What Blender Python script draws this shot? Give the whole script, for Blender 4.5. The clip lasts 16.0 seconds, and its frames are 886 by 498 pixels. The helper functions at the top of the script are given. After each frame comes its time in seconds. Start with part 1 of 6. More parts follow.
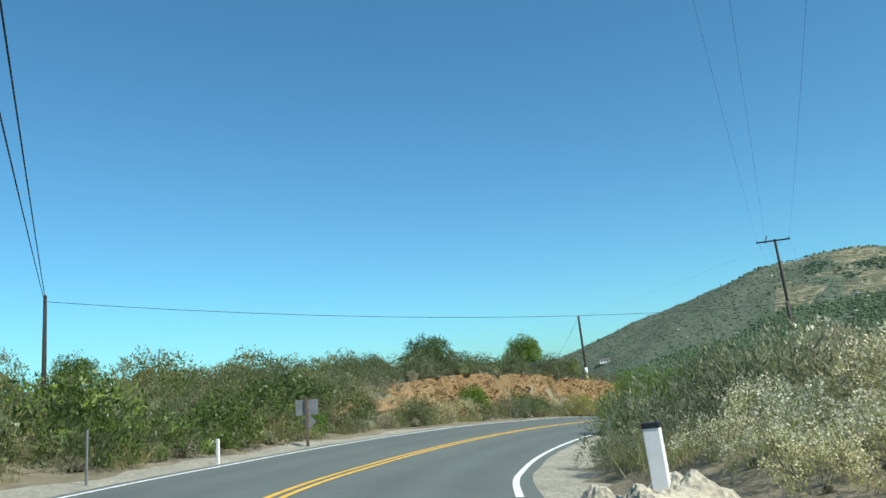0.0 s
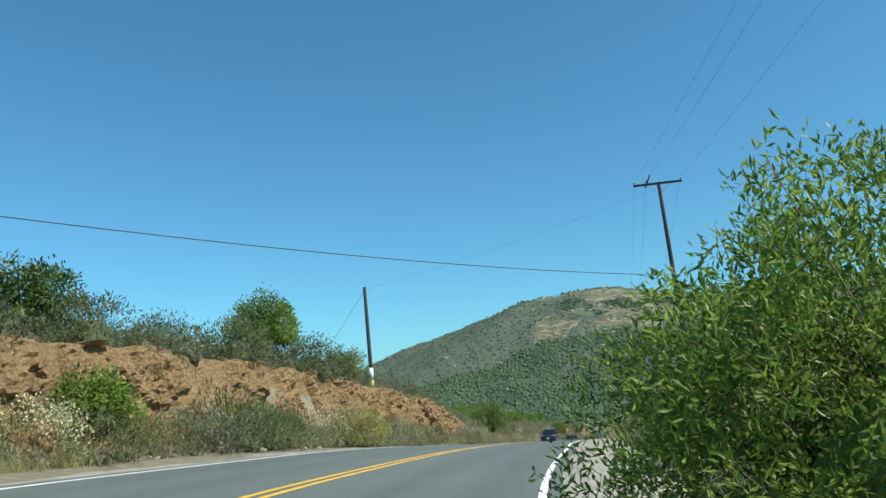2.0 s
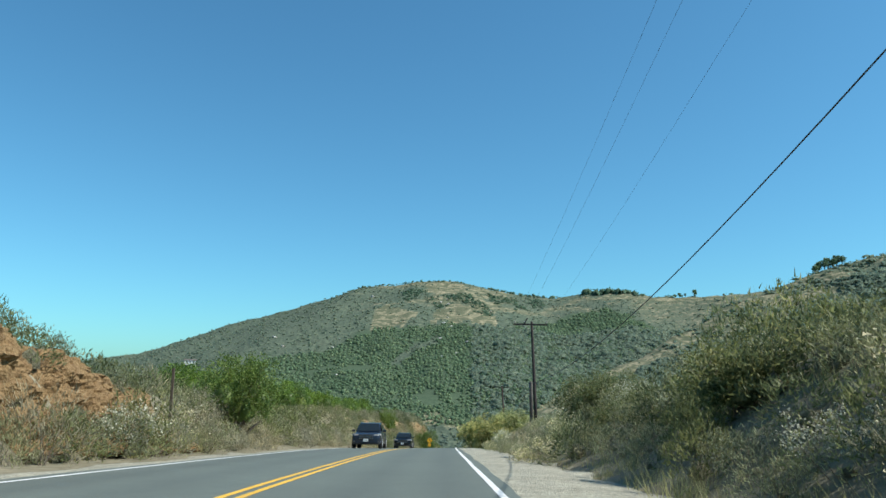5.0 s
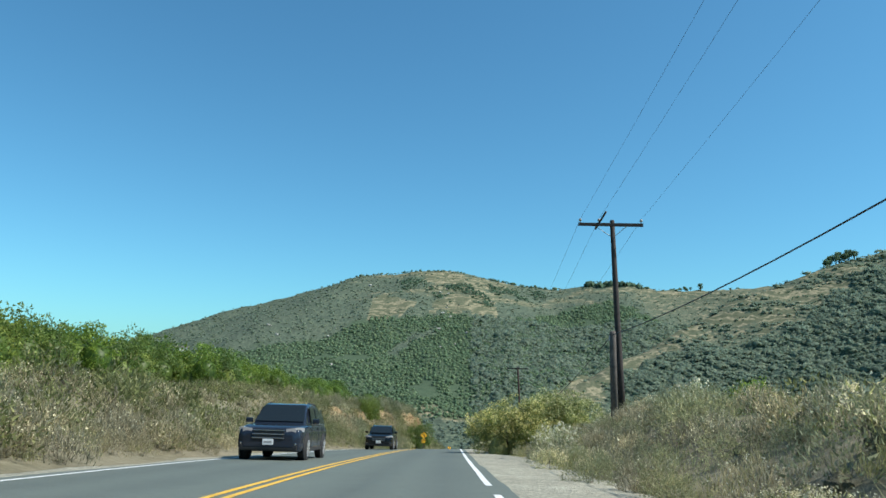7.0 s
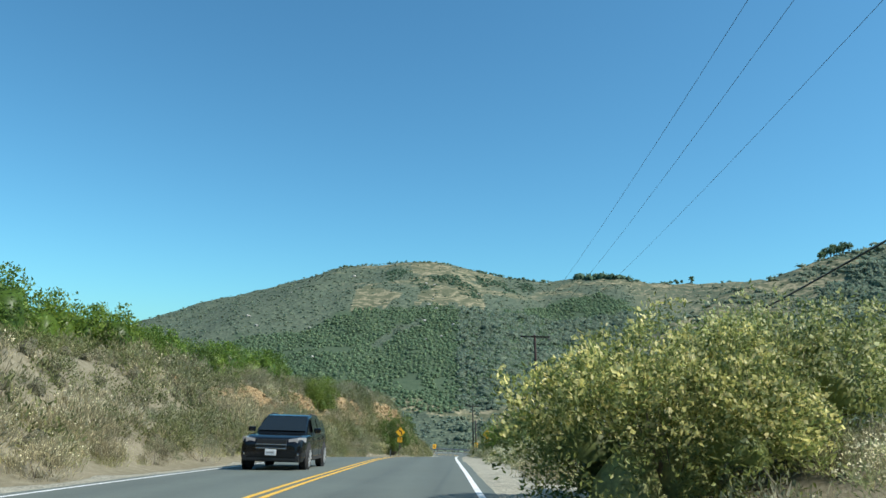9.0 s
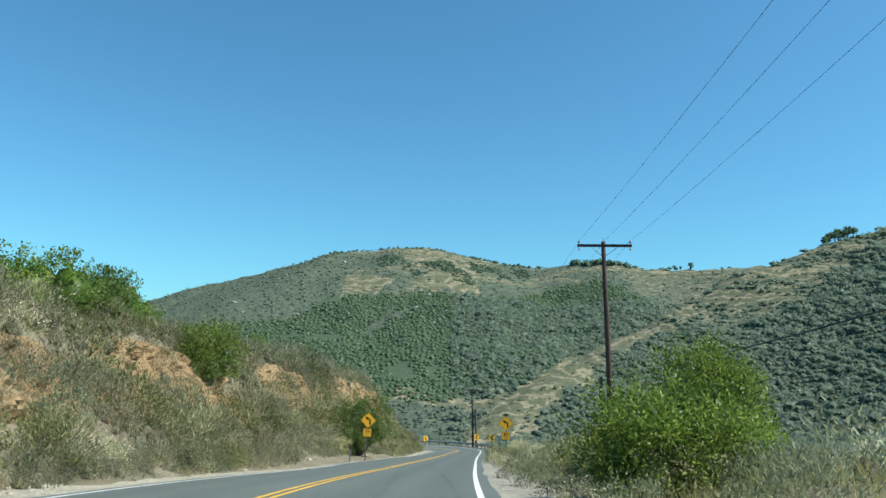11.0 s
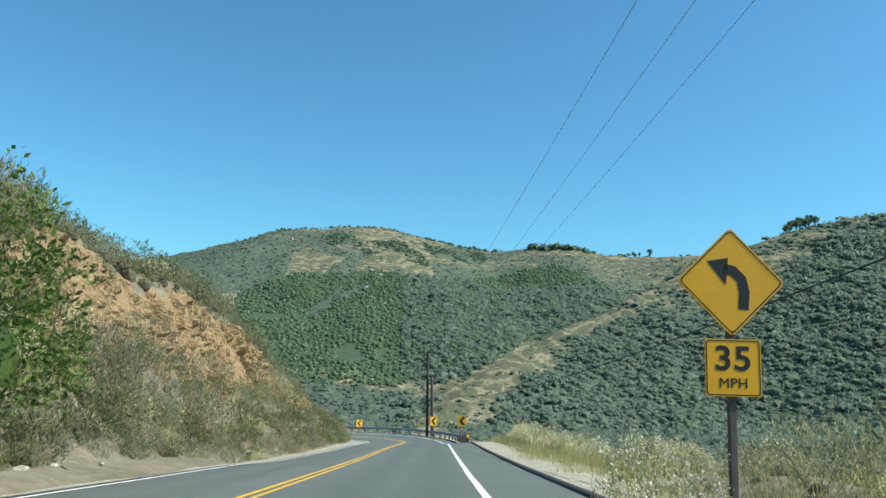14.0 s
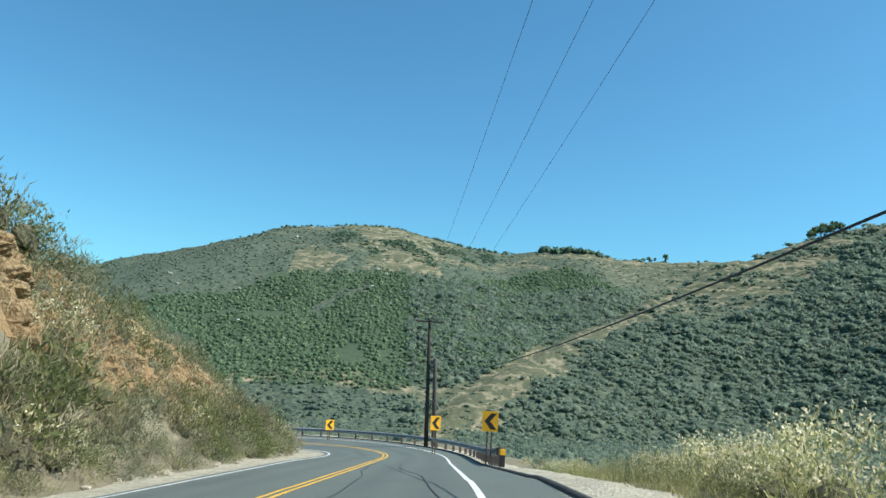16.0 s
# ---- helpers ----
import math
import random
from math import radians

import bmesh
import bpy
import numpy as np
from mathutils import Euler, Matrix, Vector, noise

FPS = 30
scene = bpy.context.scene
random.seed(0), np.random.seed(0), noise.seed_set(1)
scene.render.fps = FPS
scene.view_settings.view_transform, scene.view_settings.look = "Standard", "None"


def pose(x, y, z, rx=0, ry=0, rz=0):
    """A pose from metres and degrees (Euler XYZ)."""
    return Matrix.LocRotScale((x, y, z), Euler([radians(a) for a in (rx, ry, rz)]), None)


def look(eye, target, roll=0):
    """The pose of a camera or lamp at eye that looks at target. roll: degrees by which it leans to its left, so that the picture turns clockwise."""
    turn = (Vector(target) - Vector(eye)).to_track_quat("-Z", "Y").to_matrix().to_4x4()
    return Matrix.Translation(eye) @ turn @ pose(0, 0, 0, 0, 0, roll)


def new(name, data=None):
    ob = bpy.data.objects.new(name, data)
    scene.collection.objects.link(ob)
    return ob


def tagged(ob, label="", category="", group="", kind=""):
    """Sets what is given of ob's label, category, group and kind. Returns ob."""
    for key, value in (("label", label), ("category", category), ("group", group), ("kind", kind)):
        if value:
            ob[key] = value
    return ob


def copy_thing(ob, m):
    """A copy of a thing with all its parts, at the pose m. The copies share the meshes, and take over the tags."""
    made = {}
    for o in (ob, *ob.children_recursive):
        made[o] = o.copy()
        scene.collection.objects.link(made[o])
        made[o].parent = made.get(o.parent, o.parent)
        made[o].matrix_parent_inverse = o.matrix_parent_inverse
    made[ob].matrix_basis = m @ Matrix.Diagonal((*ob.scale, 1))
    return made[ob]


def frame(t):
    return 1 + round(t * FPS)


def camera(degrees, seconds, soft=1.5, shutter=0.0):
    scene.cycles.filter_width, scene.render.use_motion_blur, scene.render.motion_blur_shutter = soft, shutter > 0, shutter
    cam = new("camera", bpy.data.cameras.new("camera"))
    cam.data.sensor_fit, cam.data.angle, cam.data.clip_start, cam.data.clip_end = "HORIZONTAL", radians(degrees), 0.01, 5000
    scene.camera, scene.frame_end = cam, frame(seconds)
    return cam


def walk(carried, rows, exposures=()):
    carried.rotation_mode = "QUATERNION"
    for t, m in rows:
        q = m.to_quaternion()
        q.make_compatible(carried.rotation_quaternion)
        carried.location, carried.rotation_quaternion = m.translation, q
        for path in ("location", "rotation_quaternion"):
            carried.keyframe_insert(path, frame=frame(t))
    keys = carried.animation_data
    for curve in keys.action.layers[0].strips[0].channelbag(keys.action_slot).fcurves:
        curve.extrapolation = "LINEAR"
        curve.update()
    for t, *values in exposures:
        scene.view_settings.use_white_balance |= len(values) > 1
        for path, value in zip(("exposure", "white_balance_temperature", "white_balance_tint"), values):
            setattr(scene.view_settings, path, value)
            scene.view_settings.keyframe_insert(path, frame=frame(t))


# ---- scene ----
cam = camera(62.8, 16.0, shutter=0.0)
PATH = [
    (0, (0.000, 0.000, 0.070), (-0.988, 1.698, 0.444), -4.50),
    (0.5, (-3.355, 5.991, -0.282), (-4.203, 7.762, 0.095), -4.34),
    (1, (-6.303, 12.421, -0.617), (-7.005, 14.253, -0.229), -4.46),
    (1.5, (-8.754, 19.128, -0.912), (-9.308, 21.008, -0.513), -4.39),
    (2, (-10.648, 25.899, -1.178), (-11.064, 27.813, -0.777), -3.92),
    (2.5, (-12.042, 32.744, -1.446), (-12.334, 34.682, -1.048), -3.09),
    (3, (-13.019, 39.797, -1.726), (-13.204, 41.748, -1.328), -2.25),
    (3.5, (-13.627, 47.036, -2.019), (-13.724, 48.994, -1.624), -1.23),
    (4, (-13.946, 54.317, -2.340), (-13.992, 56.279, -1.956), -0.40),
    (4.5, (-14.093, 61.511, -2.699), (-14.109, 63.476, -2.326), 0.23),
    (5, (-14.146, 68.606, -3.095), (-14.149, 70.573, -2.733), 0.70),
    (5.5, (-14.158, 75.637, -3.520), (-14.157, 77.606, -3.166), 1.04),
    (6, (-14.158, 82.566, -3.961), (-14.158, 84.535, -3.612), 1.28),
    (6.5, (-14.159, 89.377, -4.408), (-14.162, 91.347, -4.061), 1.45),
    (7, (-14.161, 96.208, -4.864), (-14.164, 98.179, -4.520), 1.58),
    (7.5, (-14.150, 103.168, -5.339), (-14.149, 105.139, -4.998), 1.82),
    (8, (-14.099, 110.317, -5.849), (-14.089, 112.289, -5.511), 2.46),
    (8.5, (-13.996, 117.744, -6.391), (-13.971, 119.716, -6.057), 2.06),
    (9, (-13.856, 125.299, -6.953), (-13.821, 127.271, -6.621), 1.80),
    (9.5, (-13.693, 132.792, -7.536), (-13.652, 134.765, -7.206), 1.68),
    (10, (-13.517, 140.234, -8.160), (-13.472, 142.207, -7.834), 1.66),
    (10.5, (-13.325, 147.644, -8.803), (-13.276, 149.618, -8.484), 1.69),
    (11, (-13.115, 154.997, -9.472), (-13.060, 156.973, -9.165), 1.75),
    (11.5, (-12.877, 162.304, -10.188), (-12.812, 164.282, -9.900), 1.83),
    (12, (-12.585, 169.609, -10.973), (-12.499, 171.589, -10.702), 1.53),
    (12.5, (-12.206, 176.916, -11.806), (-12.093, 178.895, -11.542), 1.78),
    (13, (-11.714, 184.215, -12.650), (-11.571, 186.193, -12.386), 1.92),
    (13.5, (-11.106, 191.595, -13.486), (-10.936, 193.569, -13.213), 1.93),
    (14, (-10.391, 199.152, -14.310), (-10.208, 201.124, -14.029), 2.67),
    (14.5, (-9.618, 206.833, -15.121), (-9.433, 208.804, -14.836), 2.89),
    (15, (-8.845, 214.543, -15.923), (-8.667, 216.514, -15.635), 3.14),
    (15.5, (-8.093, 222.243, -16.710), (-7.922, 224.214, -16.417), 3.39),
    (16, (-7.369, 229.925, -17.475), (-7.211, 231.897, -17.178), 3.95),
]
EXPOSURE = [(0, 0.38), (0.5, 0.33), (2, 0.37), (2.6, 0.45), (4, 0.40), (8, 0.40), (11, 0.48), (16, 0.52)]
walk(cam, [(t, look(eye, target, roll)) for t, eye, target, roll in PATH], EXPOSURE)

# ---- world, sun ----
SUN_DIR = Vector((0.641, -0.17, 0.748)).normalized()
world = bpy.data.worlds.new("sky")
scene.world = world
world.use_nodes = True
wn = world.node_tree
sky = wn.nodes.new("ShaderNodeTexSky")
sky.sky_type = "NISHITA"
sky.sun_disc = False
sky.sun_elevation = math.asin(SUN_DIR.z)
sky.sun_rotation = math.atan2(SUN_DIR.x, SUN_DIR.y)
sky.altitude = 300
sky.air_density = 1.0
sky.dust_density = 1.0
sky.ozone_density = 3.2
wn.nodes["Background"].inputs["Strength"].default_value = 0.117
tint = wn.nodes.new("ShaderNodeMix")
tint.data_type, tint.blend_type = "RGBA", "MULTIPLY"
tint.inputs[0].default_value = 1.0
tint.inputs[7].default_value = (0.49, 0.97, 1.03, 1)
wn.links.new(sky.outputs[0], tint.inputs[6])
wn.links.new(tint.outputs[2], wn.nodes["Background"].inputs["Color"])
sun_data = bpy.data.lights.new("sun", "SUN")
sun_data.energy = 5.0
sun_data.angle = radians(0.53)
sun_data.color = (1.0, 0.965, 0.89)
sun_ob = new("sun", sun_data)
sun_ob.matrix_world = look(SUN_DIR * 300, (0, 0, 0))


# ---- small tools ----
def lerp_rows(rows, s):
    """Rows of (s, a, b, ...): each column at the stations s."""
    r = np.array(rows, float)
    return [np.interp(s, r[:, 0], r[:, k]) for k in range(1, r.shape[1])]


def hash2(i, j, seed):
    n = np.sin(i * 127.1 + j * 311.7 + seed * 74.7) * 43758.5453
    return n - np.floor(n)


def vnoise(x, y, seed=0):
    xi, yi = np.floor(x), np.floor(y)
    u, v = x - xi, y - yi
    u, v = u * u * (3 - 2 * u), v * v * (3 - 2 * v)
    a, b = hash2(xi, yi, seed), hash2(xi + 1, yi, seed)
    c, d = hash2(xi, yi + 1, seed), hash2(xi + 1, yi + 1, seed)
    return (a + (b - a) * u) * (1 - v) + (c + (d - c) * u) * v - 0.5


def fbm(x, y, octaves=4, seed=0):
    out, amp = 0.0, 1.0
    for k in range(octaves):
        out = out + amp * vnoise(x * 2.03 ** k, y * 2.03 ** k, seed + k * 7)
        amp *= 0.5
    return out


def smooth(e0, e1, x):
    t = np.clip((x - e0) / (e1 - e0), 0, 1)
    return t * t * (3 - 2 * t)


def catmull(pts, step):
    p = np.array(pts, float)
    p = np.vstack([2 * p[0] - p[1], p, 2 * p[-1] - p[-2]])
    out = []
    for i in range(1, len(p) - 2):
        n = max(2, int(np.linalg.norm(p[i + 1] - p[i]) / step))
        for k in range(n):
            t = k / n
            a, b, c, d = p[i - 1], p[i], p[i + 1], p[i + 2]
            out.append(0.5 * (2 * b + (c - a) * t + (2 * a - 5 * b + 4 * c - d) * t ** 2 + (3 * b - a - 3 * c + d) * t ** 3))
    out.append(p[-2])
    return np.array(out)


def mesh_np(name, verts, faces, mats=(), mat_index=None, smooth_shade=False):
    """A mesh from arrays; faces is (n, 3) or (n, 4)."""
    verts, faces = np.asarray(verts, np.float32), np.asarray(faces, np.int32)
    me = bpy.data.meshes.new(name)
    n, k = faces.shape
    me.vertices.add(len(verts))
    me.vertices.foreach_set("co", verts.ravel())
    me.loops.add(n * k)
    me.loops.foreach_set("vertex_index", faces.ravel())
    me.polygons.add(n)
    me.polygons.foreach_set("loop_start", np.arange(0, n * k, k, dtype=np.int32))
    for m in mats:
        me.materials.append(m)
    if mat_index is not None:
        me.polygons.foreach_set("material_index", np.asarray(mat_index, np.int32))
    me.polygons.foreach_set("use_smooth", np.full(n, smooth_shade))
    me.update(calc_edges=True)
    me.validate()
    return me


def grid_faces(nu, nv):
    i = np.arange(nu * nv).reshape(nu, nv)
    return np.stack([i[:-1, :-1], i[1:, :-1], i[1:, 1:], i[:-1, 1:]], -1).reshape(-1, 4)


def part(name, bm, material, parent, label="", smooth_shade=False):
    me = bpy.data.meshes.new(name)
    if smooth_shade:
        for f in bm.faces:
            f.smooth = True
    bm.to_mesh(me)
    bm.free()
    me.materials.append(material)
    ob = new(name, me)
    ob.parent = parent
    if label:
        tagged(ob, label)
    return ob


def part_mesh(name, me, parent, label=""):
    ob = new(name, me)
    ob.parent = parent
    if label:
        tagged(ob, label)
    return ob


def add_box(bm, size, m=None, bevel=0.0):
    r = bmesh.ops.create_cube(bm, size=1.0, matrix=(m or Matrix()) @ Matrix.Diagonal((*size, 1)))
    if bevel > 0:
        edges = list({e for v in r["verts"] for e in v.link_edges})
        bmesh.ops.bevel(bm, geom=edges, offset=bevel, segments=2, affect="EDGES", profile=0.7)
    return r


def add_tube(bm, pts, radii, sides=8, caps=True):
    """A tube along points, of the given radii."""
    rings = []
    pts = [Vector(p) for p in pts]
    for i, p in enumerate(pts):
        d = (pts[min(i + 1, len(pts) - 1)] - pts[max(i - 1, 0)]).normalized()
        q = d.to_track_quat("Z", "Y")
        r = radii[i] if isinstance(radii, (list, tuple)) else radii
        rings.append([bm.verts.new(p + q @ Vector((math.cos(a) * r, math.sin(a) * r, 0))) for a in np.linspace(0, 2 * math.pi, sides, endpoint=False)])
    for a, b in zip(rings, rings[1:]):
        for k in range(sides):
            bm.faces.new((a[k], a[(k + 1) % sides], b[(k + 1) % sides], b[k]))
    if caps:
        bm.faces.new(rings[0][::-1])
        bm.faces.new(rings[-1])


# ---- materials ----
def node_mat(name):
    m = bpy.data.materials.new(name)
    m.use_nodes = True
    return m, m.node_tree, m.node_tree.nodes["Principled BSDF"]


def noise_node(nt, scale, detail=6.0, rough=0.6, coord=None):
    n = nt.nodes.new("ShaderNodeTexNoise")
    n.inputs["Scale"].default_value = scale
    n.inputs["Detail"].default_value = detail
    n.inputs["Roughness"].default_value = rough
    if coord is not None:
        nt.links.new(coord, n.inputs["Vector"])
    return n


def ramp(nt, fac, stops):
    r = nt.nodes.new("ShaderNodeValToRGB")
    e = r.color_ramp.elements
    while len(e) < len(stops):
        e.new(0.5)
    for k, (p, c) in enumerate(stops):
        e[k].position = p
        e[k].color = (*c, 1)
    nt.links.new(fac, r.inputs["Fac"])
    return r.outputs["Color"]


def mix(nt, fac, a, b, mode="MIX"):
    n = nt.nodes.new("ShaderNodeMix")
    n.data_type = "RGBA"
    n.blend_type = mode
    for sock, v in ((n.inputs[0], fac), (n.inputs[6], a), (n.inputs[7], b)):
        if isinstance(v, bpy.types.NodeSocket):
            nt.links.new(v, sock)
        elif isinstance(v, (int, float)):
            sock.default_value = v
        else:
            sock.default_value = (*v, 1)
    return n.outputs[2]


def bump(nt, bsdf, height, strength, distance):
    b = nt.nodes.new("ShaderNodeBump")
    b.inputs["Strength"].default_value = strength
    b.inputs["Distance"].default_value = distance
    nt.links.new(height, b.inputs["Height"])
    nt.links.new(b.outputs[0], bsdf.inputs["Normal"])


def coord_of(nt, kind="Object"):
    return nt.nodes.new("ShaderNodeTexCoord").outputs[kind]


def attr(nt, name):
    a = nt.nodes.new("ShaderNodeAttribute")
    a.attribute_name = name
    return a.outputs["Fac"]


def plain(name, color, rough=0.6, metal=0.0, var=0.12, scale=8.0, bump_s=0.15, bump_d=0.005):
    """Paint, wood, metal or the like, with mottling and fine relief."""
    m, nt, b = node_mat(name)
    c = coord_of(nt)
    n1, n2 = noise_node(nt, scale, coord=c), noise_node(nt, scale * 9, coord=c)
    dark = tuple(v * (1 - var * 1.6) for v in color)
    light = tuple(min(1, v * (1 + var)) for v in color)
    col = ramp(nt, n1.outputs["Fac"], [(0.3, dark), (0.7, light)])
    nt.links.new(mix(nt, 0.25, col, ramp(nt, n2.outputs["Fac"], [(0.35, dark), (0.65, light)])), b.inputs["Base Color"])
    b.inputs["Roughness"].default_value = rough
    b.inputs["Metallic"].default_value = metal
    bump(nt, b, n2.outputs["Fac"], bump_s, bump_d)
    return m


def foliage(name, dark, light, tips=None, translucent=0.3, rough=0.55, sheen=0.3):
    """Leaves: each leaf is an island with a tone of its own; the whole plant varies too."""
    m, nt, b = node_mat(name)
    geo = nt.nodes.new("ShaderNodeNewGeometry")
    info = nt.nodes.new("ShaderNodeObjectInfo")
    n = noise_node(nt, 0.5, 3, coord=geo.outputs["Position"])
    fine = noise_node(nt, 11.0, 4, 0.7, geo.outputs["Position"])
    stops = [(0.0, dark), (0.75, light)] + ([(1.0, tips)] if tips else [])
    col = ramp(nt, geo.outputs["Random Per Island"], stops)
    tone = ramp(nt, n.outputs["Fac"], [(0.3, (0.66, 0.65, 0.62)), (0.7, (1.34, 1.28, 1.14))])
    col = mix(nt, 1.0, col, tone, "MULTIPLY")
    col = mix(nt, 1.0, col, ramp(nt, fine.outputs["Fac"], [(0.32, (0.62, 0.62, 0.60)), (0.68, (1.35, 1.34, 1.3))]), "MULTIPLY")
    tone2 = ramp(nt, info.outputs["Random"], [(0.0, (0.82, 0.86, 0.9)), (1.0, (1.18, 1.1, 0.95))])
    col = mix(nt, 1.0, col, tone2, "MULTIPLY")
    nt.links.new(col, b.inputs["Base Color"])
    b.inputs["Roughness"].default_value = rough
    b.inputs["Specular IOR Level"].default_value = sheen
    tr = nt.nodes.new("ShaderNodeBsdfTranslucent")
    nt.links.new(col, tr.inputs["Color"])
    mx = nt.nodes.new("ShaderNodeMixShader")
    mx.inputs[0].default_value = translucent
    nt.links.new(b.outputs[0], mx.inputs[1])
    nt.links.new(tr.outputs[0], mx.inputs[2])
    nt.links.new(mx.outputs[0], nt.nodes["Material Output"].inputs["Surface"])
    return m


def asphalt_mat():
    m, nt, b = node_mat("asphalt")
    c = coord_of(nt)
    big = noise_node(nt, 0.35, 4, coord=c)
    mid = noise_node(nt, 4.0, 6, coord=c)
    fine = noise_node(nt, 90.0, 3, coord=c)
    col = ramp(nt, big.outputs["Fac"], [(0.3, (0.084, 0.108, 0.087)), (0.7, (0.116, 0.147, 0.119))])
    col = mix(nt, 0.35, col, ramp(nt, mid.outputs["Fac"], [(0.3, (0.072, 0.091, 0.074)), (0.7, (0.130, 0.159, 0.130))]))
    col = mix(nt, 0.3, col, ramp(nt, fine.outputs["Fac"], [(0.35, (0.05, 0.05, 0.05)), (0.7, (0.19, 0.19, 0.18))]))
    # wheel tracks, a little darker and smoother
    col = mix(nt, attr(nt, "track"), col, mix(nt, 1.0, col, (0.8, 0.8, 0.82), "MULTIPLY"))
    nt.links.new(col, b.inputs["Base Color"])
    b.inputs["Roughness"].default_value = 0.78
    bump(nt, b, fine.outputs["Fac"], 0.4, 0.006)
    return m


def gravel_mat(name, a, b_col, scale=22.0):
    m, nt, b = node_mat(name)
    c = coord_of(nt)
    vor = nt.nodes.new("ShaderNodeTexVoronoi")
    vor.inputs["Scale"].default_value = scale
    nt.links.new(c, vor.inputs["Vector"])
    n = noise_node(nt, 0.8, 6, coord=c)
    n2 = noise_node(nt, 14, 6, coord=c)
    col = ramp(nt, n.outputs["Fac"], [(0.3, a), (0.7, b_col)])
    stone = ramp(nt, vor.outputs["Color"], [(0.1, (0.45, 0.45, 0.46)), (0.9, (1.35, 1.33, 1.28))])
    col = mix(nt, 0.8, col, mix(nt, 1.0, col, stone, "MULTIPLY"))
    drift = noise_node(nt, 2.6, 8, 0.75, c)
    col = mix(nt, 0.7, col, mix(nt, 1.0, col, ramp(nt, drift.outputs["Fac"], [(0.32, (0.58, 0.57, 0.55)), (0.5, (1.0, 1.0, 1.0)), (0.68, (1.28, 1.26, 1.22))]), "MULTIPLY"))
    col = mix(nt, 0.3, col, ramp(nt, n2.outputs["Fac"], [(0.35, tuple(v * 0.55 for v in a)), (0.65, b_col)]))
    nt.links.new(col, b.inputs["Base Color"])
    b.inputs["Roughness"].default_value = 0.95
    bump(nt, b, mix(nt, 0.5, vor.outputs["Distance"], drift.outputs["Fac"]), 0.9, 0.06)
    return m


def ground_mat():
    """Dry soil and litter near, chaparral cover and bare cuts on the hills."""
    m, nt, b = node_mat("hill_ground")
    c = coord_of(nt)
    n1 = noise_node(nt, 0.02, 8, 0.65, c)
    n2 = noise_node(nt, 0.25, 8, 0.7, c)
    n3 = noise_node(nt, 3.0, 8, 0.7, c)
    soil = ramp(nt, n3.outputs["Fac"], [(0.3, (0.10, 0.090, 0.062)), (0.52, (0.19, 0.170, 0.120)), (0.7, (0.30, 0.270, 0.198))])
    soil = mix(nt, 0.4, soil, ramp(nt, n2.outputs["Fac"], [(0.35, (0.13, 0.12, 0.07)), (0.65, (0.28, 0.248, 0.175))]))
    # hill greens carry some grey-blue distance haze in their base colour
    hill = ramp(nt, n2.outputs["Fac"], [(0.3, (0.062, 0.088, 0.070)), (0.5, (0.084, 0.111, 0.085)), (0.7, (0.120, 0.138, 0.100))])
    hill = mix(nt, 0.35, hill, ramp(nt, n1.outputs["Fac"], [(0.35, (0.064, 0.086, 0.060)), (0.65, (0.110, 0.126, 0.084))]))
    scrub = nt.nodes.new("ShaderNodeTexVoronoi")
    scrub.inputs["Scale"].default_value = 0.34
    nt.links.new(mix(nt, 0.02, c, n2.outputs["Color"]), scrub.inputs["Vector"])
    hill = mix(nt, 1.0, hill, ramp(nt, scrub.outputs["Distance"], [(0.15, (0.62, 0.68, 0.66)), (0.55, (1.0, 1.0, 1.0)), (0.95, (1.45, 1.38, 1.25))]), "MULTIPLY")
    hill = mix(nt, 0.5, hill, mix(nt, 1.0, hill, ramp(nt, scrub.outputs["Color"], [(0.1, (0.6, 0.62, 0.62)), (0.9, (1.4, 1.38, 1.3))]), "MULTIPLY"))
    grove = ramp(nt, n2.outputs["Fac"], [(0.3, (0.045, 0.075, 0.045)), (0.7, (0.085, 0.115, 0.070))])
    # bare soil and dry grass, with pale benches and duller risers following the height
    bare = ramp(nt, n2.outputs["Fac"], [(0.28, (0.105, 0.114, 0.076)), (0.5, (0.160, 0.154, 0.106)), (0.72, (0.275, 0.240, 0.172))])
    split = nt.nodes.new("ShaderNodeSeparateXYZ")
    nt.links.new(c, split.inputs[0])
    level = nt.nodes.new("ShaderNodeMath")
    level.operation = "MULTIPLY_ADD"
    level.inputs[1].default_value = 60.0
    nt.links.new(n1.outputs["Fac"], level.inputs[0])
    nt.links.new(split.outputs["Z"], level.inputs[2])
    wave = nt.nodes.new("ShaderNodeMath")
    wave.operation = "SINE"
    scaled = nt.nodes.new("ShaderNodeMath")
    scaled.operation = "MULTIPLY"
    scaled.inputs[1].default_value = 0.72
    nt.links.new(level.outputs[0], scaled.inputs[0])
    nt.links.new(scaled.outputs[0], wave.inputs[0])
    bare = mix(nt, 1.0, bare, ramp(nt, wave.outputs[0], [(0.0, (0.62, 0.70, 0.62)), (0.35, (0.84, 0.90, 0.82)), (0.62, (1.12, 1.08, 1.02)), (0.9, (1.42, 1.34, 1.24))]), "MULTIPLY")
    patch = nt.nodes.new("ShaderNodeMath")
    patch.operation = "MULTIPLY_ADD"
    patch.inputs[1].default_value = 0.9
    nt.links.new(n2.outputs["Fac"], patch.inputs[0])
    nt.links.new(attr(nt, "bare"), patch.inputs[2])
    bared = ramp(nt, patch.outputs[0], [(0.72, (0, 0, 0)), (1.02, (1, 1, 1))])
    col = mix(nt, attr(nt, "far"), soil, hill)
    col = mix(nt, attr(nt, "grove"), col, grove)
    col = mix(nt, bared, col, bare)
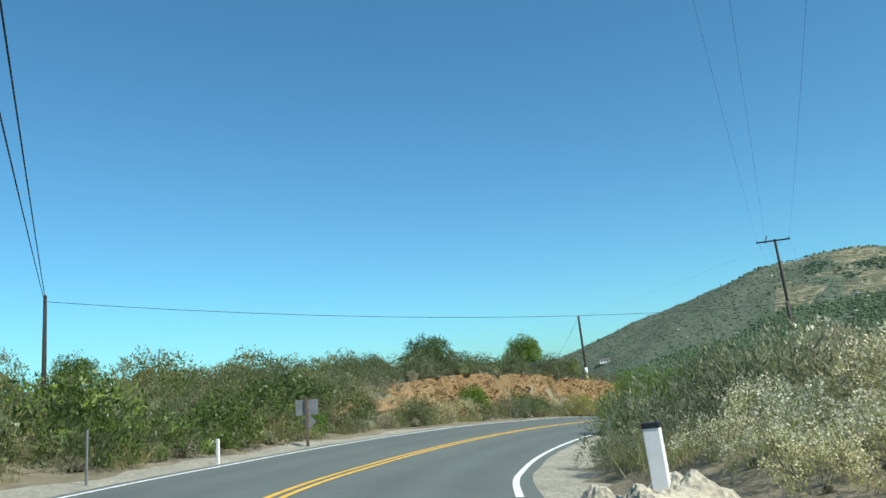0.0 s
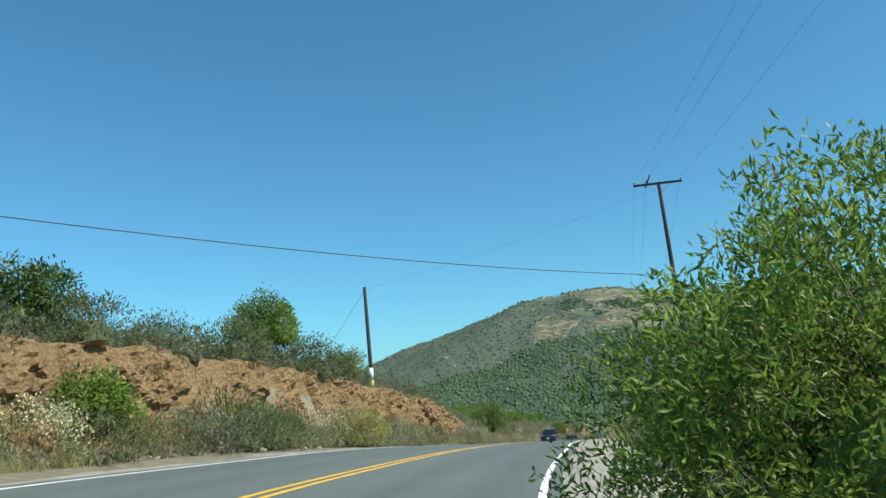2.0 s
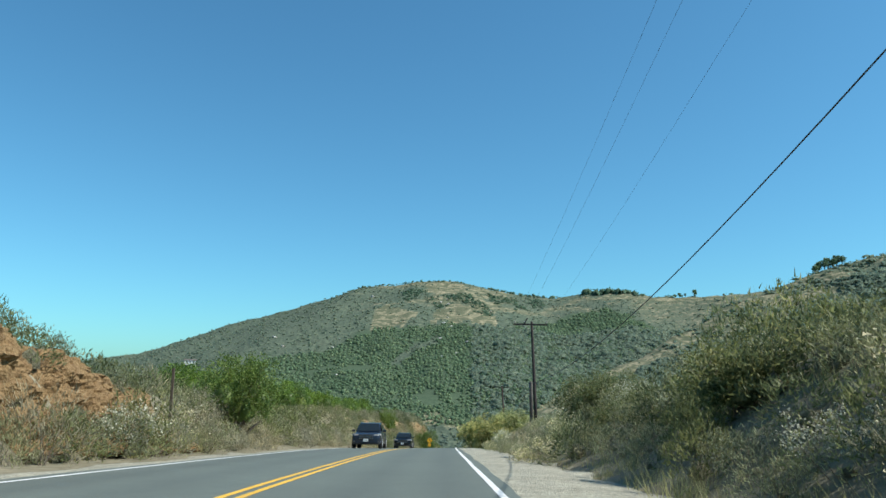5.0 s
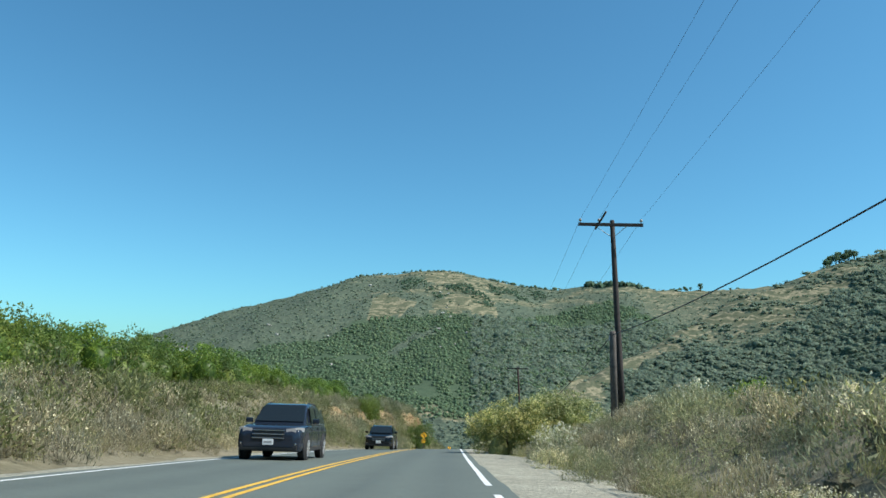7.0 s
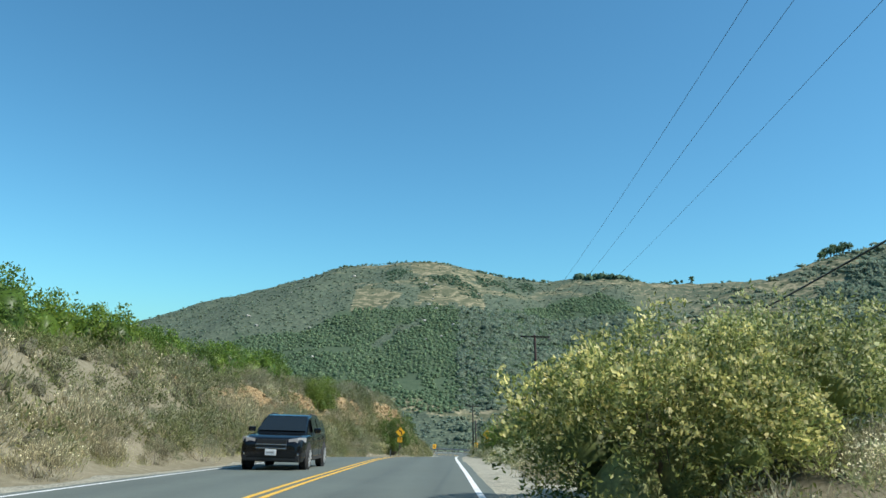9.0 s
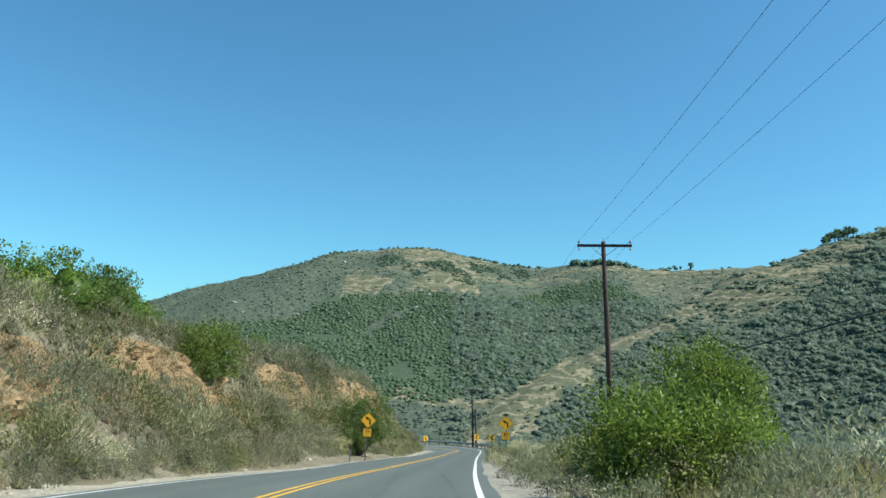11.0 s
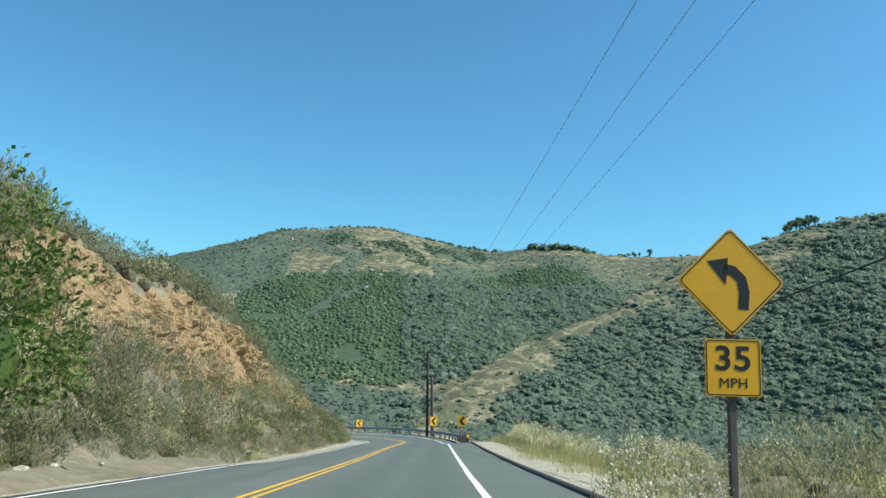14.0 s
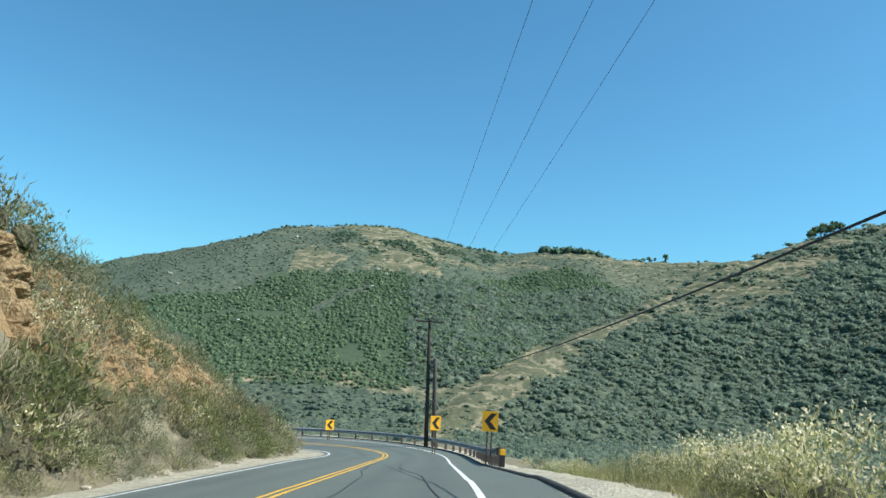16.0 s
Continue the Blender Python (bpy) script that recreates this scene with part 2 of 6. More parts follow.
    nt.links.new(col, b.inputs["Base Color"])
    b.inputs["Roughness"].default_value = 0.95
    b.inputs["Specular IOR Level"].default_value = 0.1
    bump(nt, b, n3.outputs["Fac"], 0.6, 0.12)
    return m


def rock_mat(name, tones, depth=1.0):
    m, nt, b = node_mat(name)
    c = coord_of(nt)
    n1, n2, n3 = noise_node(nt, 0.16, 8, 0.7, c), noise_node(nt, 1.6, 8, 0.7, c), noise_node(nt, 9, 8, 0.7, c)
    col = ramp(nt, n1.outputs["Fac"], tones)
    col = mix(nt, 0.5, col, ramp(nt, n2.outputs["Fac"], [(p, tuple(depth * v for v in c3)) for p, c3 in ((0.3, (0.13, 0.08, 0.04)), (0.55, (0.36, 0.25, 0.12)), (0.75, (0.48, 0.39, 0.23)))]))
    col = mix(nt, 0.35, col, ramp(nt, n3.outputs["Fac"], [(p, tuple(depth * v for v in c3)) for p, c3 in ((0.35, (0.16, 0.10, 0.06)), (0.65, (0.46, 0.34, 0.20)))]))
    for size, share in ((2.6, 0.4), (7.0, 0.3)):
        vor = nt.nodes.new("ShaderNodeTexVoronoi")
        vor.feature = "DISTANCE_TO_EDGE"
        vor.inputs["Scale"].default_value = size
        warped = mix(nt, 0.12, c, n2.outputs["Color"])
        nt.links.new(warped, vor.inputs["Vector"])
        crack = ramp(nt, vor.outputs["Distance"], [(0.0, (0.34, 0.29, 0.25)), (0.07, (1, 1, 1))])
        col = mix(nt, share, col, mix(nt, 1.0, col, crack, "MULTIPLY"))
    nt.links.new(col, b.inputs["Base Color"])
    b.inputs["Roughness"].default_value = 0.95
    b.inputs["Specular IOR Level"].default_value = 0.15
    bump(nt, b, mix(nt, 0.5, n3.outputs["Fac"], vor.outputs["Distance"]), 1.0, 0.16)
    return m


M_ASPHALT = asphalt_mat()
M_GRAVEL = gravel_mat("gravel", (0.25, 0.24, 0.185), (0.40, 0.385, 0.305))
M_DIRT = gravel_mat("sandy_dirt", (0.32, 0.295, 0.215), (0.46, 0.43, 0.335), 16)
M_GROUND = ground_mat()
M_ROCK = rock_mat("orange_cut_rock", [(0.25, (0.38, 0.29, 0.145)), (0.42, (0.32, 0.215, 0.088)), (0.54, (0.25, 0.14, 0.052)), (0.66, (0.18, 0.088, 0.035)), (0.85, (0.10, 0.060, 0.034))], 0.78)
M_ROCK_TAN = rock_mat("tan_bank_rock", [(0.25, (0.40, 0.35, 0.22)), (0.42, (0.35, 0.28, 0.16)), (0.54, (0.29, 0.205, 0.105)), (0.66, (0.22, 0.14, 0.07)), (0.85, (0.13, 0.10, 0.065))])
M_YELLOW = plain("yellow_line_paint", (0.74, 0.42, 0.03), 0.6, var=0.2, scale=3)
M_WHITE = plain("white_line_paint", (0.70, 0.70, 0.68), 0.6, var=0.2, scale=3)
M_WOOD = plain("creosoted_pole_wood", (0.036, 0.028, 0.025), 0.85, var=0.4, scale=5, bump_s=0.4)
M_WOOD_RED = plain("reddish_creosoted_wood", (0.062, 0.033, 0.028), 0.8, var=0.4, scale=5, bump_s=0.4)
M_WOOD_OLD = plain("weathered_grey_wood", (0.11, 0.095, 0.085), 0.9, var=0.35, scale=5, bump_s=0.4)
M_WIRE = plain("black_cable", (0.02, 0.02, 0.022), 0.6)
M_SIGN = plain("yellow_sign_sheeting", (0.80, 0.40, 0.012), 0.45, var=0.08, scale=2)
M_BLACK = plain("black_sign_paint", (0.012, 0.012, 0.012), 0.5)
M_STEEL = plain("galvanised_steel", (0.33, 0.335, 0.33), 0.65, 0.2, var=0.25, scale=4)
M_ALU = plain("dull_aluminium_back", (0.20, 0.21, 0.21), 0.55, 0.3, var=0.2, scale=4)
M_POSTWOOD = plain("sign_post_wood", (0.10, 0.075, 0.05), 0.85, var=0.3, scale=6)
M_PAINTWHITE = plain("white_post_paint", (0.72, 0.71, 0.68), 0.6, var=0.12, scale=5)
M_GREY = plain("grey_plastic", (0.28, 0.28, 0.27), 0.6)
M_LEAF_SAGE = foliage("sage_leaves", (0.14, 0.165, 0.10), (0.275, 0.31, 0.205), (0.41, 0.44, 0.315), 0.5)
M_LEAF_BRUSH = foliage("brush_leaves", (0.085, 0.112, 0.05), (0.185, 0.22, 0.106), (0.30, 0.315, 0.175), 0.5)
M_LEAF_BROWN = foliage("rusty_dry_leaves", (0.215, 0.205, 0.15), (0.375, 0.36, 0.275), (0.51, 0.49, 0.39), 0.5)
M_LEAF_PALE = foliage("pale_yellow_green_leaves", (0.21, 0.245, 0.115), (0.38, 0.415, 0.23), (0.56, 0.57, 0.37), 0.55)
M_LEAF_OLIVE = foliage("olive_blossom_leaves", (0.11, 0.15, 0.05), (0.26, 0.31, 0.11), (0.50, 0.52, 0.26), 0.5)
M_LEAF_GREEN = foliage("glossy_green_leaves", (0.075, 0.14, 0.028), (0.175, 0.29, 0.06), (0.30, 0.40, 0.11), 0.52, 0.4)
M_LEAF_MID = foliage("sunlit_green_leaves", (0.07, 0.125, 0.035), (0.155, 0.235, 0.065), (0.25, 0.33, 0.11), 0.52, 0.45)
M_LEAF_DARK = foliage("dark_green_leaves", (0.035, 0.07, 0.018), (0.09, 0.15, 0.035), (0.15, 0.22, 0.05), 0.35, 0.4)
M_LEAF_LIME = foliage("yellow_green_leaves", (0.22, 0.24, 0.06), (0.42, 0.44, 0.12), (0.58, 0.56, 0.20), 0.5)
M_STRAW = foliage("straw_blades", (0.20, 0.22, 0.10), (0.38, 0.39, 0.20), (0.56, 0.53, 0.33), 0.5)
M_FLOWER = foliage("cream_flower_heads", (0.56, 0.55, 0.42), (0.74, 0.73, 0.60), (0.82, 0.81, 0.72), 0.4)
M_BLOSSOM = foliage("pale_yellow_blossom", (0.46, 0.48, 0.20), (0.62, 0.62, 0.34), (0.74, 0.72, 0.50), 0.45)
# dense inner twigs, coloured darker than the leaves for the shade within a shrub
M_INNER = plain("shaded_inner_twigs", (0.17, 0.16, 0.095), 0.95, var=0.45, scale=14, bump_s=1.0, bump_d=0.05)
M_TWIG = plain("grey_twigs", (0.13, 0.105, 0.08), 0.9, var=0.3)
# far crowns: greens lightened and blued, so distance haze sits in the colour
M_CHAP = foliage("hazed_chaparral_clumps", (0.18, 0.258, 0.236), (0.222, 0.302, 0.272), (0.265, 0.342, 0.30), 0.58, 0.95, 0.05)
M_ORCH = foliage("hazed_orchard_canopy", (0.105, 0.180, 0.132), (0.150, 0.240, 0.170), (0.200, 0.290, 0.200), 0.5, 0.9, 0.08)

# ---- the road's line: x, y, z of the yellow centre, and its bank in degrees (right side up) ----
ROAD_ROWS = [
    (40.0, -52.0, 2.20, -1), (24.0, -35.0, 1.00, -2), (10.0, -18.0, -0.10, -2.5), (-2.4, -1.4, -0.95, -2.6), (-8.2, 8.4, -1.37, -2.8),
    (-10.75, 14.3, -1.60, -3.2), (-12.9, 21.1, -1.83, -3.9), (-14.45, 28.2, -2.05, -4.2), (-15.3, 34.5, -2.26, -4.3), (-15.8, 41.2, -2.53, -4.0),
    (-16.1, 48.7, -2.86, -3.8), (-16.42, 57.0, -3.30, -3.0), (-16.72, 64.4, -3.73, -2.0), (-16.95, 84.0, -4.96, -0.8), (-16.98, 105.7, -6.46, -0.1),
    (-16.79, 124.0, -7.91, 0.4), (-16.35, 146.0, -9.79, 1.2), (-15.7, 167.5, -11.81, 1.9), (-14.1, 189.1, -14.24, 3.4),
    (-12.35, 209.6, -16.54, 4.2), (-10.6, 227.8, -18.51, 5.1), (-9.1, 243.7, -20.14, 6.2),
]


def road_line():
    """The rows above, and then the tight left-hand bend."""
    x, y, z, bank = ROAD_ROWS[-1]
    rows, heading = list(ROAD_ROWS), radians(-5.0)
    for k in range(96):
        heading += min(1.0, max(0.0, (k - 26) / 24)) / 22.0 if k < 92 else 0.0
        x, y, z = x - math.sin(heading), y + math.cos(heading), z - (0.11 - 0.02 * min(1.0, max(0.0, (k - 26) / 20)))
        if k % 3 == 2:
            rows.append((x, y, z, max(3.0, 6.2 - 0.16 * k)))
    return catmull(rows, 0.9)


LINE = road_line()
TAN = np.gradient(LINE[:, :2], axis=0)
TAN /= np.linalg.norm(TAN, axis=1)[:, None]
NRM = np.stack([TAN[:, 1], -TAN[:, 0]], 1)  # to the right
STEP = np.r_[0, np.cumsum(np.linalg.norm(np.diff(LINE[:, :2], axis=0), axis=1))]
S0 = STEP[np.argmin(np.hypot(LINE[:, 0] + 2.4, LINE[:, 1] + 1.4))]
STA = STEP - S0  # stations: 0 where the drive begins
LANE = 3.7


def along(s):
    """x, y, z, bank slope, right-hand normal at stations s."""
    s = np.asarray(s, float)
    g = [np.interp(s, STA, LINE[:, k]) for k in range(4)]
    n = np.stack([np.interp(s, STA, NRM[:, 0]), np.interp(s, STA, NRM[:, 1])], -1)
    n /= np.linalg.norm(n, axis=-1, keepdims=True)
    return g[0], g[1], g[2], np.tan(np.radians(g[3])), n


def flat_left(s):
    """Where the far lane is flatter and a little narrower, before the bend."""
    return smooth(192, 202, np.asarray(s, float)) * smooth(236, 226, np.asarray(s, float))


def on_road(s, u, lift=0.0):
    x, y, z, b, n = along(s)
    b = np.where(np.asarray(u) < 0, b * (1 - 0.5 * flat_left(s)), b)
    return np.stack([x + n[..., 0] * u, y + n[..., 1] * u, z + b * u + lift], -1)


def su_of(x, y):
    """Station and sideways offset (right is positive) of points."""
    x, y = np.ravel(x), np.ravel(y)
    s, u = np.empty(len(x)), np.empty(len(x))
    for a in range(0, len(x), 4000):
        dx, dy = x[a:a + 4000, None] - LINE[None, :, 0], y[a:a + 4000, None] - LINE[None, :, 1]
        i = np.argmin(dx * dx + dy * dy, 1)
        k = np.arange(len(i))
        s[a:a + 4000] = STA[i] + np.clip(dx[k, i] * TAN[i, 0] + dy[k, i] * TAN[i, 1], -1, 1)
        side = dx[k, i] * NRM[i, 0] + dy[k, i] * NRM[i, 1]
        u[a:a + 4000] = np.sign(side) * np.hypot(dx[k, i], dy[k, i])
    return s, u


# ---- the land ----
CREST = [(-1500, 900, 5), (-900, 1000, -10), (-640, 1060, 0), (-451, 1138, 36), (-330, 1180, 84), (-232, 1205, 114), (-141, 1219, 145), (-58, 1225, 157), (4, 1226, 159),
         (44, 1225, 151), (114, 1219, 135), (161, 1212, 132), (249, 1195, 140), (297, 1183, 133), (358, 1163, 128), (470, 1120, 135), (700, 1050, 150)]
SPUR = [(20, 690, -62), (35, 708, -56), (93, 781, -24), (158, 848, 10), (238, 907, 50), (328, 956, 87), (420, 976, 119), (479, 987, 142), (553, 997, 171), (700, 960, 205), (1000, 850, 240)]
HOME = [(-120, -300, 6), (-85, -100, 5), (-70, 40, 2.5), (-60, 100, -1), (-50, 143, -5.0), (-46, 180, -6), (-40, 215, -8), (-34, 245, -12), (-31, 262, -17), (-29, 276, -21)]


def ridge(x, y, pts, k_a, k_b):
    """A ridge along points: falls by k_a on the side to the left of its line, by k_b on the other."""
    best, out = np.full(np.shape(x), 1e9), np.full(np.shape(x), -1e4)
    for (x0, y0, z0), (x1, y1, z1) in zip(pts, pts[1:]):
        dx, dy = x1 - x0, y1 - y0
        t = np.clip(((x - x0) * dx + (y - y0) * dy) / (dx * dx + dy * dy), 0, 1)
        px, py = x - (x0 + t * dx), y - (y0 + t * dy)
        d = np.hypot(px, py)
        side = dx * py - dy * px
        h = z0 + t * (z1 - z0) - np.where(side > 0, k_a, k_b) * d
        out = np.maximum(out, h)
    return out


def spine(x, y, pts, k_a, k_b):
    """As ridge(), but blended by nearness to the pieces of the line, for a crest that climbs steeply."""
    total, share = 0.0, 0.0
    for (x0, y0, z0), (x1, y1, z1) in zip(pts, pts[1:]):
        dx, dy = x1 - x0, y1 - y0
        t = np.clip(((x - x0) * dx + (y - y0) * dy) / (dx * dx + dy * dy), 0, 1)
        px, py = x - (x0 + t * dx), y - (y0 + t * dy)
        d = np.hypot(px, py)
        h = z0 + t * (z1 - z0) - np.where(dx * py - dy * px > 0, k_a, k_b) * d
        w = 1 / (d * d + 30) ** 2
        total, share = total + h * w, share + w
    return total / share


def far_land(x, y):
    gully = fbm(x / 120, y / 160, 4, 3)
    main = ridge(x, y, CREST, 0.5, 0.44) + gully * 16 * smooth(1200, 900, y) + fbm(x / 30, y / 40, 3, 8) * 3
    spur = spine(x, y, SPUR, 0.65, 0.29) + fbm(x / 90 + 5, y / 90, 4, 5) * 14 * smooth(0, 120, x) + fbm(x / 22, y / 22, 3, 9) * 2.0
    home = ridge(x, y, HOME, 0.45, 0.30)
    floor = -66 + 0.05 * np.abs(x - 30) * smooth(0, 300, np.abs(x - 30)) + fbm(x / 60, y / 60, 3, 2) * 4
    floor = np.where(y < 0, floor + 55 * smooth(0, -250, y), floor)
    east = -8 + 0.0 * x + 20 * smooth(40, 400, x)
    floor = np.maximum(floor, east * smooth(180, 40, y) + -66 * (1 - smooth(180, 40, y)))
    z = np.maximum(np.maximum(main, spur), np.maximum(home, floor))
    return z * (1 - smooth(1700, 2600, np.hypot(x, y))) + 0.0


# station, gravel width, toe, height of the cut, run of the cut, rise at 10 m beyond
LEFT = [(-70, 1.4, 5.6, 0.2, 3, 1.6), (0, 1.4, 5.6, 0.3, 3, 1.3), (20, 1.4, 5.8, 0.5, 2.5, 1.2), (30, 1.2, 6.3, 1.5, 2.2, 0.8), (38, 1.0, 6.9, 2.3, 1.3, 0.6), (46, 0.9, 7.0, 3.0, 1.0, 0.4), (60, 0.8, 6.9, 3.4, 0.9, 0.3), (74, 0.8, 6.9, 3.5, 0.9, 0.3),
        (88, 0.8, 6.6, 3.2, 1.4, 0.3), (100, 0.8, 6.0, 2.0, 2.6, 0.5), (112, 0.8, 5.5, 1.6, 4.0, 0.9), (130, 0.8, 5.5, 1.9, 5.0, 0.9), (150, 0.9, 5.6, 2.9, 5.0, 1.4), (172, 1.1, 5.8, 4.0, 5.0, 1.0), (190, 1.0, 5.8, 5.2, 4.8, 0.8),
        (212, 1.0, 5.8, 6.3, 4.6, 0.6), (232, 1.0, 5.9, 7.6, 4.6, 0.4), (248, 1.1, 6.0, 8.1, 4.6, 0.3), (257, 1.2, 6.1, 7.0, 4.7, 0.2), (266, 1.2, 6.1, 5.4, 4.8, 0.2), (280, 1.2, 6.0, 4.0, 5.2, 0.2), (292, 1.4, 6.0, 3.2, 5.5, 0.3), (306, 1.4, 6.0, 2.6, 6, 0.5), (345, 1.4, 6.0, 2.5, 6, 0.5)]
# station, gravel width, toe, bank height, run of the bank, rise at 10 m beyond
RIGHT = [(-70, 1.5, 5.4, 0.4, 4, 0.5), (0, 1.5, 5.4, 0.5, 4, 0.5), (22, 1.6, 5.5, 0.6, 4, 0.6), (40, 1.8, 5.8, 1.0, 4, 0.8), (52, 2.2, 6.4, 1.6, 4.2, 1.0), (64, 2.6, 6.6, 2.0, 4.6, 0.9), (74, 2.6, 6.6, 2.7, 5.0, 0.9), (92, 2.4, 6.4, 2.4, 5.0, 0.5),
         (104, 2.2, 6.2, 2.0, 4.5, 0.6), (116, 2.4, 6.4, 1.4, 4.5, 0.6), (130, 2.6, 6.6, 1.4, 4, 0.4), (146, 2.0, 6.2, 0.8, 4, -0.5), (166, 1.1, 5.4, 0.5, 3, -1.5), (186, 1.0, 5.4, 0.4, 3, -2.5), (206, 1.1, 5.5, 0.3, 3, -3.5),
         (222, 2.2, 6.2, 0.1, 3, -4.5), (250, 2.2, 6.2, 0.0, 3, -5), (345, 1.4, 5.6, 0.0, 3, -5)]


def land(x, y):
    """Ground height, with cut-face and bare-soil shares."""
    shape = np.shape(x)
    x, y = np.ravel(x).astype(float), np.ravel(y).astype(float)
    s, u = su_of(x, y)
    far = far_land(x, y)
    rx, ry, rz, bank, n = along(s)
    _, ltoe, lh, lrun, lrise = lerp_rows(LEFT, s)
    rwide, rtoe, rh, rrun, rrise = lerp_rows(RIGHT, s)
    lump = fbm(x / 7, y / 7, 3, 11)
    ul, ur = np.maximum(-u, 0), np.maximum(u, 0)
    cl, cr = np.clip((ul - ltoe) / lrun, 0, 1), np.clip((ur - rtoe) / rrun, 0, 1)
    zl = rz + bank * (1 - 0.5 * flat_left(s)) * u * smooth(12, 5, ul) + 0.25 * flat_left(s) * smooth(3.7, 4.6, ul) + lh * (cl ** 1.15) + lrise * np.maximum(ul - ltoe - lrun, 0) / 10 + lump * 0.7 * smooth(0, 4, ul - ltoe)
    zr = rz + bank * u * smooth(12, 5, ur) + rh * smooth(0, 1, cr) + rrise * np.maximum(ur - rtoe - rrun, 0) / 10 + lump * 0.5 * smooth(0, 3, ur - rtoe) + 0.4 * smooth(-2, 4, s) * smooth(24, 16, s) * smooth(4.9, 6.0, ur)
    z = np.where(u < 0, zl, zr)
    reach = np.where(u < 0, np.interp(s, [180, 240], [34, 16]), np.interp(s, [120, 160], [40, 13]))
    w = smooth(reach, reach * 2.6, np.abs(u))
    z = z * (1 - w) + far * w
    inside = smooth(5.6, 4.4, np.abs(u) + np.where(u < 0, 0.6 * flat_left(s), 0))
    inside = np.maximum(inside, np.where(u > 0, smooth(5.0 + rwide, 4.4 + rwide, u), 0))
    z = z - 0.12 * inside
    dist = np.hypot(x - rx, y - ry)
    cut = np.where(u < 0, smooth(0.02, 0.1, cl) * smooth(1.0, 0.9, cl), 0.0)
    return z.reshape(shape), cut.reshape(shape), w.reshape(shape), s.reshape(shape), u.reshape(shape)


def stretch(lo, hi, step, far_lo, far_hi, grow=1.13):
    core = list(np.arange(lo, hi, step))
    a, d = lo, step
    left = []
    while a > far_lo:
        d *= grow
        d = min(d, 160)
        if abs(a) > 120 and abs(a) < 700:
            d = min(d, 12)
        a -= d
        left.append(a)
    b, d = core[-1], step
    right = []
    while b < far_hi:
        d *= grow
        d = min(d, 160)
        if 120 < b < 1300:
            d = min(d, 11)
        b += d
        right.append(b)
    return np.array(left[::-1] + core + right)


GX = stretch(-42, 14, 0.9, -4300, 4300)
GY = stretch(-30, 312, 1.3, -4300, 4400)
XX, YY = np.meshgrid(GX, GY, indexing="ij")
ZZ, CUT, FARW, SS, UU = land(XX, YY)


def line_dist(x, y, pts):
    best = np.full(np.shape(x), 1e9)
    for (x0, y0, _), (x1, y1, _) in zip(pts, pts[1:]):
        dx, dy = x1 - x0, y1 - y0
        t = np.clip(((x - x0) * dx + (y - y0) * dy) / (dx * dx + dy * dy), 0, 1)
        best = np.minimum(best, np.hypot(x - x0 - t * dx, y - y0 - t * dy))
    return best


def within(x, z, outline):
    """Inside an outline of (x, height) on a hill's face."""
    got = np.zeros(np.shape(x), bool)
    for (x0, z0), (x1, z1) in zip(outline, outline[1:] + outline[:1]):
        got ^= ((z0 > z) != (z1 > z)) & (x < (x1 - x0) * (z - z0) / (z1 - z0 if z1 != z0 else 1e-9) + x0)
    return got


GROVE = [(-330, -36), (-330, -10), (-225, 30), (-150, 46), (-112, 66), (-60, 74), (0, 72), (60, 66), (110, 74), (165, 92), (225, 104), (262, 74), (262, 30), (262, -40)]
GROVE_GAPS = ([(-72, 28), (-52, 48), (-16, 56), (-18, 50), (-44, 40), (-60, 26)], [(150, 38), (172, 46), (176, 34), (158, 30)], [(36, 30), (60, 40), (66, 33), (44, 24)])
SCARS = ([(-112, 70), (-108, 96), (-84, 101), (-56, 92), (-52, 76), (-80, 66)], [(-28, 76), (-20, 98), (10, 110), (40, 106), (62, 88), (58, 76), (20, 72)], [(-46, 132), (-36, 152), (8, 156), (26, 142), (14, 128)])


def face(x, y):
    """Heights of the mountain and of the spur, and which of them shows."""
    main, spur = ridge(x, y, CREST, 0.5, 0.44), spine(x, y, SPUR, 0.65, 0.29)
    return main, spur, spur >= main - 3


def grove_at(x, y):
    main, spur, on_spur = face(x, y)
    xw, zw = x + fbm(x / 30, y / 30, 3, 61) * 22, main + fbm(x / 34, y / 34, 3, 62) * 12
    got = within(xw, zw, GROVE) & ~on_spur
    for gap in GROVE_GAPS:
        got &= ~within(x + fbm(x / 12, y / 12, 2, 63) * 8, main + fbm(x / 12, y / 12, 2, 64) * 5, gap)
    return got


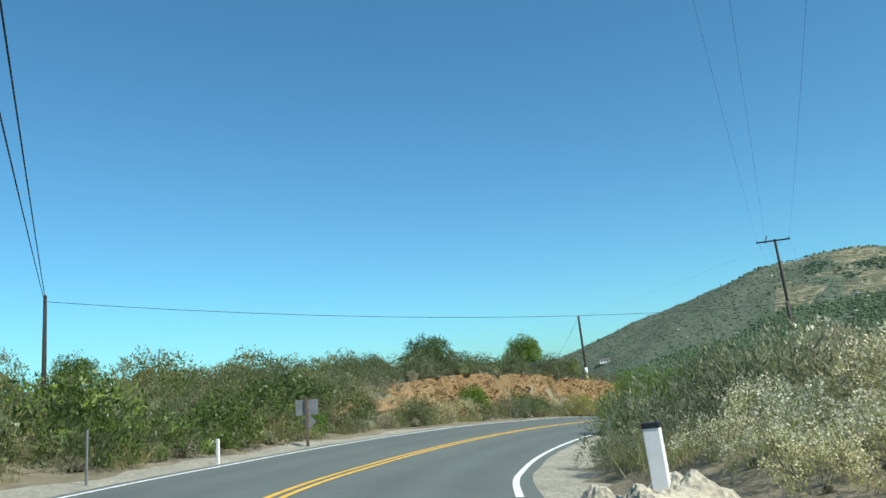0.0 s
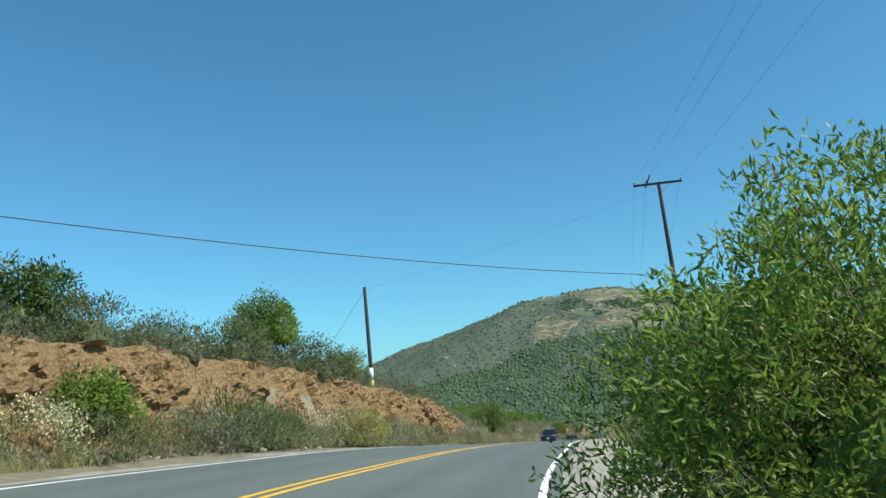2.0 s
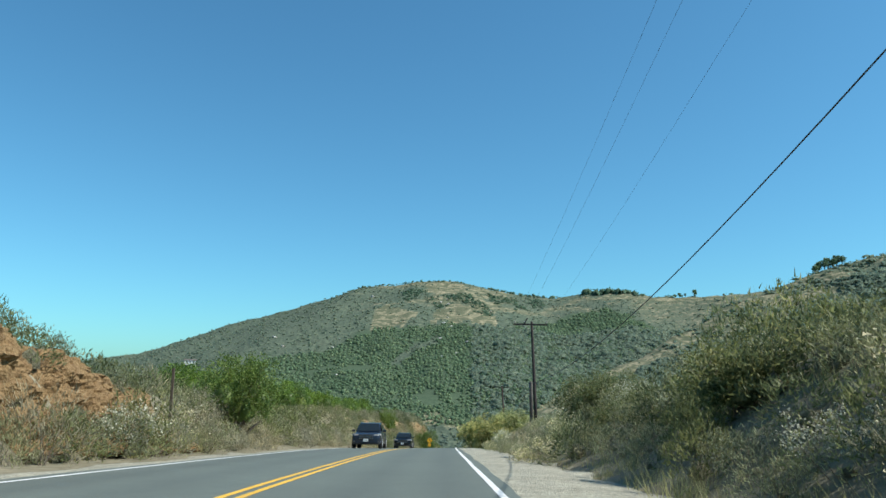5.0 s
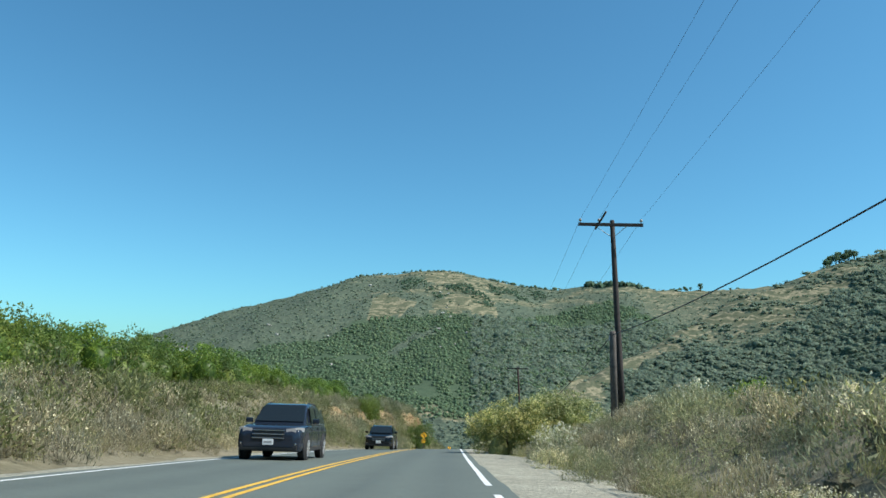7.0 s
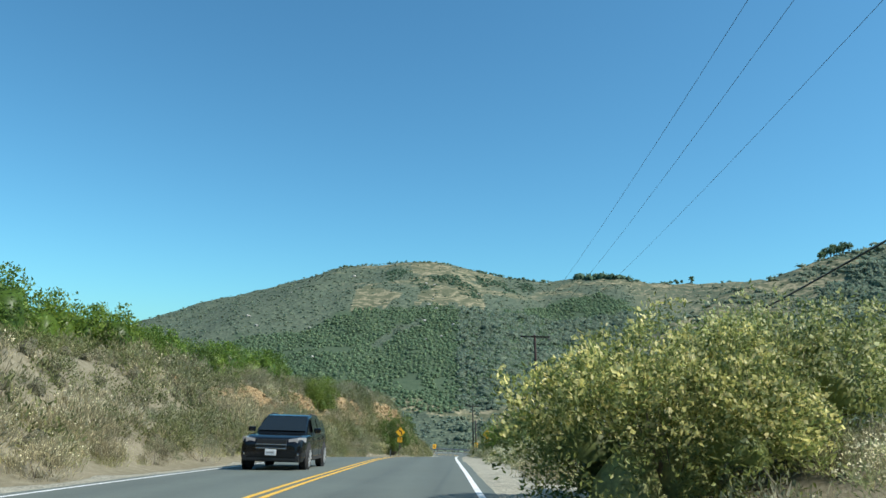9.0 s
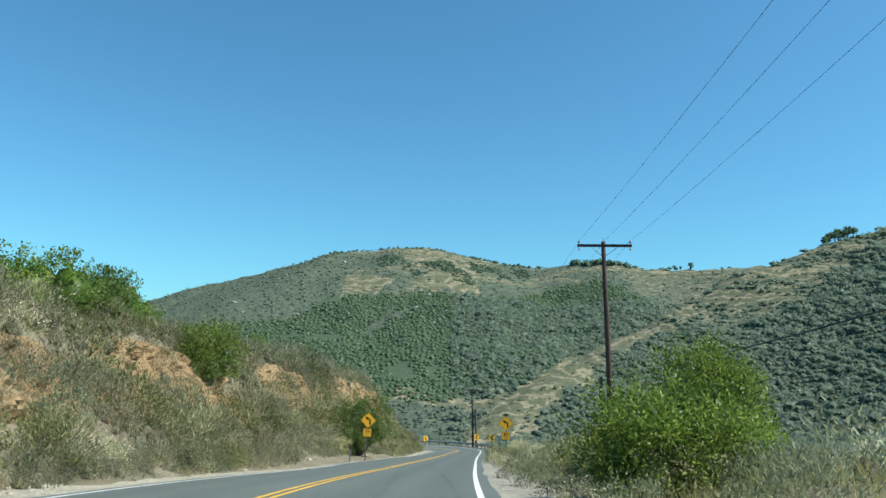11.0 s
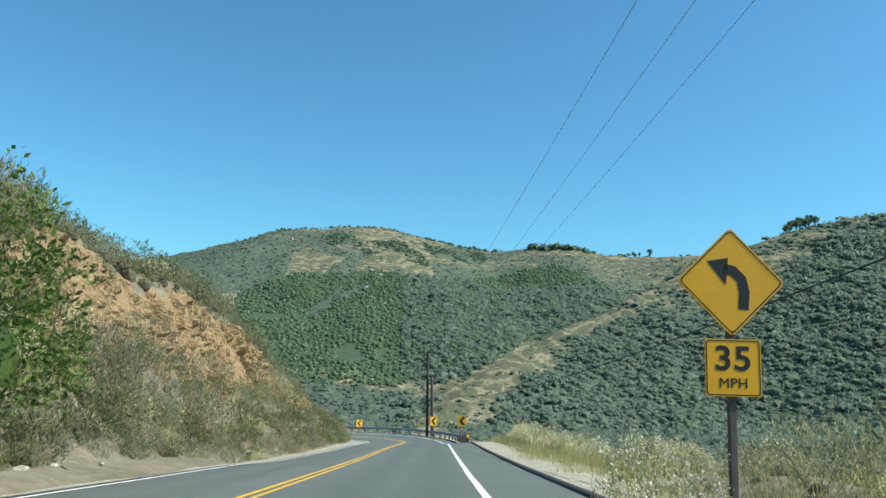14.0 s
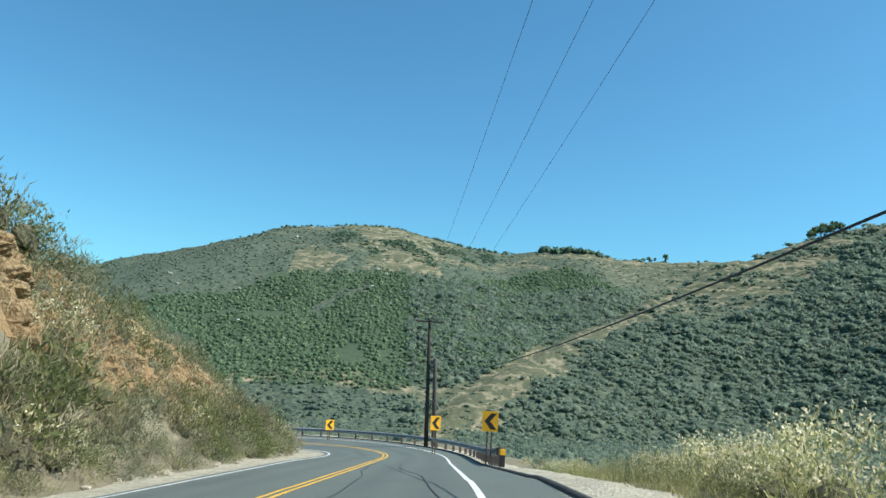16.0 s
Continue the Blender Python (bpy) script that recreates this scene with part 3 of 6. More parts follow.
def bare_patches(x, y):
    """Cleared benches, tracks and scars on the hills."""
    main, spur, on_spur = face(x, y)
    d = line_dist(x, y, SPUR)
    top = smooth(76, 112, main + fbm(x / 60, y / 30, 3, 31) * 26) * smooth(-230, -110, x) * (0.14 + 0.40 * smooth(-0.1, 0.15, fbm(x / 60, main / 6, 3, 33))) * ~on_spur
    right = smooth(40, 80, main + fbm(x / 40, y / 40, 3, 35) * 30) * smooth(235, 275, x) * 0.4 * ~on_spur
    scar = np.zeros(np.shape(x))
    for outline in SCARS:
        scar = np.maximum(scar, 0.95 * within(x + fbm(x / 18, y / 18, 3, 36) * 16, main + fbm(x / 16, y / 16, 3, 37) * 12, outline) * ~on_spur)
    foot = 0.75 * smooth(7, 2, np.abs(main + 40 + 6 * np.sin(x / 37) + fbm(x / 20, y / 20, 2, 38) * 8)) * smooth(-160, -120, x) * ~on_spur
    wide = np.interp(x, [20, 110, 165, 220, 260], [30, 29, 24, 18, 15])
    edge = 0.95 * smooth(wide + 8, wide - 6, d + fbm(x / 16, y / 16, 4, 4) * 26) * smooth(12, 30, x) * smooth(300, 240, x) * on_spur * (0.75 + 0.25 * smooth(-0.2, 0.2, fbm(x / 12, y / 12, 3, 44)))
    deep = np.interp(x, [205, 235, 277, 340, 385, 430, 480, 560, 620], [8, 30, 62, 88, 80, 56, 42, 34, 20])
    tier = smooth(-0.14, 0.10, fbm(x / 80, spur / 5, 3, 6))
    bench = smooth(deep + 6, deep - 8, d + fbm(x / 25, y / 25, 3, 17) * 22) * smooth(200, 235, x) * smooth(640, 560, x) * on_spur * (0.35 + 0.6 * tier)
    return np.clip(np.max([top, right, scar, foot, edge, bench], axis=0), 0, 1)


BARE = bare_patches(XX, YY) * FARW
ground_me = mesh_np("ground", np.stack([XX, YY, ZZ], -1).reshape(-1, 3), grid_faces(len(GX), len(GY)), [M_GROUND], smooth_shade=True)
GROVE_HERE = grove_at(XX, YY) * FARW
# dark litter under the chaparral above the cut
NEARBY = (XX > -75) & (XX < -5) & (YY > -20) & (YY < 112)
GS, GU = su_of(XX[NEARBY], YY[NEARBY])
FARW[NEARBY] = np.maximum(FARW[NEARBY], 0.85 * smooth(-8.0, -10.0, GU) * smooth(106, 98, GS))
for nm, arr in (("far", FARW), ("bare", BARE), ("grove", GROVE_HERE)):
    at = ground_me.attributes.new(nm, "FLOAT", "POINT")
    at.data.foreach_set("value", np.ascontiguousarray(arr.ravel(), np.float32))
tagged(new("ground", ground_me), "dry chaparral hills and valley with bare cuts", "ground", kind="structure")


def height(x, y):
    return land(np.atleast_1d(np.float64(x)), np.atleast_1d(np.float64(y)))[0]


def ribbon(name, s, u_rows, lift, mats, crown=0.0):
    """A strip along the road; u_rows: offsets, each a number or an array along s."""
    cols = [on_road(s, np.broadcast_to(u, s.shape), lift) for u in u_rows]
    v = np.stack(cols, 1)
    return mesh_np(name, v.reshape(-1, 3), grid_faces(len(s), len(u_rows))[:, ::-1], mats, smooth_shade=True)


SR = np.arange(STA[0] + 1, STA[-1] - 1, 0.7)
edge_r = 4.0 + 1.0 * smooth(204, 214, SR) + fbm(SR / 3, SR * 0, 3, 41) * 0.10
edge_l = -4.05 + 0.4 * flat_left(SR) + fbm(SR / 3, SR * 0 + 9, 3, 42) * 0.10
us = [edge_l, -3.7, -2.9, -2.2, -1.5, -0.8, 0.0, 0.8, 1.5, 2.2, 2.9, 3.7, edge_r]
road_me = ribbon("road", SR, us, 0.0, [M_ASPHALT])
tr = road_me.attributes.new("track", "FLOAT", "POINT")
tr.data.foreach_set("value", np.tile(np.array([0, 0, 0.8, 0, 0.7, 0, 0, 0, 0.8, 0, 0.8, 0, 0], np.float32), len(SR)))
tagged(new("road", road_me), "grey two-lane asphalt road with worn wheel tracks", "road", kind="structure")


def line_mesh(name, s0, s1, u0, u1, mat, label):
    s = np.arange(s0, s1, 0.6)
    wob = fbm(s / 2.5, s * 0 + u0, 2, 5) * 0.012 + (0.33 * flat_left(s) if u0 < -1 else 0.0)
    ob = new(name, ribbon(name, s, [u0 + wob, u1 + wob], 0.005, [mat]))
    return tagged(ob, label, "road marking", kind="structure")


for k, u in enumerate((-0.17, 0.07)):
    line_mesh("yellow_line", STA[0] + 2, STA[-1] - 2, u, u + 0.11, M_YELLOW, "solid yellow centre line on asphalt, one of a pair")
for a, b in ((STA[0] + 2, 9.6), (10.9, 112.2), (113.6, STA[-1] - 2)):
    line_mesh("white_edge_line", a, b, LANE - 0.06, LANE + 0.06, M_WHITE, "white edge line painted beside gravel shoulder")
line_mesh("white_edge_line", STA[0] + 2, STA[-1] - 2, -LANE - 0.06, -LANE + 0.06, M_WHITE, "thin white edge line on the far lane")


def shoulder(name, side, rows, s0, s1, mat, label, extra):
    s = np.arange(s0, s1, 0.6)
    wide = lerp_rows(rows, s)[0]
    outer = 4.0 + wide * 1.0 + extra + fbm(s / 2.2, s * 0 + side * 3, 4, 51) * 0.7
    ks = np.linspace(0, 1, 7)
    cols = []
    for k in ks:
        u = side * ((3.95 - (0.4 * flat_left(s) if side < 0 else -0.95 * smooth(206, 214, s))) * (1 - k) + outer * k)
        p = on_road(s, u, -0.012)
        if k > 0.5:
            g = height(p[:, 0], p[:, 1])
            p[:, 2] = p[:, 2] * (2 - 2 * k) + (g + 0.02) * (2 * k - 1)
        p[:, 2] += fbm(p[:, 0] / 0.8, p[:, 1] / 0.8, 2, 5) * 0.05 * smooth(0, 0.3, np.float64(k))
        cols.append(p)
    cols[-1][:, 2] -= 0.12
    v = np.stack(cols, 1)
    f = grid_faces(len(s), len(ks))
    ob = new(name, mesh_np(name, v.reshape(-1, 3), f[:, ::-1] if side > 0 else f, [mat], smooth_shade=True))
    return tagged(ob, label, "road shoulder", kind="structure")


shoulder("road_shoulder", 1, RIGHT, STA[0] + 2, 212, M_GRAVEL, "pale gravel shoulder beside the asphalt", 0.6)
shoulder("road_shoulder", 1, RIGHT, 212.2, STA[-1] - 2, M_DIRT, "sandy dirt verge behind the asphalt berm", 0.9)
shoulder("road_shoulder", -1, LEFT, STA[0] + 2, 160, M_GRAVEL, "narrow pale gravel shoulder below the bank", 0.3)
shoulder("road_shoulder", -1, LEFT, 160.2, STA[-1] - 2, M_DIRT, "sandy dirt verge at the foot of the bank", 1.1)

# ---- rock faces of the cuts ----
def worley(x, y, seed):
    """Distance to the nearest cell centre, and that cell's own random number."""
    xi, yi = np.floor(x), np.floor(y)
    best, cell = np.full(x.shape, 9.0), np.zeros(x.shape)
    for dx in (-1, 0, 1):
        for dy in (-1, 0, 1):
            cx, cy = xi + dx, yi + dy
            d = np.hypot(cx + hash2(cx, cy, seed) - x, cy + hash2(cx, cy, seed + 3) - y)
            near = d < best
            best, cell = np.where(near, d, best), np.where(near, hash2(cx, cy, seed + 9), cell)
    return best, cell


def rock_shows(s, c, seed):
    """Where bare rock shows on the patchy bank: a broken band below the crest."""
    band = smooth(0.30, 0.5, c + 0.25 * fbm(s / 6, c * 2, 2, seed)) * smooth(0.99, 0.88, c)
    return band * smooth(-0.44, -0.26, fbm(s / 8, c * 2.2, 3, seed + 5))


def rock_face(s_a, s_b, step, rows, proud, patchy, label, seed, mat, ledges=1.0):
    """Broken rock over a cut: blocks of three sizes with crevices between them."""
    s, c = np.meshgrid(np.arange(s_a, s_b, step), np.linspace(-0.1, 1.1, rows), indexing="ij")
    _, toe, h, run, _ = lerp_rows(LEFT, s.ravel())
    u = -(toe + run * c.ravel())
    p = on_road(s.ravel(), u)
    z = height(p[:, 0], p[:, 1]).reshape(s.shape)
    p = p.reshape(*s.shape, 3)
    _, _, _, _, n = along(s.ravel())
    n = n.reshape(*s.shape, 2)
    hh = np.hypot(h, run).reshape(s.shape) * c
    warp = fbm(s / 1.3, hh / 1.3, 2, seed + 60) * 0.5
    d1, k1 = worley(s / 1.15 + warp, hh / 1.7 + warp, seed)
    d2, k2 = worley(s / 0.45 + 7 + warp, hh / 0.48, seed + 20)
    d3, k3 = worley(s / 0.24 + 3, hh / 0.2, seed + 40)
    out = 0.46 * (k1 - 0.5) + 0.30 * (k2 - 0.5) + 0.18 * (k3 - 0.5) - 0.10 * d1 - 0.12 * d2 - 0.08 * d3 + 0.45 * fbm(s / 3.0, hh / 2.5, 3, seed)
    tilt = hh / 0.62 + 0.9 * fbm(s / 4, hh / 2, 3, seed + 90) + 0.05 * s
    out += 0.20 * ledges * (np.mod(tilt, 1.0) - 0.5) * (0.6 + 0.8 * k1)
    out -= 0.55 * smooth(0.10, 0.20, fbm(s / 1.1 + 9, hh * 0.25, 2, seed + 80))
    out = np.maximum(out + proud, 0.03)
    gate = smooth(-0.04, 0.06, c) * smooth(1.09, 1.0, c)
    if patchy:
        gate = gate * rock_shows(s, c, seed)
    gate = gate * smooth(s_a, s_a + 2, s) * smooth(s_b, s_b - 2, s)
    out = out * gate - 0.35 * (1 - gate)
    p[..., 0] += n[..., 0] * out * 0.85
    p[..., 1] += n[..., 1] * out * 0.85
    p[..., 2] = z + out * 0.12
    ob = new("rock_face", mesh_np("rock_face", p.reshape(-1, 3), grid_faces(*s.shape), [mat]))
    return tagged(ob, label, "rock face", kind="structure")


rock_face(37, 102, 0.10, 46, 0.58, False, "orange and ochre broken rock cut above the road", 3, M_ROCK, 0.6)
rock_face(20, 40, 0.14, 26, 0.25, True, "pale tan earth cut beside the road", 13, M_ROCK_TAN)
rock_face(164, 230, 0.15, 60, 0.60, True, "weathered ochre rock showing through bank brush", 23, M_ROCK_TAN, 1.2)
rock_face(227, 264, 0.09, 104, 0.60, True, "layered ochre rock standing bare above brush", 23, M_ROCK_TAN, 1.5)
rock_face(261, 286, 0.17, 44, 0.60, True, "weathered ochre rock at the bank's end", 23, M_ROCK_TAN)


def rock_mesh(seed, size):
    g = np.random.default_rng(seed)
    bm = bmesh.new()
    bmesh.ops.create_icosphere(bm, subdivisions=2, radius=size)
    ax = unit3(g)
    for v in bm.verts:
        d = v.co.normalized()
        v.co *= 0.8 + 0.35 * noise.noise(d * 1.7 + Vector((seed, 0, 0))) + 0.12 * noise.noise(d * 4.1)
        v.co.z *= 0.65
        k = v.co.dot(ax)
        if k > size * 0.5:
            v.co -= ax * (k - size * 0.5) * 0.8
    return bm


def unit3(g):
    return Vector(g.normal(0, 1, 3)).normalized()


M_STONE = plain("dusty_stone", (0.42, 0.37, 0.29), 0.95, var=0.35, scale=6, bump_s=0.7, bump_d=0.02)
g = np.random.default_rng(17)
stones = []
for k in range(4):
    me = bpy.data.meshes.new("stone")
    bm = rock_mesh(30 + k, 0.16)
    bm.to_mesh(me)
    bm.free()
    me.materials.append(M_STONE)
    stones.append(me)


def put_stone(s, u, size, label):
    x, y, z = (v[0] for v in (on_road(np.array([s]), np.array([u]))[:, 0], on_road(np.array([s]), np.array([u]))[:, 1], height(*on_road(np.array([s]), np.array([u]))[0, :2])))
    ob = tagged(new("stone", stones[int(g.integers(0, 4))]), label, "stone", "loose stones")
    ob.matrix_basis = Matrix.LocRotScale((x, y, z + size * 0.03), Euler((0, 0, g.uniform(0, 6.28))), (size, size * g.uniform(0.7, 1.2), size))



def earth_mound(x, y, rad, tall, seed, label):
    """Low rough heap of dug earth whose rim dips below the ground."""
    a, r = np.meshgrid(np.linspace(0, 2 * math.pi, 49), np.linspace(0, 1, 22), indexing="ij")
    px, py = x + rad * 0.75 * r * np.cos(a), y + rad * r * np.sin(a)
    lump = fbm(px / 0.35, py / 0.35, 3, seed)
    pz = height(px.ravel(), py.ravel()).reshape(px.shape) + tall * (1 - r ** 2) * (1 + 0.9 * lump) + 0.05 * lump - 0.10 * r ** 6
    ob = new("earth_mound", mesh_np("earth_mound", np.stack([px, py, pz], -1).reshape(-1, 3), grid_faces(*px.shape), [M_DIRT]))
    return tagged(ob, label, "earth mound")


earth_mound(-2.25, 7.5, 1.3, 0.5, 7, "low heap of pale earth round the marker")
earth_mound(-7.2, 25.6, 1.7, 0.22, 5, "low mound of grey-brown earth and stones")
earth_mound(-6.4, 22.6, 1.6, 0.16, 6, "low mound of pale earth beside the shoulder")
for k in range(26):
    put_stone(g.uniform(18.5, 26), g.uniform(5.2, 7.2), g.uniform(0.3, 0.9), "dusty stone lying on the earth mound")

for k in range(120):
    put_stone(g.uniform(160, 280), -g.uniform(4.8, 6.3), g.uniform(0.2, 0.9), "dusty tan stone fallen from the bank")
for k in range(14):
    put_stone(g.uniform(36, 98), -g.uniform(5.6, 6.6), g.uniform(0.4, 1.1), "ochre stone fallen at the cut's foot")
for k in range(12):
    put_stone(208.5 + g.uniform(-1.5, 1.8), g.uniform(5.6, 7.2), g.uniform(0.9, 2.2), "dark boulder at the drain beside the berm")
for k in range(16):
    put_stone(g.uniform(12, 28), g.uniform(5.2, 6.6), g.uniform(0.4, 1.2), "pale rubble stone beside the shoulder")

# ---- berm, cracks, rail ----
def profile_strip(name, s, prof, mat, label, category):
    """A strip of the cross-section prof, rows of (sideways, up), along the road."""
    cols = [on_road(s, np.full(s.shape, u), lift) for u, lift in prof]
    ob = new(name, mesh_np(name, np.stack(cols, 1).reshape(-1, 3), grid_faces(len(s), len(prof))[:, ::-1], [mat], smooth_shade=False))
    return tagged(ob, label, category, kind="structure")


M_BERM = plain("black_asphalt_berm", (0.07, 0.073, 0.068), 0.9, var=0.3, scale=6, bump_s=0.6, bump_d=0.02)
M_TAR = plain("tar_seal", (0.022, 0.022, 0.022), 0.6)
profile_strip("asphalt_kerb", np.arange(210, STA[-1] - 4, 0.7), [(5.02, -0.05), (5.05, 0.035), (5.08, 0.058), (5.13, 0.06), (5.17, 0.03), (5.25, -0.12)], M_BERM, "dark rolled asphalt kerb along the road edge", "kerb")
crack_s = np.arange(246, 268, 0.4)
for off, seed in ((2.7, 3), (1.4, 5)):
    wander = off + fbm(crack_s / 11, crack_s * 0, 2, seed) * 0.7 - (crack_s - 246) * 0.04
    ob = new("tar_crack", ribbon("tar_crack", crack_s, [wander - 0.014, wander + 0.016], 0.006, [M_TAR]))
    tagged(ob, "dark sealed crack wandering along the lane", "road crack", kind="structure")

RAIL_S0, RAIL_S1, RAIL_U = 264.5, STA[-1] - 6, 5.45


def guard_rail():
    root = tagged(new("guard_rail"), "weathered galvanised steel guard rail round the bend", "guard rail")
    s = np.arange(RAIL_S0, RAIL_S1, 0.6)
    prof = [(0.0, 0.42), (-0.05, 0.46), (-0.08, 0.50), (-0.05, 0.55), (0.0, 0.58), (-0.05, 0.62), (-0.08, 0.67), (-0.05, 0.71), (0.0, 0.74), (0.02, 0.74), (0.02, 0.42)]
    cols = [on_road(s, np.full(s.shape, RAIL_U + a), b) for a, b in prof]
    f = grid_faces(len(s), len(prof))[:, ::-1]
    part_mesh("beam", mesh_np("beam", np.stack(cols, 1).reshape(-1, 3), f, [M_STEEL]), root)
    post = None
    for k, sp in enumerate(np.arange(RAIL_S0 + 0.3, RAIL_S1, 1.9)):
        x, y, z, b, n = along(np.array([sp]))
        p = on_road(np.array([sp]), np.array([RAIL_U + 0.16]))[0]
        if post is None:
            bm = bmesh.new()
            add_box(bm, (0.16, 0.16, 1.3), Matrix.Translation((0, 0, 0.1)), 0.012)
            post = bpy.data.meshes.new("post")
            bm.to_mesh(post)
            bm.free()
            post.materials.append(M_WOOD_OLD)
        ob = new("post", post)
        ob.parent = root
        ob.matrix_basis = Matrix.LocRotScale(p, Euler((0, 0, math.atan2(n[0, 1], n[0, 0]))), None)
    return root


guard_rail()


# ---- poles and lines ----
def frame_between(a, b):
    d = (Vector(b) - Vector(a))
    return Matrix.Translation((Vector(a) + Vector(b)) / 2) @ d.to_track_quat("X", "Z").to_matrix().to_4x4(), d.length


def utility_pole(label, base, top, r0, r1, arm=None, third=0.3, white=None, pin=False, wood=M_WOOD):
    """A wooden pole with its crossarm and insulators, from its true ends. Returns the points that carry lines."""
    base = Vector((base[0], base[1], float(height(base[0], base[1])[0]) - 0.4 if len(base) < 3 else base[2]))
    root = tagged(new("utility_pole"), label, "utility pole", "line poles")
    root.matrix_basis = Matrix.Translation(base)
    o = lambda p: tuple(Vector(p) - base)
    bm = bmesh.new()
    b, t = Vector((0, 0, 0)), Vector(o(top))
    add_tube(bm, [b, b.lerp(t, 0.35), b.lerp(t, 0.7), t - (t - b).normalized() * 0.03, t], [r0, r0 * 0.65 + r1 * 0.35, r0 * 0.3 + r1 * 0.7, r1, r1 * 0.8], 14)
    part("shaft", bm, wood, root, smooth_shade=True)
    ends = []
    if white:
        for z0, z1, mat, nm in white:
            bm = bmesh.new()
            add_tube(bm, [b.lerp(t, z0), b.lerp(t, z1)], r0 * 1.04, 14)
            part("band", bm, mat, root, nm, True)
    if arm:
        m, length = frame_between(o(arm[0]), o(arm[1]))
        bm = bmesh.new()
        add_box(bm, (length, 0.10, 0.13), m @ Matrix.Translation((0, -r1 * 0.9, 0)), 0.012)
        part("crossarm", bm, M_WOOD, root)
        for sgn in (-1, 1):
            bm = bmesh.new()
            mid = b.lerp(t, 1 - 0.75 / t.length)
            add_tube(bm, [m @ Vector((sgn * length * 0.25, -r1 * 0.9, -0.05)), mid], 0.014, 6)
            part("brace", bm, M_STEEL, root)
        for k, f in enumerate((-0.47, -third * 0.5, 0.47)):
            p = m @ Vector((f * length, -r1 * 0.9, 0.06))
            bm = bmesh.new()
            add_tube(bm, [p, p + Vector((0, 0, 0.07)), p + Vector((0, 0, 0.08)), p + Vector((0, 0, 0.15)), p + Vector((0, 0, 0.19))], [0.015, 0.015, 0.055, 0.06, 0.03], 10)
            part("insulator", bm, M_GREY, root, "dark porcelain pin insulator", True)
            ends.append(base + p + Vector((0, 0, 0.17)))
        if not pin:
            p = m @ Vector((-third * 0.5 * length, -r1, 0.05))
            bm = bmesh.new()
            add_tube(bm, [p + Vector((-0.10, 0.25, -0.2)), p + Vector((0.22, -0.35, 0.42))], [0.035, 0.045], 8)
            part("cutout", bm, M_WIRE, root, "dark line fuse tilted over the arm", True)
        else:
            bm = bmesh.new()
            add_tube(bm, [t, t + Vector((0, 0, 0.22))], 0.02, 6)
            part("pole_pin", bm, M_STEEL, root)
            for sgn in (-1, 1):
                p = m @ Vector((sgn * length * 0.47, -r1, -0.1))
                bm = bmesh.new()
                add_tube(bm, [p, p + Vector((0, -0.05, -0.14))], [0.05, 0.03], 8)
                part("strain_insulator", bm, M_GREY, root, "", True)
    return ends


def stub_pole(label, base, top, r):
    z = float(height(base[0], base[1])[0]) - 0.3
    b = Vector((base[0], base[1], z))
    root = tagged(new("stub_pole"), label, "pole")
    root.matrix_basis = Matrix.Translation(b)
    bm = bmesh.new()
    t = Vector(top) - b
    add_tube(bm, [(0, 0, 0), t * 0.97, t], [r, r * 0.92, r * 0.75], 14)
    part("shaft", bm, M_WOOD_OLD, root, smooth_shade=True)
    bm = bmesh.new()
    add_box(bm, (0.05, 0.10, 0.25), Matrix.Translation(t * 0.93 + Vector((-r * 0.9, 0, 0))), 0.01)
    part("bracket", bm, M_STEEL, root)
    return root


def cable(a, b, sag, r, label):
    """A hanging line between two points, with a clamp at each end."""
    a, b = Vector(a), Vector(b)
    n = 28
    pts = [a.lerp(b, k / n) - Vector((0, 0, 4 * sag * (k / n) * (1 - k / n))) for k in range(n + 1)]
    bm = bmesh.new()
    add_tube(bm, pts, r, 5)
    root = tagged(new("overhead_cable"), label, "cable", "overhead lines")
    return part("wire", bm, M_WIRE, root)


e1 = utility_pole("dark leaning wooden pole with one crossarm", (-6.17, 71.1), (-6.63, 70.66, 10.86), 0.17, 0.10, ((-8.14, 70.42, 10.70), (-5.31, 70.11, 10.60)), 0.45)
e2 = utility_pole("dark upright wooden pole with one crossarm", (-6.95, 125.4), (-7.19, 125.8, 1.71), 0.15, 0.095, ((-8.61, 125.76, 1.48), (-6.02, 125.4, 1.43)), 0.36)
e3 = utility_pole("reddish dark wooden pole above the valley", (-3.62, 190.6), (-4.42, 189.4, -3.50), 0.16, 0.10, ((-5.63, 189.6, -3.71), (-3.13, 189.0, -3.73)), 0.0, pin=True, wood=M_WOOD_RED)
e4 = utility_pole("distant wooden pole beyond the guard rail", (-2.7, 291.6), (-3.14, 291.7, -14.20), 0.19, 0.11, ((-4.3, 291.6, -14.50), (-1.9, 291.6, -14.50)), 0.0)
utility_pole("bare wooden pole with white-painted foot on cut", (-25.0, 69.0), (-25.28, 69.1, 6.00), 0.13, 0.10, white=[(0.15, 0.25, M_PAINTWHITE, "white-painted band"), (0.06, 0.148, plain("faded_cream_paint", (0.55, 0.45, 0.20), 0.7), "faded cream-painted foot")])
utility_pole("wooden pole standing among skyline brush", (-43.7, 25.9), (-43.8, 25.9, 7.58), 0.15, 0.10)
stub_pole("grey stub pole strapped beside the leaning pole", (-6.10, 70.85), (-6.46, 70.3, 5.19), 0.15)
stub_pole("grey weathered stub pole beside the line pole", (-7.34, 125.15), (-7.38, 125.15, -2.93), 0.14)
stub_pole("short grey stub pole beside the valley pole", (-4.35, 190.2), (-4.35, 190.2, -9.95), 0.10)
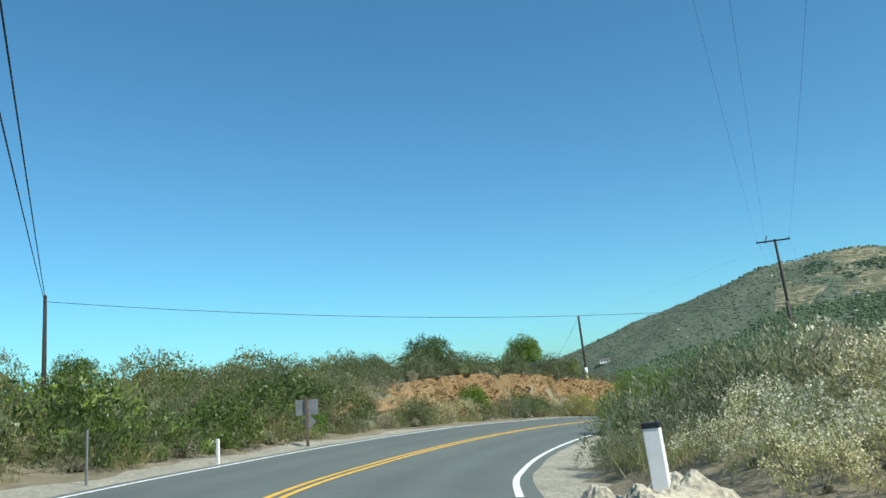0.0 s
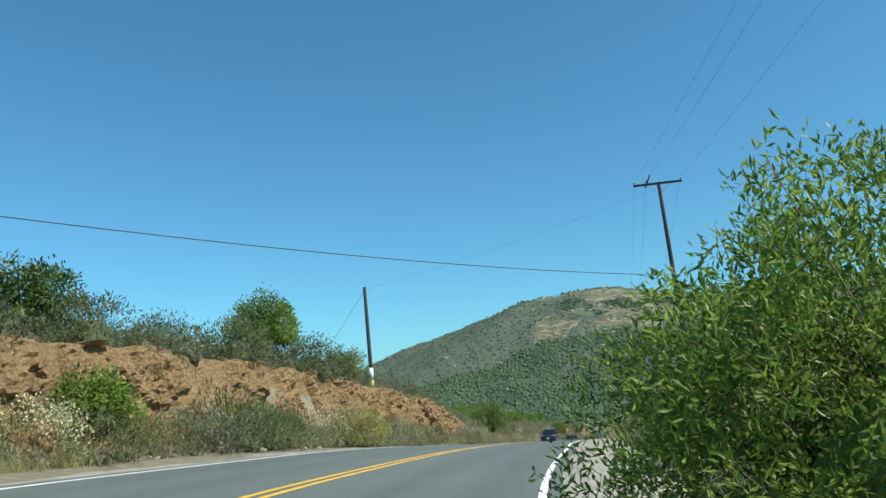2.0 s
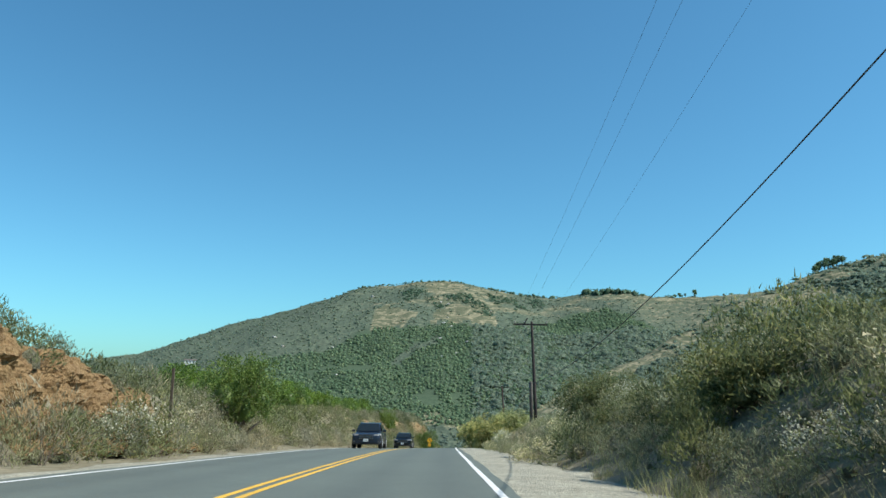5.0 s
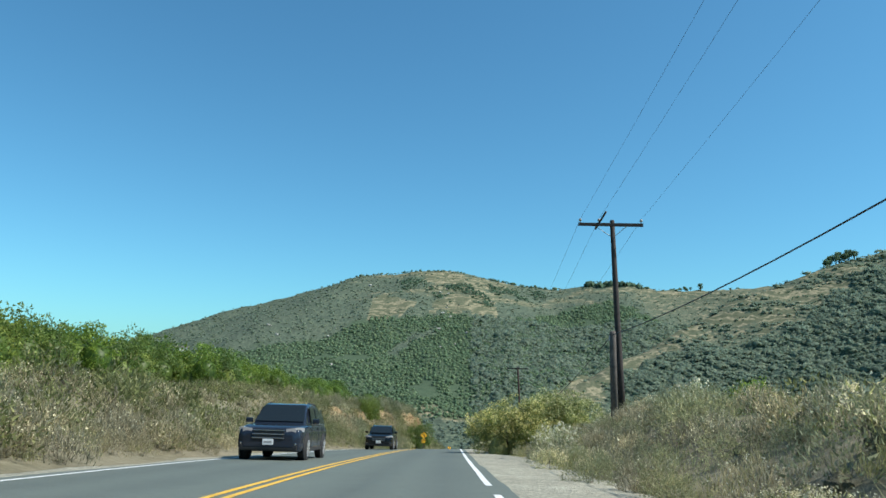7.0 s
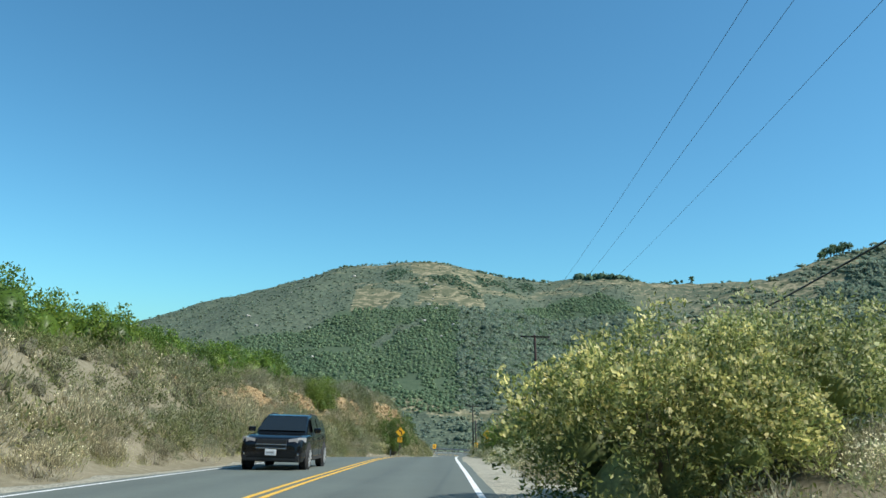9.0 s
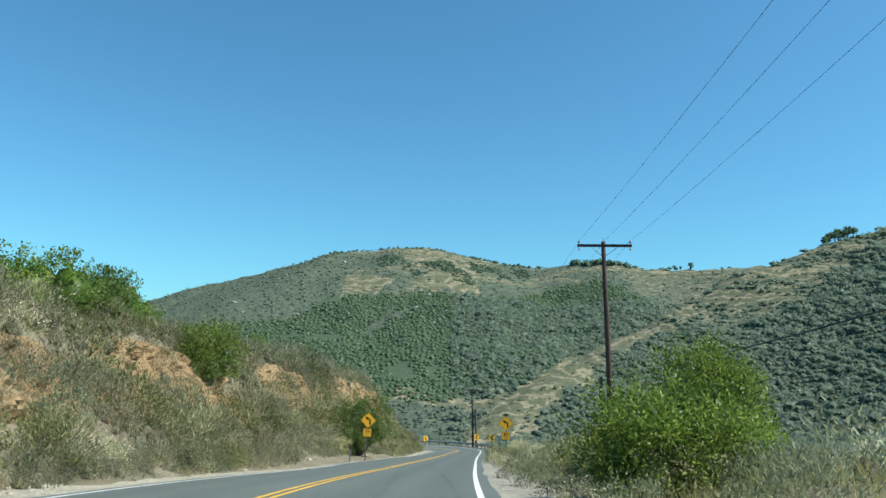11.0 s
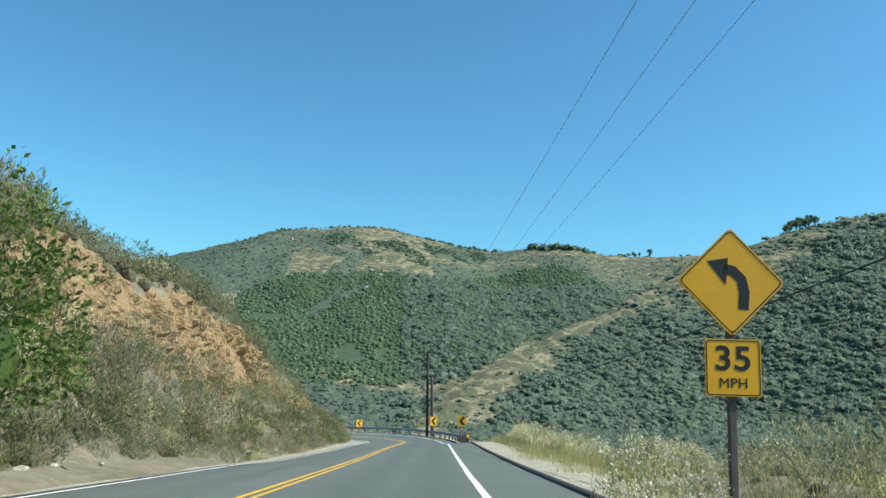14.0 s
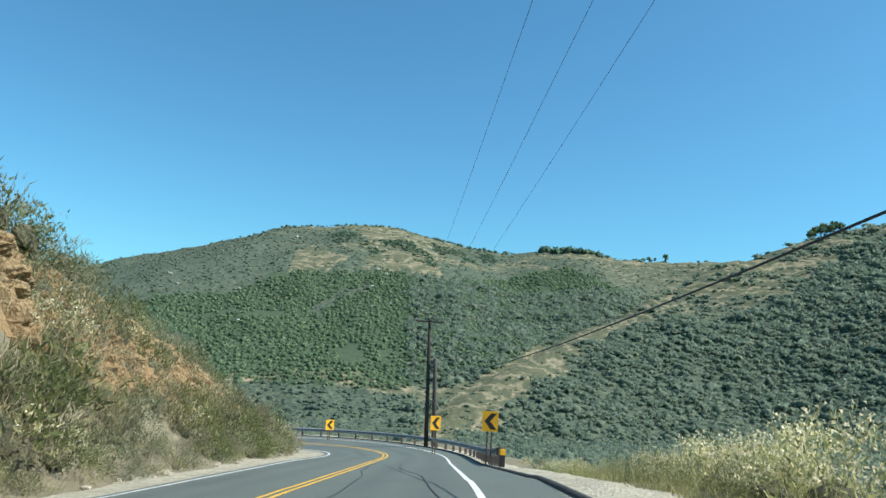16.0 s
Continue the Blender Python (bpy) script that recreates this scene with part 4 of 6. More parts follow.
stub_pole("grey stub pole beyond the guard rail", (-2.1, 291.5), (-2.45, 291.5, -17.50), 0.18)
behind = [(3.5, -42, 11.5), (4.6, -42, 11.5), (6.4, -42, 11.5)]
for k in range(3):
    cable(behind[k], e1[k], 1.6, 0.0042, "thin power line along the road's poles")
    cable(e1[k], e2[k], 0.5, 0.0042, "thin power line along the road's poles")
    cable(e2[k], e3[k], 0.8, 0.0055, "thin power line along the road's poles")
    cable(e3[k], e4[k], 1.2, 0.0055, "thin power line along the road's poles")
cable((-43.8, 25.9, 7.18), (-6.48, 70.2, 4.99), 1.1, 0.018, "thick black telephone cable crossing over the road")
cable((-6.48, 70.2, 5.00), (-7.42, 125.1, -3.10), 1.6, 0.018, "thick black telephone cable sagging between stubs")
cable((-7.42, 125.1, -3.10), (-4.35, 190.2, -10.10), 0.9, 0.018, "thick black telephone cable sagging between stubs")
cable((-4.35, 190.2, -10.10), (-2.45, 291.5, -18.20), 2.45, 0.0145, "thick black telephone cable sagging over the slope")
cable((-25.28, 69.1, 5.83), (-6.63, 70.6, 10.49), 0.25, 0.0035, "thin guy wire crossing high over the road")
cable((-25.28, 69.1, 5.78), (-28.8, 67.6, 0.17), 0.02, 0.010, "taut guy wire anchoring the bare pole")
cable((-4.42, 189.4, -4.1), (-1.1, 189.0, -15.4), 0.05, 0.008, "thin guy wire running down from the pole")
cable((-43.8, 25.9, 7.38), (6, -5.2, 8.49), 0.2, 0.022, "thick black cable passing over the road")
cable((-43.8, 25.9, 7.08), (6, -5.2, 5.49), 0.2, 0.018, "thick black cable passing over the road")


# ---- signs ----
def sign_post(root, h, w, mat):
    bm = bmesh.new()
    add_box(bm, (w, w, h + 0.4), Matrix.Translation((0, 0, (h - 0.4) / 2)), 0.008)
    part("post", bm, mat, root)


def panel(bm, pts, y0, thick=0.006):
    """A flat plate from its outline in x and z, facing -y."""
    f = [bm.verts.new((x, y0, z)) for x, z in pts]
    b = [bm.verts.new((x, y0 + thick, z)) for x, z in pts]
    bm.faces.new(f)
    bm.faces.new(b[::-1])
    for k in range(len(pts)):
        bm.faces.new((f[k], b[k], b[(k + 1) % len(pts)], f[(k + 1) % len(pts)]))
    bmesh.ops.recalc_face_normals(bm, faces=bm.faces)


def rounded(w, h, r, n=4):
    out = []
    for cx, cz, a0 in ((w / 2 - r, h / 2 - r, 0), (-w / 2 + r, h / 2 - r, 90), (-w / 2 + r, -h / 2 + r, 180), (w / 2 - r, -h / 2 + r, 270)):
        for k in range(n + 1):
            a = radians(a0 + 90 * k / n)
            out.append((cx + r * math.cos(a), cz + r * math.sin(a)))
    return out


def turned(pts, deg, dx=0.0, dz=0.0):
    c, s = math.cos(radians(deg)), math.sin(radians(deg))
    return [(x * c - z * s + dx, x * s + z * c + dz) for x, z in pts]


def border(bm, outer, inner, y0, thick=0.003):
    for k in range(len(outer)):
        j = (k + 1) % len(outer)
        vs = [bm.verts.new((p[0], y0, p[1])) for p in (outer[k], outer[j], inner[j], inner[k])]
        bm.faces.new(vs)
    bmesh.ops.recalc_face_normals(bm, faces=bm.faces)


def words(text, size, x, z, y0, root, mat):
    cu = bpy.data.curves.new("lettering", "FONT")
    cu.body, cu.size, cu.align_x, cu.align_y, cu.extrude, cu.offset = text, size, "CENTER", "CENTER", 0.0015, size * (0.018 if len(text) < 3 else 0.0)
    cu.space_character = 1.06
    cu.materials.append(mat)
    ob = new("lettering", cu)
    ob.parent = root
    ob.matrix_basis = Matrix.Translation((x, y0, z)) @ Euler((radians(90), 0, 0)).to_matrix().to_4x4() @ Matrix.Diagonal((1.1 if len(text) < 3 else 1.04, 1, 1, 1))


def curve_sign(x, y, top, turn, lean, label):
    base = float(height(x, y)[0])
    root = tagged(new("curve_warning_sign"), label, "road sign", "curve signs")
    root.matrix_basis = Matrix.LocRotScale((x, y, base), Euler((0, lean, turn)), None)
    h = top - base
    sign_post(root, h - 0.05, 0.066, M_WOOD_OLD)
    cz, side = h - 0.505, 0.735
    bm = bmesh.new()
    panel(bm, turned(rounded(side, side, 0.05), 45, 0, cz), -0.056)
    plate = part("diamond_plate", bm, M_SIGN, root, "yellow diamond plate")
    bm = bmesh.new()
    border(bm, turned(rounded(side - 0.03, side - 0.03, 0.04), 45, 0, cz), turned(rounded(side - 0.055, side - 0.055, 0.032), 45, 0, cz), -0.0585)
    part("border", bm, M_BLACK, plate)
    bm = bmesh.new()
    arc = [(1.19 * a, 1.19 * b) for a, b in ((0.095, -0.22), (0.105, -0.08), (0.085, 0.02), (0.02, 0.085), (-0.06, 0.105))]
    wide = 0.05
    left, right = [], []
    for k, (ax, az) in enumerate(arc):
        p0, p1 = arc[max(k - 1, 0)], arc[min(k + 1, len(arc) - 1)]
        d = Vector((p1[0] - p0[0], p1[1] - p0[1])).normalized()
        left.append((ax - d.y * wide, az + d.x * wide))
        right.append((ax + d.y * wide, az - d.x * wide))
    for k in range(len(arc) - 1):
        bm.faces.new([bm.verts.new((p[0], -0.0585, cz + p[1])) for p in (left[k], right[k], right[k + 1], left[k + 1])])
    bm.faces.new([bm.verts.new((p[0], -0.0585, cz + p[1])) for p in ((-0.226, 0.19), (-0.048, -0.036), (-0.024, 0.226))])
    bmesh.ops.recalc_face_normals(bm, faces=bm.faces)
    part("arrow", bm, M_BLACK, plate, "black arrow bending to the left")
    pz = cz - 0.505 - 0.035 - 0.265
    bm = bmesh.new()
    panel(bm, [(a, b + pz) for a, b in rounded(0.53, 0.53, 0.035)], -0.056)
    small = part("speed_plate", bm, M_SIGN, root, "square yellow advisory speed plate")
    bm = bmesh.new()
    border(bm, [(a, b + pz) for a, b in rounded(0.51, 0.51, 0.03)], [(a, b + pz) for a, b in rounded(0.488, 0.488, 0.024)], -0.0585)
    part("border", bm, M_BLACK, small)
    words("35", 0.315, 0, pz + 0.075, -0.0575, small, M_BLACK)
    words("MPH", 0.128, 0, pz - 0.145, -0.0575, small, M_BLACK)
    return root


curve_sign(-6.99, 205.75, -13.02, radians(-4), radians(-1), "yellow left-curve sign with 35 MPH plate")
curve_sign(-16.48, 204.75, -12.97, radians(4), radians(2.5), "yellow left-curve sign below the dark tree")


def chevron_sign(x, y, zc, w, h, turn, label):
    base = float(height(x, y)[0])
    root = tagged(new("chevron_sign"), label, "road sign", "chevron signs")
    root.matrix_basis = Matrix.LocRotScale((x, y, base), Euler((0, 0, turn)), None)
    cz = zc - base
    for sx in (-0.09, 0.09):
        bm = bmesh.new()
        add_box(bm, (0.06, 0.06, cz + 0.6), Matrix.Translation((sx, 0, (cz + 0.2 - 0.4) / 2)), 0.006)
        part("post", bm, M_POSTWOOD, root)
    bm = bmesh.new()
    panel(bm, [(a, b + cz) for a, b in rounded(w, h, 0.04)], -0.045)
    plate = part("plate", bm, M_SIGN, root, "yellow plate")
    bm = bmesh.new()
    t = w * 0.36
    for sgn in (1, -1):
        q = [(-w * 0.36, 0), (w * 0.05, sgn * h * 0.40), (w * 0.05 + t, sgn * h * 0.40), (-w * 0.36 + t, 0)]
        bm.faces.new([bm.verts.new((a, -0.0475, cz + b)) for a, b in (q if sgn < 0 else q[::-1])])
    bmesh.ops.recalc_face_normals(bm, faces=bm.faces)
    part("chevron", bm, M_BLACK, plate, "black chevron pointing left")


chevron_sign(-2.35, 261.2, -19.98, 0.68, 0.84, radians(-6), "yellow chevron sign at the bend's start")
chevron_sign(-2.9, 281.8, -21.99, 0.78, 0.98, radians(20), "yellow chevron sign behind the guard rail")
chevron_sign(-11.3, 301.6, -24.49, 0.95, 0.95, radians(38), "yellow chevron sign round the bend's outside")


def slim_post(name, x, y, h, w, mat, label, category, tip=None, lean=0.0):
    base = float(height(x, y)[0])
    root = tagged(new(name), label, category)
    root.matrix_basis = Matrix.LocRotScale((x, y, base), Euler((0, lean, 0)), None)
    bm = bmesh.new()
    add_box(bm, (w, w * 0.6, h + 0.3), Matrix.Translation((0, 0, (h - 0.3) / 2)), min(0.01, w * 0.15))
    part("post", bm, mat, root)
    if tip:
        bm = bmesh.new()
        add_box(bm, (w * 1.06, w * 0.7, tip[0]), Matrix.Translation((0, 0, h - tip[0] / 2 + 0.004)), min(0.01, w * 0.15))
        part("cap", bm, tip[1], root)
    return root


def back_sign():
    x, y = -17.1, 19.3
    base = float(height(x, y)[0])
    root = tagged(new("road_sign_back"), "unpainted metal back of a road sign", "road sign")
    root.matrix_basis = Matrix.LocRotScale((x, y, base), Euler((0, 0, radians(24))), None)
    sign_post(root, 0.1 - base, 0.09, M_POSTWOOD)
    bm = bmesh.new()
    panel(bm, [(a, b + 0.04 - 0.27 - base) for a, b in rounded(0.80, 0.52, 0.04)], 0.05)
    part("plate", bm, M_ALU, root, "dull grey metal plate seen from behind")
    bm = bmesh.new()
    panel(bm, turned(rounded(0.36, 0.36, 0.03), 45, 0.06, -0.72 - base), 0.052)
    part("small_plate", bm, M_ALU, root)


back_sign()
slim_post("marker_post", -15.0, 13.5, 0.72, 0.09, M_PAINTWHITE, "white roadside marker post beside brush", "marker post")
slim_post("marker_post", -13.45, 8.85, 1.15, 0.055, M_ALU, "tall thin grey marker post beside the shoulder", "marker post")
slim_post("culvert_marker", -2.02, 7.4, 1.15, 0.165, M_PAINTWHITE, "stout white post with a dark cap", "marker post", (0.055, M_BLACK), radians(-3))
slim_post("wooden_stake", -23.1, 93.1, 2.8, 0.09, M_POSTWOOD, "thin brown wooden stake below the cut", "stake")
slim_post("delineator", -17.2, 201.6, 0.85, 0.09, M_ALU, "grey metal delineator at the bank's foot", "delineator", (0.14, M_BLACK))
slim_post("delineator", -2.6, 233.6, 0.65, 0.06, M_PAINTWHITE, "slim white delineator among flowering brush", "delineator")
slim_post("object_marker", *on_road(np.array([264.2]), np.array([5.62]))[0, :2], 0.78, 0.20, M_BLACK, "yellow and black marker at the rail's end", "marker", (0.22, M_SIGN))


# ---- parked vehicles in the far lane ----
M_CARPAINT = plain("dark_blue_grey_paint", (0.020, 0.027, 0.042), 0.14, 0.2, var=0.1, bump_s=0.0)
M_CARPAINT2 = plain("near_black_paint", (0.007, 0.008, 0.010), 0.12, 0.2, var=0.1, bump_s=0.0)
M_GLASS = plain("tinted_car_glass", (0.012, 0.016, 0.018), 0.06, 0.0, var=0.05, bump_s=0.0)
M_TYRE = plain("tyre_rubber", (0.018, 0.018, 0.018), 0.85)
M_CHROME = plain("chrome", (0.55, 0.56, 0.57), 0.15, 0.95, var=0.05, bump_s=0.0)
M_ALLOY = plain("silver_alloy", (0.52, 0.53, 0.54), 0.35, 0.5, var=0.05, bump_s=0.0)
M_PLATE = plain("number_plate", (0.65, 0.66, 0.66), 0.5)
M_LAMP, _nt, _b = node_mat("headlight_lens")
_b.inputs["Base Color"].default_value = (0.16, 0.17, 0.18, 1)
_b.inputs["Roughness"].default_value = 0.12
_b.inputs["Emission Color"].default_value = (1, 0.97, 0.9, 1)
_b.inputs["Emission Strength"].default_value = 0.1


def loft(bm, sections):
    """Skin over cross-sections of equal point counts, closed at both ends."""
    rings = [[bm.verts.new(p) for p in sec] for sec in sections]
    n = len(rings[0])
    for a, b in zip(rings, rings[1:]):
        for k in range(n):
            bm.faces.new((a[k], a[(k + 1) % n], b[(k + 1) % n], b[k]))
    bm.faces.new(rings[0][::-1])
    bm.faces.new(rings[-1])
    bmesh.ops.recalc_face_normals(bm, faces=bm.faces)


def sport_utility(label, s, u, paint, width, tall, slim):
    """A sport-utility car facing the camera; its nose is at -y."""
    root = tagged(new("suv_car"), label, "car", "oncoming cars")
    p = on_road(np.array([s]), np.array([u]))[0]
    _, _, _, b, n = along(np.array([s]))
    root.matrix_basis = Matrix.LocRotScale(p, Euler((radians(-4.6), 0, math.atan2(n[0, 1], n[0, 0]))), None)
    w = width / 2
    sec = []
    # y, half width, sill, hood or belt height
    for y, hw, lo, hi in ((-2.35, w * 0.78, 0.38, 0.78), (-2.28, w * 0.93, 0.28, 0.93), (-2.0, w * 0.99, 0.25, 1.00), (-1.1, w, 0.25, 1.07), (-0.6, w, 0.25, 1.10), (0.6, w, 0.25, 1.12), (1.6, w, 0.26, 1.14), (2.15, w * 0.97, 0.30, 1.12), (2.32, w * 0.88, 0.42, 1.05)):
        sec.append([(-hw * 0.94, y, lo), (-hw, y, lo + 0.14), (-hw, y, hi - 0.22), (-hw * 0.96, y, hi - 0.08), (-hw * 0.82, y, hi), (hw * 0.82, y, hi), (hw * 0.96, y, hi - 0.08), (hw, y, hi - 0.22), (hw, y, lo + 0.14), (hw * 0.94, y, lo)])
    bm = bmesh.new()
    loft(bm, sec)
    bmesh.ops.bevel(bm, geom=list(bm.edges), offset=0.035, segments=2, affect="EDGES", profile=0.6, clamp_overlap=True)
    body = part("body", bm, paint, root, smooth_shade=True)
    top = tall
    cab = []
    for y, hw0, hw1, z1 in ((-1.12, w * 0.86, w * 0.84, 1.09), (-0.35, w * 0.93, w * 0.72, top - 0.06), (0.05, w * 0.94, w * 0.735, top - 0.01), (0.6, w * 0.94, w * 0.74, top), (1.3, w * 0.93, w * 0.73, top - 0.03), (1.85, w * 0.91, w * 0.71, top - 0.10), (2.22, w * 0.88, w * 0.84, 1.12)):
        cab.append([(-hw0, y, 1.04), (-hw1, y, z1 - 0.07), (-hw1 * 0.93, y, z1), (hw1 * 0.93, y, z1), (hw1, y, z1 - 0.07), (hw0, y, 1.04)])
    bm = bmesh.new()
    loft(bm, cab)
    bmesh.ops.bevel(bm, geom=list(bm.edges), offset=0.03, segments=2, affect="EDGES", profile=0.6, clamp_overlap=True)
    part("cabin", bm, paint, root, smooth_shade=True)
    # windscreen and side windows, set just proud of the cabin
    bm = bmesh.new()
    ws = [(-w * 0.80, -1.085, 1.13), (w * 0.80, -1.085, 1.13), (w * 0.66, -0.43, top - 0.11), (-w * 0.66, -0.43, top - 0.11)]
    bm.faces.new([bm.verts.new((x, y - 0.02, z + 0.02)) for x, y, z in ws])
    part("windscreen", bm, M_GLASS, root, "dark tinted windscreen")
    for sgn in (-1, 1):
        for y0, y1 in ((-0.55, 0.42), (0.50, 1.35), (1.42, 1.95)):
            bm = bmesh.new()
            q = [(sgn * (w * 0.925 + 0.008), y0, 1.12), (sgn * (w * 0.925 + 0.008), y1, 1.12), (sgn * (w * 0.765 + 0.012), y1 - 0.05, top - 0.13), (sgn * (w * 0.765 + 0.012), max(y0 + 0.12, -0.30), top - 0.13)]
            bm.faces.new([bm.verts.new(v) for v in (q if sgn > 0 else q[::-1])])
            part("side_window", bm, M_GLASS, root)
        bm = bmesh.new()
        add_tube(bm, [(sgn * (w * 0.94 + 0.012), -0.62, 1.10), (sgn * (w * 0.94 + 0.012), 1.98, 1.11)], 0.012, 6)
        part("window_trim", bm, M_CHROME, root)
        for y in (-0.72, 0.46, 1.30):
            bm = bmesh.new()
            add_box(bm, (0.012, 0.012, 0.66), Matrix.Translation((sgn * (w + 0.001), y, 0.72)))
            part("door_seam", bm, M_BLACK, body)
        for y in (0.28, 1.12):
            bm = bmesh.new()
            add_box(bm, (0.03, 0.20, 0.035), Matrix.Translation((sgn * (w + 0.012), y, 0.93)), 0.01)
            part("door_handle", bm, paint, body)
        bm = bmesh.new()
        add_box(bm, (0.03, 2.1, 0.10), Matrix.Translation((sgn * (w + 0.004), 0.0, 0.34)), 0.012)
        part("sill", bm, M_TYRE, root)
        bm = bmesh.new()
        add_box(bm, (0.22, 0.12, 0.15), Matrix.Translation((sgn * (w + 0.09), -0.62, 1.17)), 0.04)
        part("mirror", bm, paint, root)
        bm = bmesh.new()
        loft(bm, [[(sgn * w * 0.52, -2.33, 0.78), (sgn * w * 0.52, -2.33, 0.90), (sgn * w * 0.52, -2.20, 0.93), (sgn * w * 0.52, -2.20, 0.78)],
                  [(sgn * w * 0.80, -2.31, 0.76), (sgn * w * 0.80, -2.31, 0.94), (sgn * w * 0.80, -2.15, 0.96), (sgn * w * 0.80, -2.15, 0.76)],
                  [(sgn * w * 1.005, -1.98, 0.84), (sgn * w * 1.005, -1.98, 0.95), (sgn * w * 0.95, -1.92, 0.96), (sgn * w * 0.95, -1.92, 0.84)]])
        part("headlight", bm, M_LAMP, root, "clear headlight")
        bm = bmesh.new()
        add_box(bm, (0.26, 0.05, 0.06), Matrix.Translation((sgn * w * 0.72, -2.31, 0.48)), 0.015)
        part("fog_light_trim", bm, M_CHROME, root)
        for y in (-1.45, 1.42):
            hub = Vector((sgn * (w - 0.09), y, 0.36))
            bm = bmesh.new()
            c = Vector((sgn * (w - 0.02), y, 0.38))
            add_tube(bm, [c, c + Vector((sgn * 0.028, 0, 0))], [0.45, 0.44], 28)
            part("wheel_arch", bm, M_TYRE, root, "dark wheel arch")
            bm = bmesh.new()
            add_tube(bm, [hub + Vector((-0.13, 0, 0)), hub + Vector((-0.10, 0, 0)), hub + Vector((0.10, 0, 0)), hub + Vector((0.13, 0, 0))], [0.32, 0.37, 0.37, 0.32], 28)
            tyre = part("wheel", bm, M_TYRE, root, "black tyre on alloy rim", True)
            c = hub + Vector((sgn * 0.128, 0, 0))
            bm = bmesh.new()
            add_tube(bm, [c, c + Vector((sgn * 0.006, 0, 0))], [0.25, 0.25], 24)
            part("rim_dish", bm, M_BLACK, tyre)
            bm = bmesh.new()
            for k in range(10):
                d = Vector((0, math.cos(k * 0.6283), math.sin(k * 0.6283)))
                e = Vector((0, -d.z, d.y))
                o = c + Vector((sgn * 0.010, 0, 0))
                q = [o + d * 0.03 + e * 0.012, o + d * 0.03 - e * 0.012, o + d * 0.245 - e * 0.026, o + d * 0.245 + e * 0.026]
                vs = [bm.verts.new(p) for p in q] + [bm.verts.new(p + Vector((sgn * 0.012, 0, 0))) for p in q]
                for f in ((0, 1, 2, 3), (4, 5, 6, 7), (0, 1, 5, 4), (1, 2, 6, 5), (2, 3, 7, 6), (3, 0, 4, 7)):
                    bm.faces.new([vs[i] for i in f])
            bmesh.ops.recalc_face_normals(bm, faces=bm.faces)
            part("rim", bm, M_ALLOY, tyre, "ten-spoke alloy rim")
    bm = bmesh.new()
    add_box(bm, (w * 0.95, 0.05, 0.30), Matrix.Translation((0, -2.34, 0.75)), 0.03)
    grille = part("grille", bm, M_BLACK, root, "black grille")
    for k in range(3 if slim else 2):
        bm = bmesh.new()
        add_box(bm, (w * 0.97, 0.02, 0.022), Matrix.Translation((0, -2.375, 0.64 + 0.11 * k)), 0.006)
        part("grille_bar", bm, M_CHROME, grille)
    bm = bmesh.new()
    add_box(bm, (0.32, 0.02, 0.17), Matrix.Translation((0, -2.385, 0.53)), 0.006)
    plate = part("number_plate", bm, M_PLATE, root, "pale number plate")
    bm = bmesh.new()
    add_box(bm, (0.24, 0.006, 0.05), Matrix.Translation((0, -2.398, 0.53)))
    part("plate_bar", bm, M_GREY, plate)
    bm = bmesh.new()
    add_box(bm, (w * 1.75, 0.12, 0.16), Matrix.Translation((0, -2.28, 0.36)), 0.04)
    part("bumper", bm, M_BLACK, root)
    for sgn in (-1, 1):
        bm = bmesh.new()
        add_tube(bm, [(sgn * w * 0.66, 0.0, top - 0.03), (sgn * w * 0.66, 0.12, top + 0.022), (sgn * w * 0.66, 1.3, top + 0.005), (sgn * w * 0.66, 1.5, top - 0.06)], 0.018, 6)
        part("roof_rail", bm, M_BLACK, root)
    return root


sport_utility("dark blue-grey sport-utility car in the far lane", 124.6, -2.3, M_CARPAINT, 1.95, 1.74, True)
sport_utility("black sport-utility car further along the far lane", 153.5, -1.95, M_CARPAINT2, 1.88, 1.66, False)


# ---- far house and boulders ----
def far_house(x, y):
    z = float(height(x, y)[0])
    root = tagged(new("house"), "small white house on the far hillside", "house")
    root.matrix_basis = Matrix.LocRotScale((x, y, z), Euler((0, 0, 0.3)), None)
    bm = bmesh.new()
    add_box(bm, (14, 8, 5), Matrix.Translation((0, 0, 1.5)))
    part("wall", bm, M_PAINTWHITE, root)
    bm = bmesh.new()
    loft(bm, [[(-7.6, -4.6, 4.0), (-7.6, 4.6, 4.0), (-7.6, 0, 6.2)], [(7.6, -4.6, 4.0), (7.6, 4.6, 4.0), (7.6, 0, 6.2)]])
    part("roof", bm, M_WOOD_OLD, root)
    for k in (-4, 0, 4):
        bm = bmesh.new()
        add_box(bm, (1.6, 0.2, 1.4), Matrix.Translation((k, -4.05, 2.2)))
        part("window", bm, M_GLASS, root)


far_house(-337, 1008)
M_PALE = plain("pale_boulder", (0.42, 0.40, 0.36), 0.95, var=0.2, scale=0.4)
g = np.random.default_rng(77)
for k in range(26):
    x, y = g.uniform(-260, 60), g.uniform(900, 1180)
    me = bpy.data.meshes.new("boulder")
    bm = rock_mesh(200 + k, g.uniform(1.2, 3.2))
    bm.to_mesh(me)
    bm.free()
    me.materials.append(M_PALE)
    ob = tagged(new("boulder", me), "pale granite boulder on the far mountain", "boulder", "far boulders")
    ob.location = (x, y, float(height(x, y)[0]) + 0.4)


